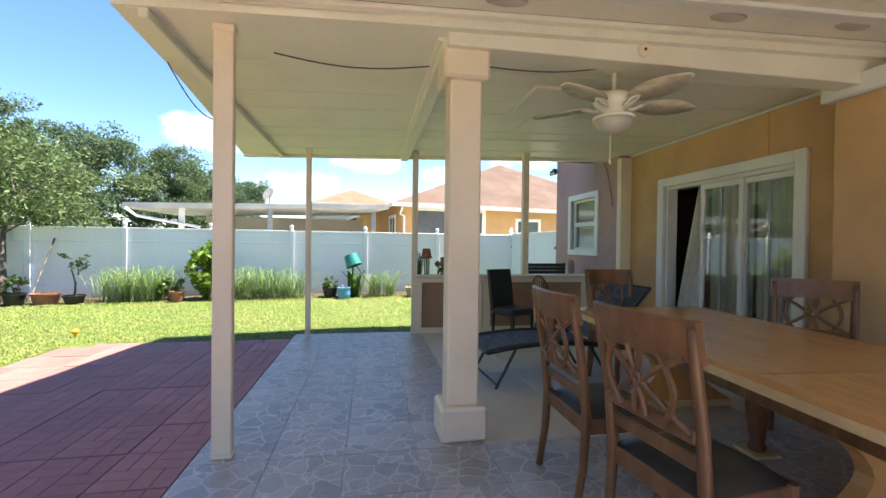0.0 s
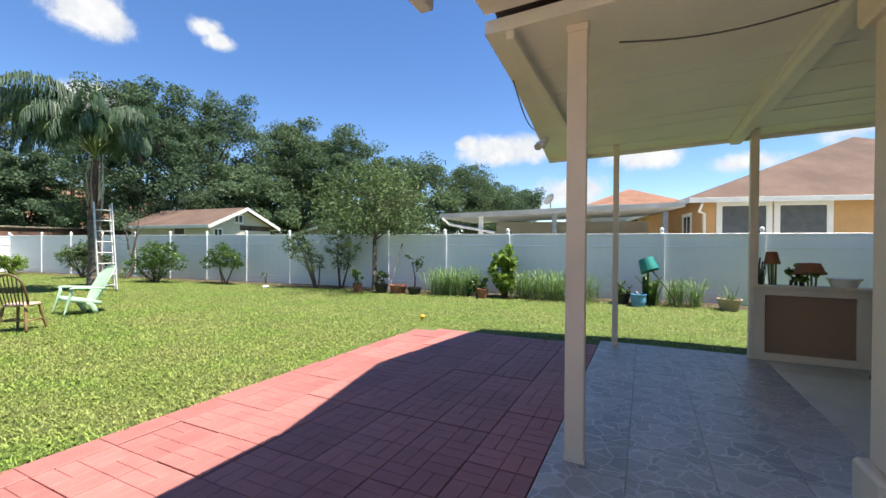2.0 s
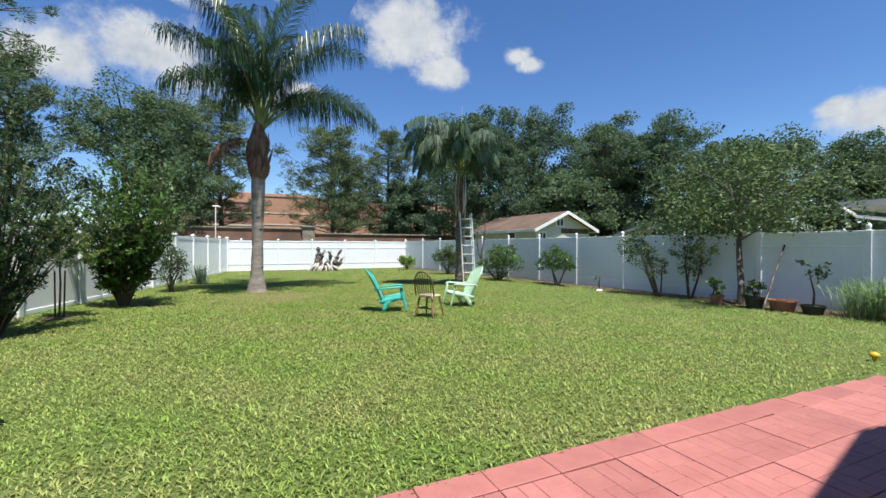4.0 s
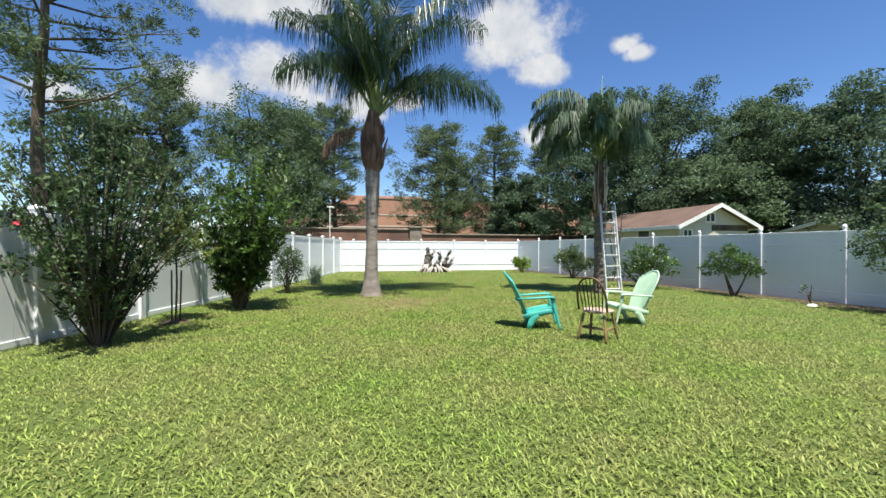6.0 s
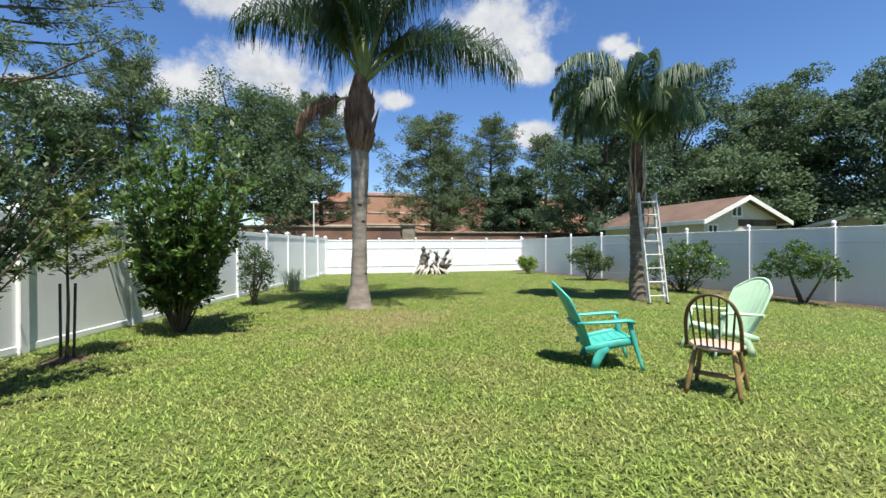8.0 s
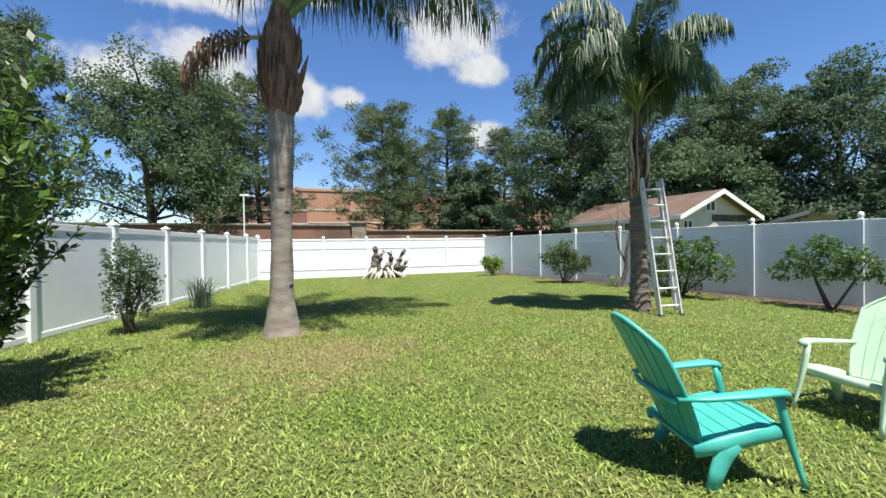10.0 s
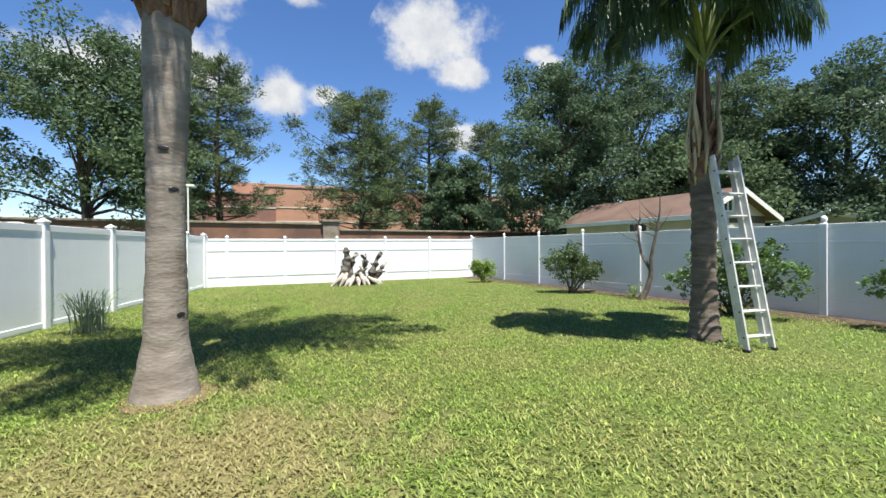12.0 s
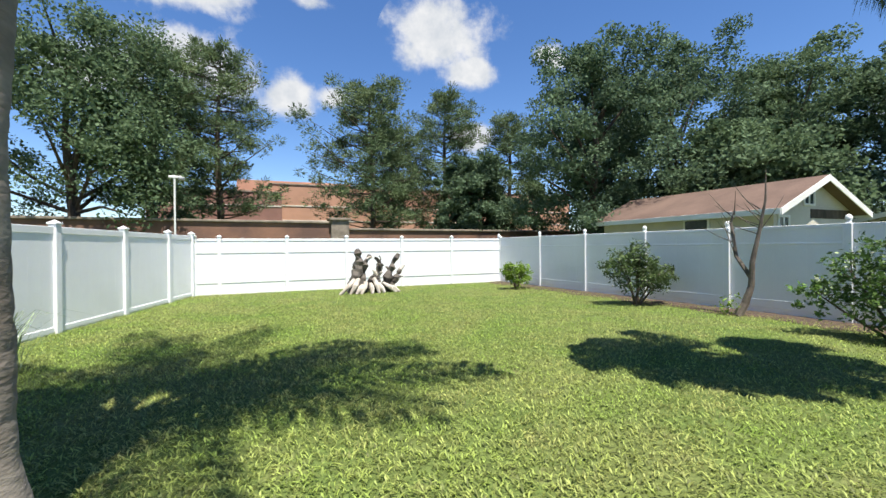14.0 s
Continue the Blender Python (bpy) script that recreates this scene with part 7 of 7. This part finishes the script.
# ---- beyond the fences ----
def gable_house(name, label, m, w, d, eave, ridge, wall_mat, roof_mat, over=0.4, hip=0.0):
    """Walls and a pitched roof; the ridge runs along y, the gable faces -y."""
    h = thing(name, label, "house", m)
    s = Shape().box(-w / 2, w / 2, 0, d, -0.1, eave, 0.01)
    if not hip:
        s.add([(-w / 2, 0.0, eave), (w / 2, 0.0, eave), (0, 0.0, ridge - 0.12), (-w / 2, d, eave), (w / 2, d, eave), (0, d, ridge - 0.12)], [[0, 1, 2], [5, 4, 3], [0, 2, 5, 3], [1, 4, 5, 2]])
    part("wall", s, wall_mat, h)
    k = (ridge - eave) / (w / 2)
    lo, ww = eave - k * over, w / 2 + over
    r = Shape()
    a, b = -over, d + over
    for sx in (-1, 1):
        top = [(0, a + hip, ridge), (0, b - hip, ridge), (sx * ww, b, lo), (sx * ww, a, lo)]
        r.add(top + [(x, y, z - 0.10) for x, y, z in top], [[0, 1, 2, 3], [7, 6, 5, 4], [0, 3, 7, 4], [2, 1, 5, 6], [3, 2, 6, 7]])
    if hip:
        for y, q in ((a, a + hip), (b, b - hip)):
            r.add([(-ww, y, lo), (ww, y, lo), (0, q, ridge), (-ww, y, lo - 0.1), (ww, y, lo - 0.1)], [[0, 1, 2], [0, 3, 4, 1]])
    part("roof", r, roof_mat, h)
    f = Shape()
    for sx in (-1, 1):
        f.box(sx * ww - 0.02, sx * ww + 0.02, a, b, lo - 0.17, lo + 0.01, 0.004)
        if not hip:
            for y in (a, ):
                n = Vector((sx * ww, y, lo))
                t = Vector((0, y, ridge))
                f.add([tuple(n), tuple(t), tuple(t - Vector((0, 0, 0.2))), tuple(n - Vector((0, 0, 0.2)))] + [(p[0], p[1] - 0.03, p[2]) for p in (n, t, t - Vector((0, 0, 0.2)), n - Vector((0, 0, 0.2)))],
                      [[0, 1, 2, 3], [7, 6, 5, 4], [0, 4, 5, 1], [3, 2, 6, 7], [0, 3, 7, 4]])
    if hip:
        f.box(-ww, ww, a - 0.02, a + 0.02, lo - 0.17, lo + 0.01, 0.004)
    part("fascia", f, WHITE, h)
    return h


def plain_window(parent, x0, x1, z0, z1, y, mat=SCREEN, trim=0.12, bars=1, m=None):
    w = part("window", Shape().box(x0 - trim, x1 + trim, y - 0.05, y - 0.001, z0 - trim, z0, 0.01).box(x0 - trim, x1 + trim, y - 0.05, y - 0.001, z1, z1 + trim, 0.01).box(x0 - trim, x0, y - 0.05, y - 0.001, z0, z1, 0.01).box(x1, x1 + trim, y - 0.05, y - 0.001, z0, z1, 0.01), WHITE, parent, m=m)
    part("pane", Shape().box(x0, x1, y - 0.02, y - 0.005, z0, z1, 0.002), mat, w)
    for k in range(bars):
        x = x0 + (x1 - x0) * (k + 1) / (bars + 1)
        part("mullion", Shape().box(x - 0.035, x + 0.035, y - 0.04, y - 0.02, z0, z1, 0.005), WHITE, w)


def build_neighbours():
    shed = gable_house("garden_shed", "beige shed with a brown shingle gable roof", pose(16.92, 16.89, 0, 0, 0, -3), 4.3, 7.0, 2.66, 3.62, SIDING, SHINGLE, 0.42)
    plain_window(shed, -0.55, -0.05, 2.72, 3.12, -0.0, SCREEN, 0.07, 1)
    plain_window(shed, -1.9, -1.45, 1.7, 2.25, -0.0, SCREEN, 0.08, 1)
    # dark board on the closed wall, in place of the shaded porch opening
    part("porch_shade", Shape().box(-0.2, 2.1, -0.02, 0.0 - 0.005, 2.25, 2.55, 0.004), BARK, shed, "dark board standing for the shade of an open porch under the gable")
    win = part("side_window", Shape().box(-2.19, -2.152, 2.0, 3.0, 1.9, 2.35, 0.01), WHITE, shed)
    part("pane", Shape().box(-2.2, -2.192, 2.08, 2.92, 1.97, 2.29, 0.002), SCREEN, win)
    # orange stucco house behind the fence
    h = gable_house("neighbour_house", "orange stucco house with a brown hipped shingle roof", pose(16.9, -14.6, 0, 0, 0, -84), 15.4, 12.0, 3.5, 6.5, ORANGE_STUCCO, SHINGLE, 0.6, 5.5)
    plain_window(h, -7.0, -5.55, 1.2, 3.0, 0.0, GREY_CURTAIN, 0.2, 0)
    plain_window(h, -5.1, -3.65, 1.2, 3.0, 0.0, GREY_CURTAIN, 0.2, 0)
    plain_window(h, -1.6, -0.4, 2.1, 2.65, 0.0, SCREEN, 0.16, 0)
    side = pose(-7.7, 0, 0, 0, 0, -90)
    plain_window(h, -2.1, -1.2, 1.3, 2.7, 0.0, SCREEN, 0.15, 1, side)
    pipe = Shape().tube([(-7.85, -0.55, 3.05), (-7.85, -0.2, 2.8), (-7.62, -0.06, 2.72), (-7.62, -0.06, 0.0)], 0.05, 8)
    part("downpipe", pipe, WHITE, h)
    # unseen slab, added so the carport gets neutral bounce instead of lawn green
    tagged(part("driveway", Shape().box(10.4, 24, -16, 5, -0.06, -0.012, 0.01), CONCRETE), "unseen pale concrete slab added to bounce neutral light under the carport", "driveway", kind="structure")
    cp = thing("carport_roof", "flat white carport roof on posts behind the fence", "carport", pose(14.0, -0.9, 0, 0, 0, 4))
    part("roof_slab", Shape().add([(0, -5.2, 2.86), (7.0, -5.2, 3.02), (7.0, 3.9, 2.72), (0, 3.9, 2.55), (0, -5.2, 3.04), (7.0, -5.2, 3.2), (7.0, 3.9, 2.9), (0, 3.9, 2.73)], [[3, 2, 1, 0], [4, 5, 6, 7], [0, 1, 5, 4], [1, 2, 6, 5], [2, 3, 7, 6], [3, 0, 4, 7]]), CARPORT, cp)
    for y in (2.2, -0.7, -4.6):
        part("post", Shape().box(0.15, 0.3, y - 0.09, y + 0.09, -0.05, 2.64 if y > 0 else 2.72, 0.01), WHITE if y > 0 else STEEL, cp)
    part("gutter_arm", Shape().tube([(0.0, 3.8, 2.55), (0.05, 3.5, 2.3), (0.1, 1.6, 1.95)], 0.05, 8), WHITE, cp)
    part("back_wall", Shape().box(6.8, 7.0, -5.2, 2.6, -0.1, 2.75, 0.01), SIDING, cp)
    far = gable_house("far_house", "distant house with a terracotta hipped roof", pose(34, -6.2, 0, 0, 0, -84), 7.0, 8.0, 5.0, 6.5, SIDING, SHINGLE_RED, 0.5, 4.0)
    dish = thing("satellite_dish", "grey satellite dish on the far roof", "dish", pose(19.6, -0.9, 3.20, 0, 0, 0))
    part("mast", Shape().tube([(0, 0, -0.3), (0, 0, 0.55)], 0.03, 8), STEEL, dish)
    part("reflector", Shape().lathe([(0.01, 0), (0.22, 0.04), (0.33, 0.11), (0.32, 0.12), (0.2, 0.06), (0.01, 0.02)], 18, pose(0, 0, 0.6, 55, 0, 150)), STEEL, dish)
    gable_house("neighbour_garage", "low outbuilding with a dark shingle roof", pose(24.6, 16.6, 0, 0, 0, -90), 6.0, 8.0, 2.2, 2.95, SIDING, SHINGLE, 0.4)
    # brown wall and the brick school behind the back fence
    w = thing("boundary_wall", "stained brown masonry wall with capstones and a pier", "wall", pose(0, 0, 0), kind="structure")
    part("wall_panel", Shape().box(-24, 4.5, 33.6, 33.9, -0.1, 2.78, 0.02), WALL_BROWN, w)
    part("wall_panel", Shape().box(5.5, 30, 33.6, 33.9, -0.1, 2.42, 0.02), WALL_BROWN, w)
    part("coping", Shape().box(-24, 4.5, 33.5, 34.0, 2.78, 2.9, 0.02).box(5.5, 30, 33.5, 34.0, 2.42, 2.54, 0.02), CAPSTONE, w)
    part("pier", Shape().box(4.5, 5.5, 33.4, 34.1, -0.1, 2.95, 0.03), CAPSTONE, w)
    part("pier_cap", Shape().box(4.4, 5.6, 33.3, 34.2, 2.95, 3.1, 0.03), CAPSTONE, w)
    b = thing("brick_building", "long orange and dark brick building with pale bands", "building", pose(0, 49, 0, 0, 0, -4))
    part("wall", Shape().box(2.2, 34, 0, 12, -0.1, 7.0, 0.02), SCHOOL_BRICK, b)
    part("dark_wing", Shape().box(-6.5, 3.2, -1.2, 9, -0.1, 6.1, 0.02), SCHOOL_DARK, b)
    part("upper_block", Shape().box(-0.5, 9.5, 2.0, 11, 6.05, 7.6, 0.02), SCHOOL_BRICK, b)
    for z in (3.6, 4.9):
        part("band", Shape().box(-6.52, 3.22, -1.24, -1.19, z, z + 0.14, 0.01), SIDING, b)
        part("band", Shape().box(3.25, 34.0, -0.04, 0.0, z + 0.2, z + 0.32, 0.01), SIDING, b)
    part("parapet", Shape().box(2.2, 34, -0.06, 0.1, 7.0, 7.12, 0.01), CAPSTONE, b)
    part("parapet", Shape().box(-6.55, 3.25, -1.26, -1.0, 6.1, 6.22, 0.01), CAPSTONE, b)
    lamp = thing("lamp_post", "thin white lamp post beyond the fence corner", "lamp", pose(-1.9, 23.6 + 2.0, -0.03))
    part("pole", Shape().tube([(0, 0, 0), (0, 0, 3.75)], 0.03, 8), WHITE, lamp)
    part("lamp_arm", Shape().box(-0.16, 0.2, -0.04, 0.04, 3.72, 3.80, 0.01), WHITE, lamp)
    part("lamp_head", Shape().box(0.1, 0.28, -0.06, 0.06, 3.66, 3.76, 0.02), STEEL, lamp)
    vent = thing("white_vent", "white boxy vent standing behind the fence", "vent", pose(-5.6, 22.6, 0))
    part("body", Shape().box(-0.14, 0.14, -0.14, 0.14, 0, 2.12, 0.02), PVC, vent)


def build_trees():
    lab = "large dark live oak with a dense uneven crown"
    oaks = [(-7.2, 35.5, 3.2, 13.2, 6.0), (17.6, 27.2, 2.6, 13.6, 5.2), (22.5, 25.5, 2.8, 13.8, 5.4), (27.5, 22.5, 2.6, 13.2, 5.4), (29.0, 17.5, 2.4, 12.4, 5.0), (33.5, 13.0, 2.2, 10.6, 5.0), (37.5, 9.2, 2.0, 9.9, 4.8), (44.0, 7.5, 2.0, 9.2, 4.6),
            (24.5, 31.5, 2.6, 12.8, 5.6), (33.0, 26.0, 2.6, 12.6, 5.6), (15.0, 36.0, 2.4, 8.4, 3.4), (-16.5, 33.0, 2.6, 11.5, 5.2), (21.5, 21.5, 1.6, 8.0, 4.0), (27.0, 12.8, 1.4, 7.2, 3.8), (51.0, 6.0, 1.5, 9.0, 4.5)]
    for i, (x, y, th, h, r) in enumerate(oaks):
        tree("oak_tree", lab, x, y, th, h - 0.5 - (0.4 if 2 < i < 8 else 0), r, 100 + i, OAK_LEAF if i % 3 else OAK_LEAF_2, 230, 190 if i < 8 else 120, 0.19 if i < 8 else 0.24, 1.1, "background oaks", low=0.35 if i else -0.15, lobes=17)
    pines = [(8.0, 37.5, 2.4, 12.2, 4.8, 70), (14.6, 39.5, 3.2, 13.2, 3.8, 62), (-1.2, 39.5, 3.2, 13.8, 4.0, 66), (-4.2, 37.0, 3.0, 12.0, 3.6, 60), (-13.0, 34.0, 3.6, 13.2, 3.4, 56), (19.2, 37.5, 2.6, 11.4, 3.2, 50), (10.3, 40.0, 2.6, 10.2, 3.0, 50)]
    for i, (x, y, th, h, r, n) in enumerate(pines):
        pine("tall pine with a bare lower trunk and tufted needles", x, y, th, h, r, 200 + i, n)
    pine("very tall airy pine with long level branches", -14.5, 23.5, 7.0, 18.5, 6.2, 215, 40, 7, 100, 0.0)
    rng = np.random.default_rng(77)
    for i in range(3):
        tree("understory_tree", "low leafy tree behind the boundary wall", 15.5 + 2.3 * i, 35.5 + 1.2 * (i % 2), 1.0, 4.6 + 0.8 * (i % 3), 2.2, 300 + i, OAK_LEAF_2, 45, 110, 0.26, 1.0, "understory trees", low=0.6)
    for i, (x, y, h, r) in enumerate(((60, -25, 9, 6), (58, -40, 9, 6), (-30, 10, 10, 6), (-32, 28, 11, 6), (-28, -8, 9, 5))):
        tree("oak_tree", lab, x, y, 2.0, h, r, 400 + i, OAK_LEAF, 90, 120, 0.45, 1.0, "background oaks", low=0.4)


build_ground()
build_fences()
build_house()
build_patio_roof()
build_fan()
build_table()
windsor("weathered brown hoop-backed wooden chair on the lawn", OLD_WOOD, SEAT_WOOD, pose(1.525, 5.67, -0.02, 0, 0, -60) @ Matrix.Diagonal((1.06, 1.06, 0.99, 1)), HOOP_WOOD)
adirondack("teal plastic adirondack chair on the lawn", TEAL, pose(1.20, 6.79, -0.02, 0, 0, -114))
adirondack("mint green plastic adirondack chair on the lawn", MINT, pose(2.88, 6.74, -0.02, 0, 0, 80))
build_lounge()
build_black_chair()
build_ladder()
build_palms()
build_yard_plants()
build_stump()
build_neighbours()
build_trees()
build_paving()
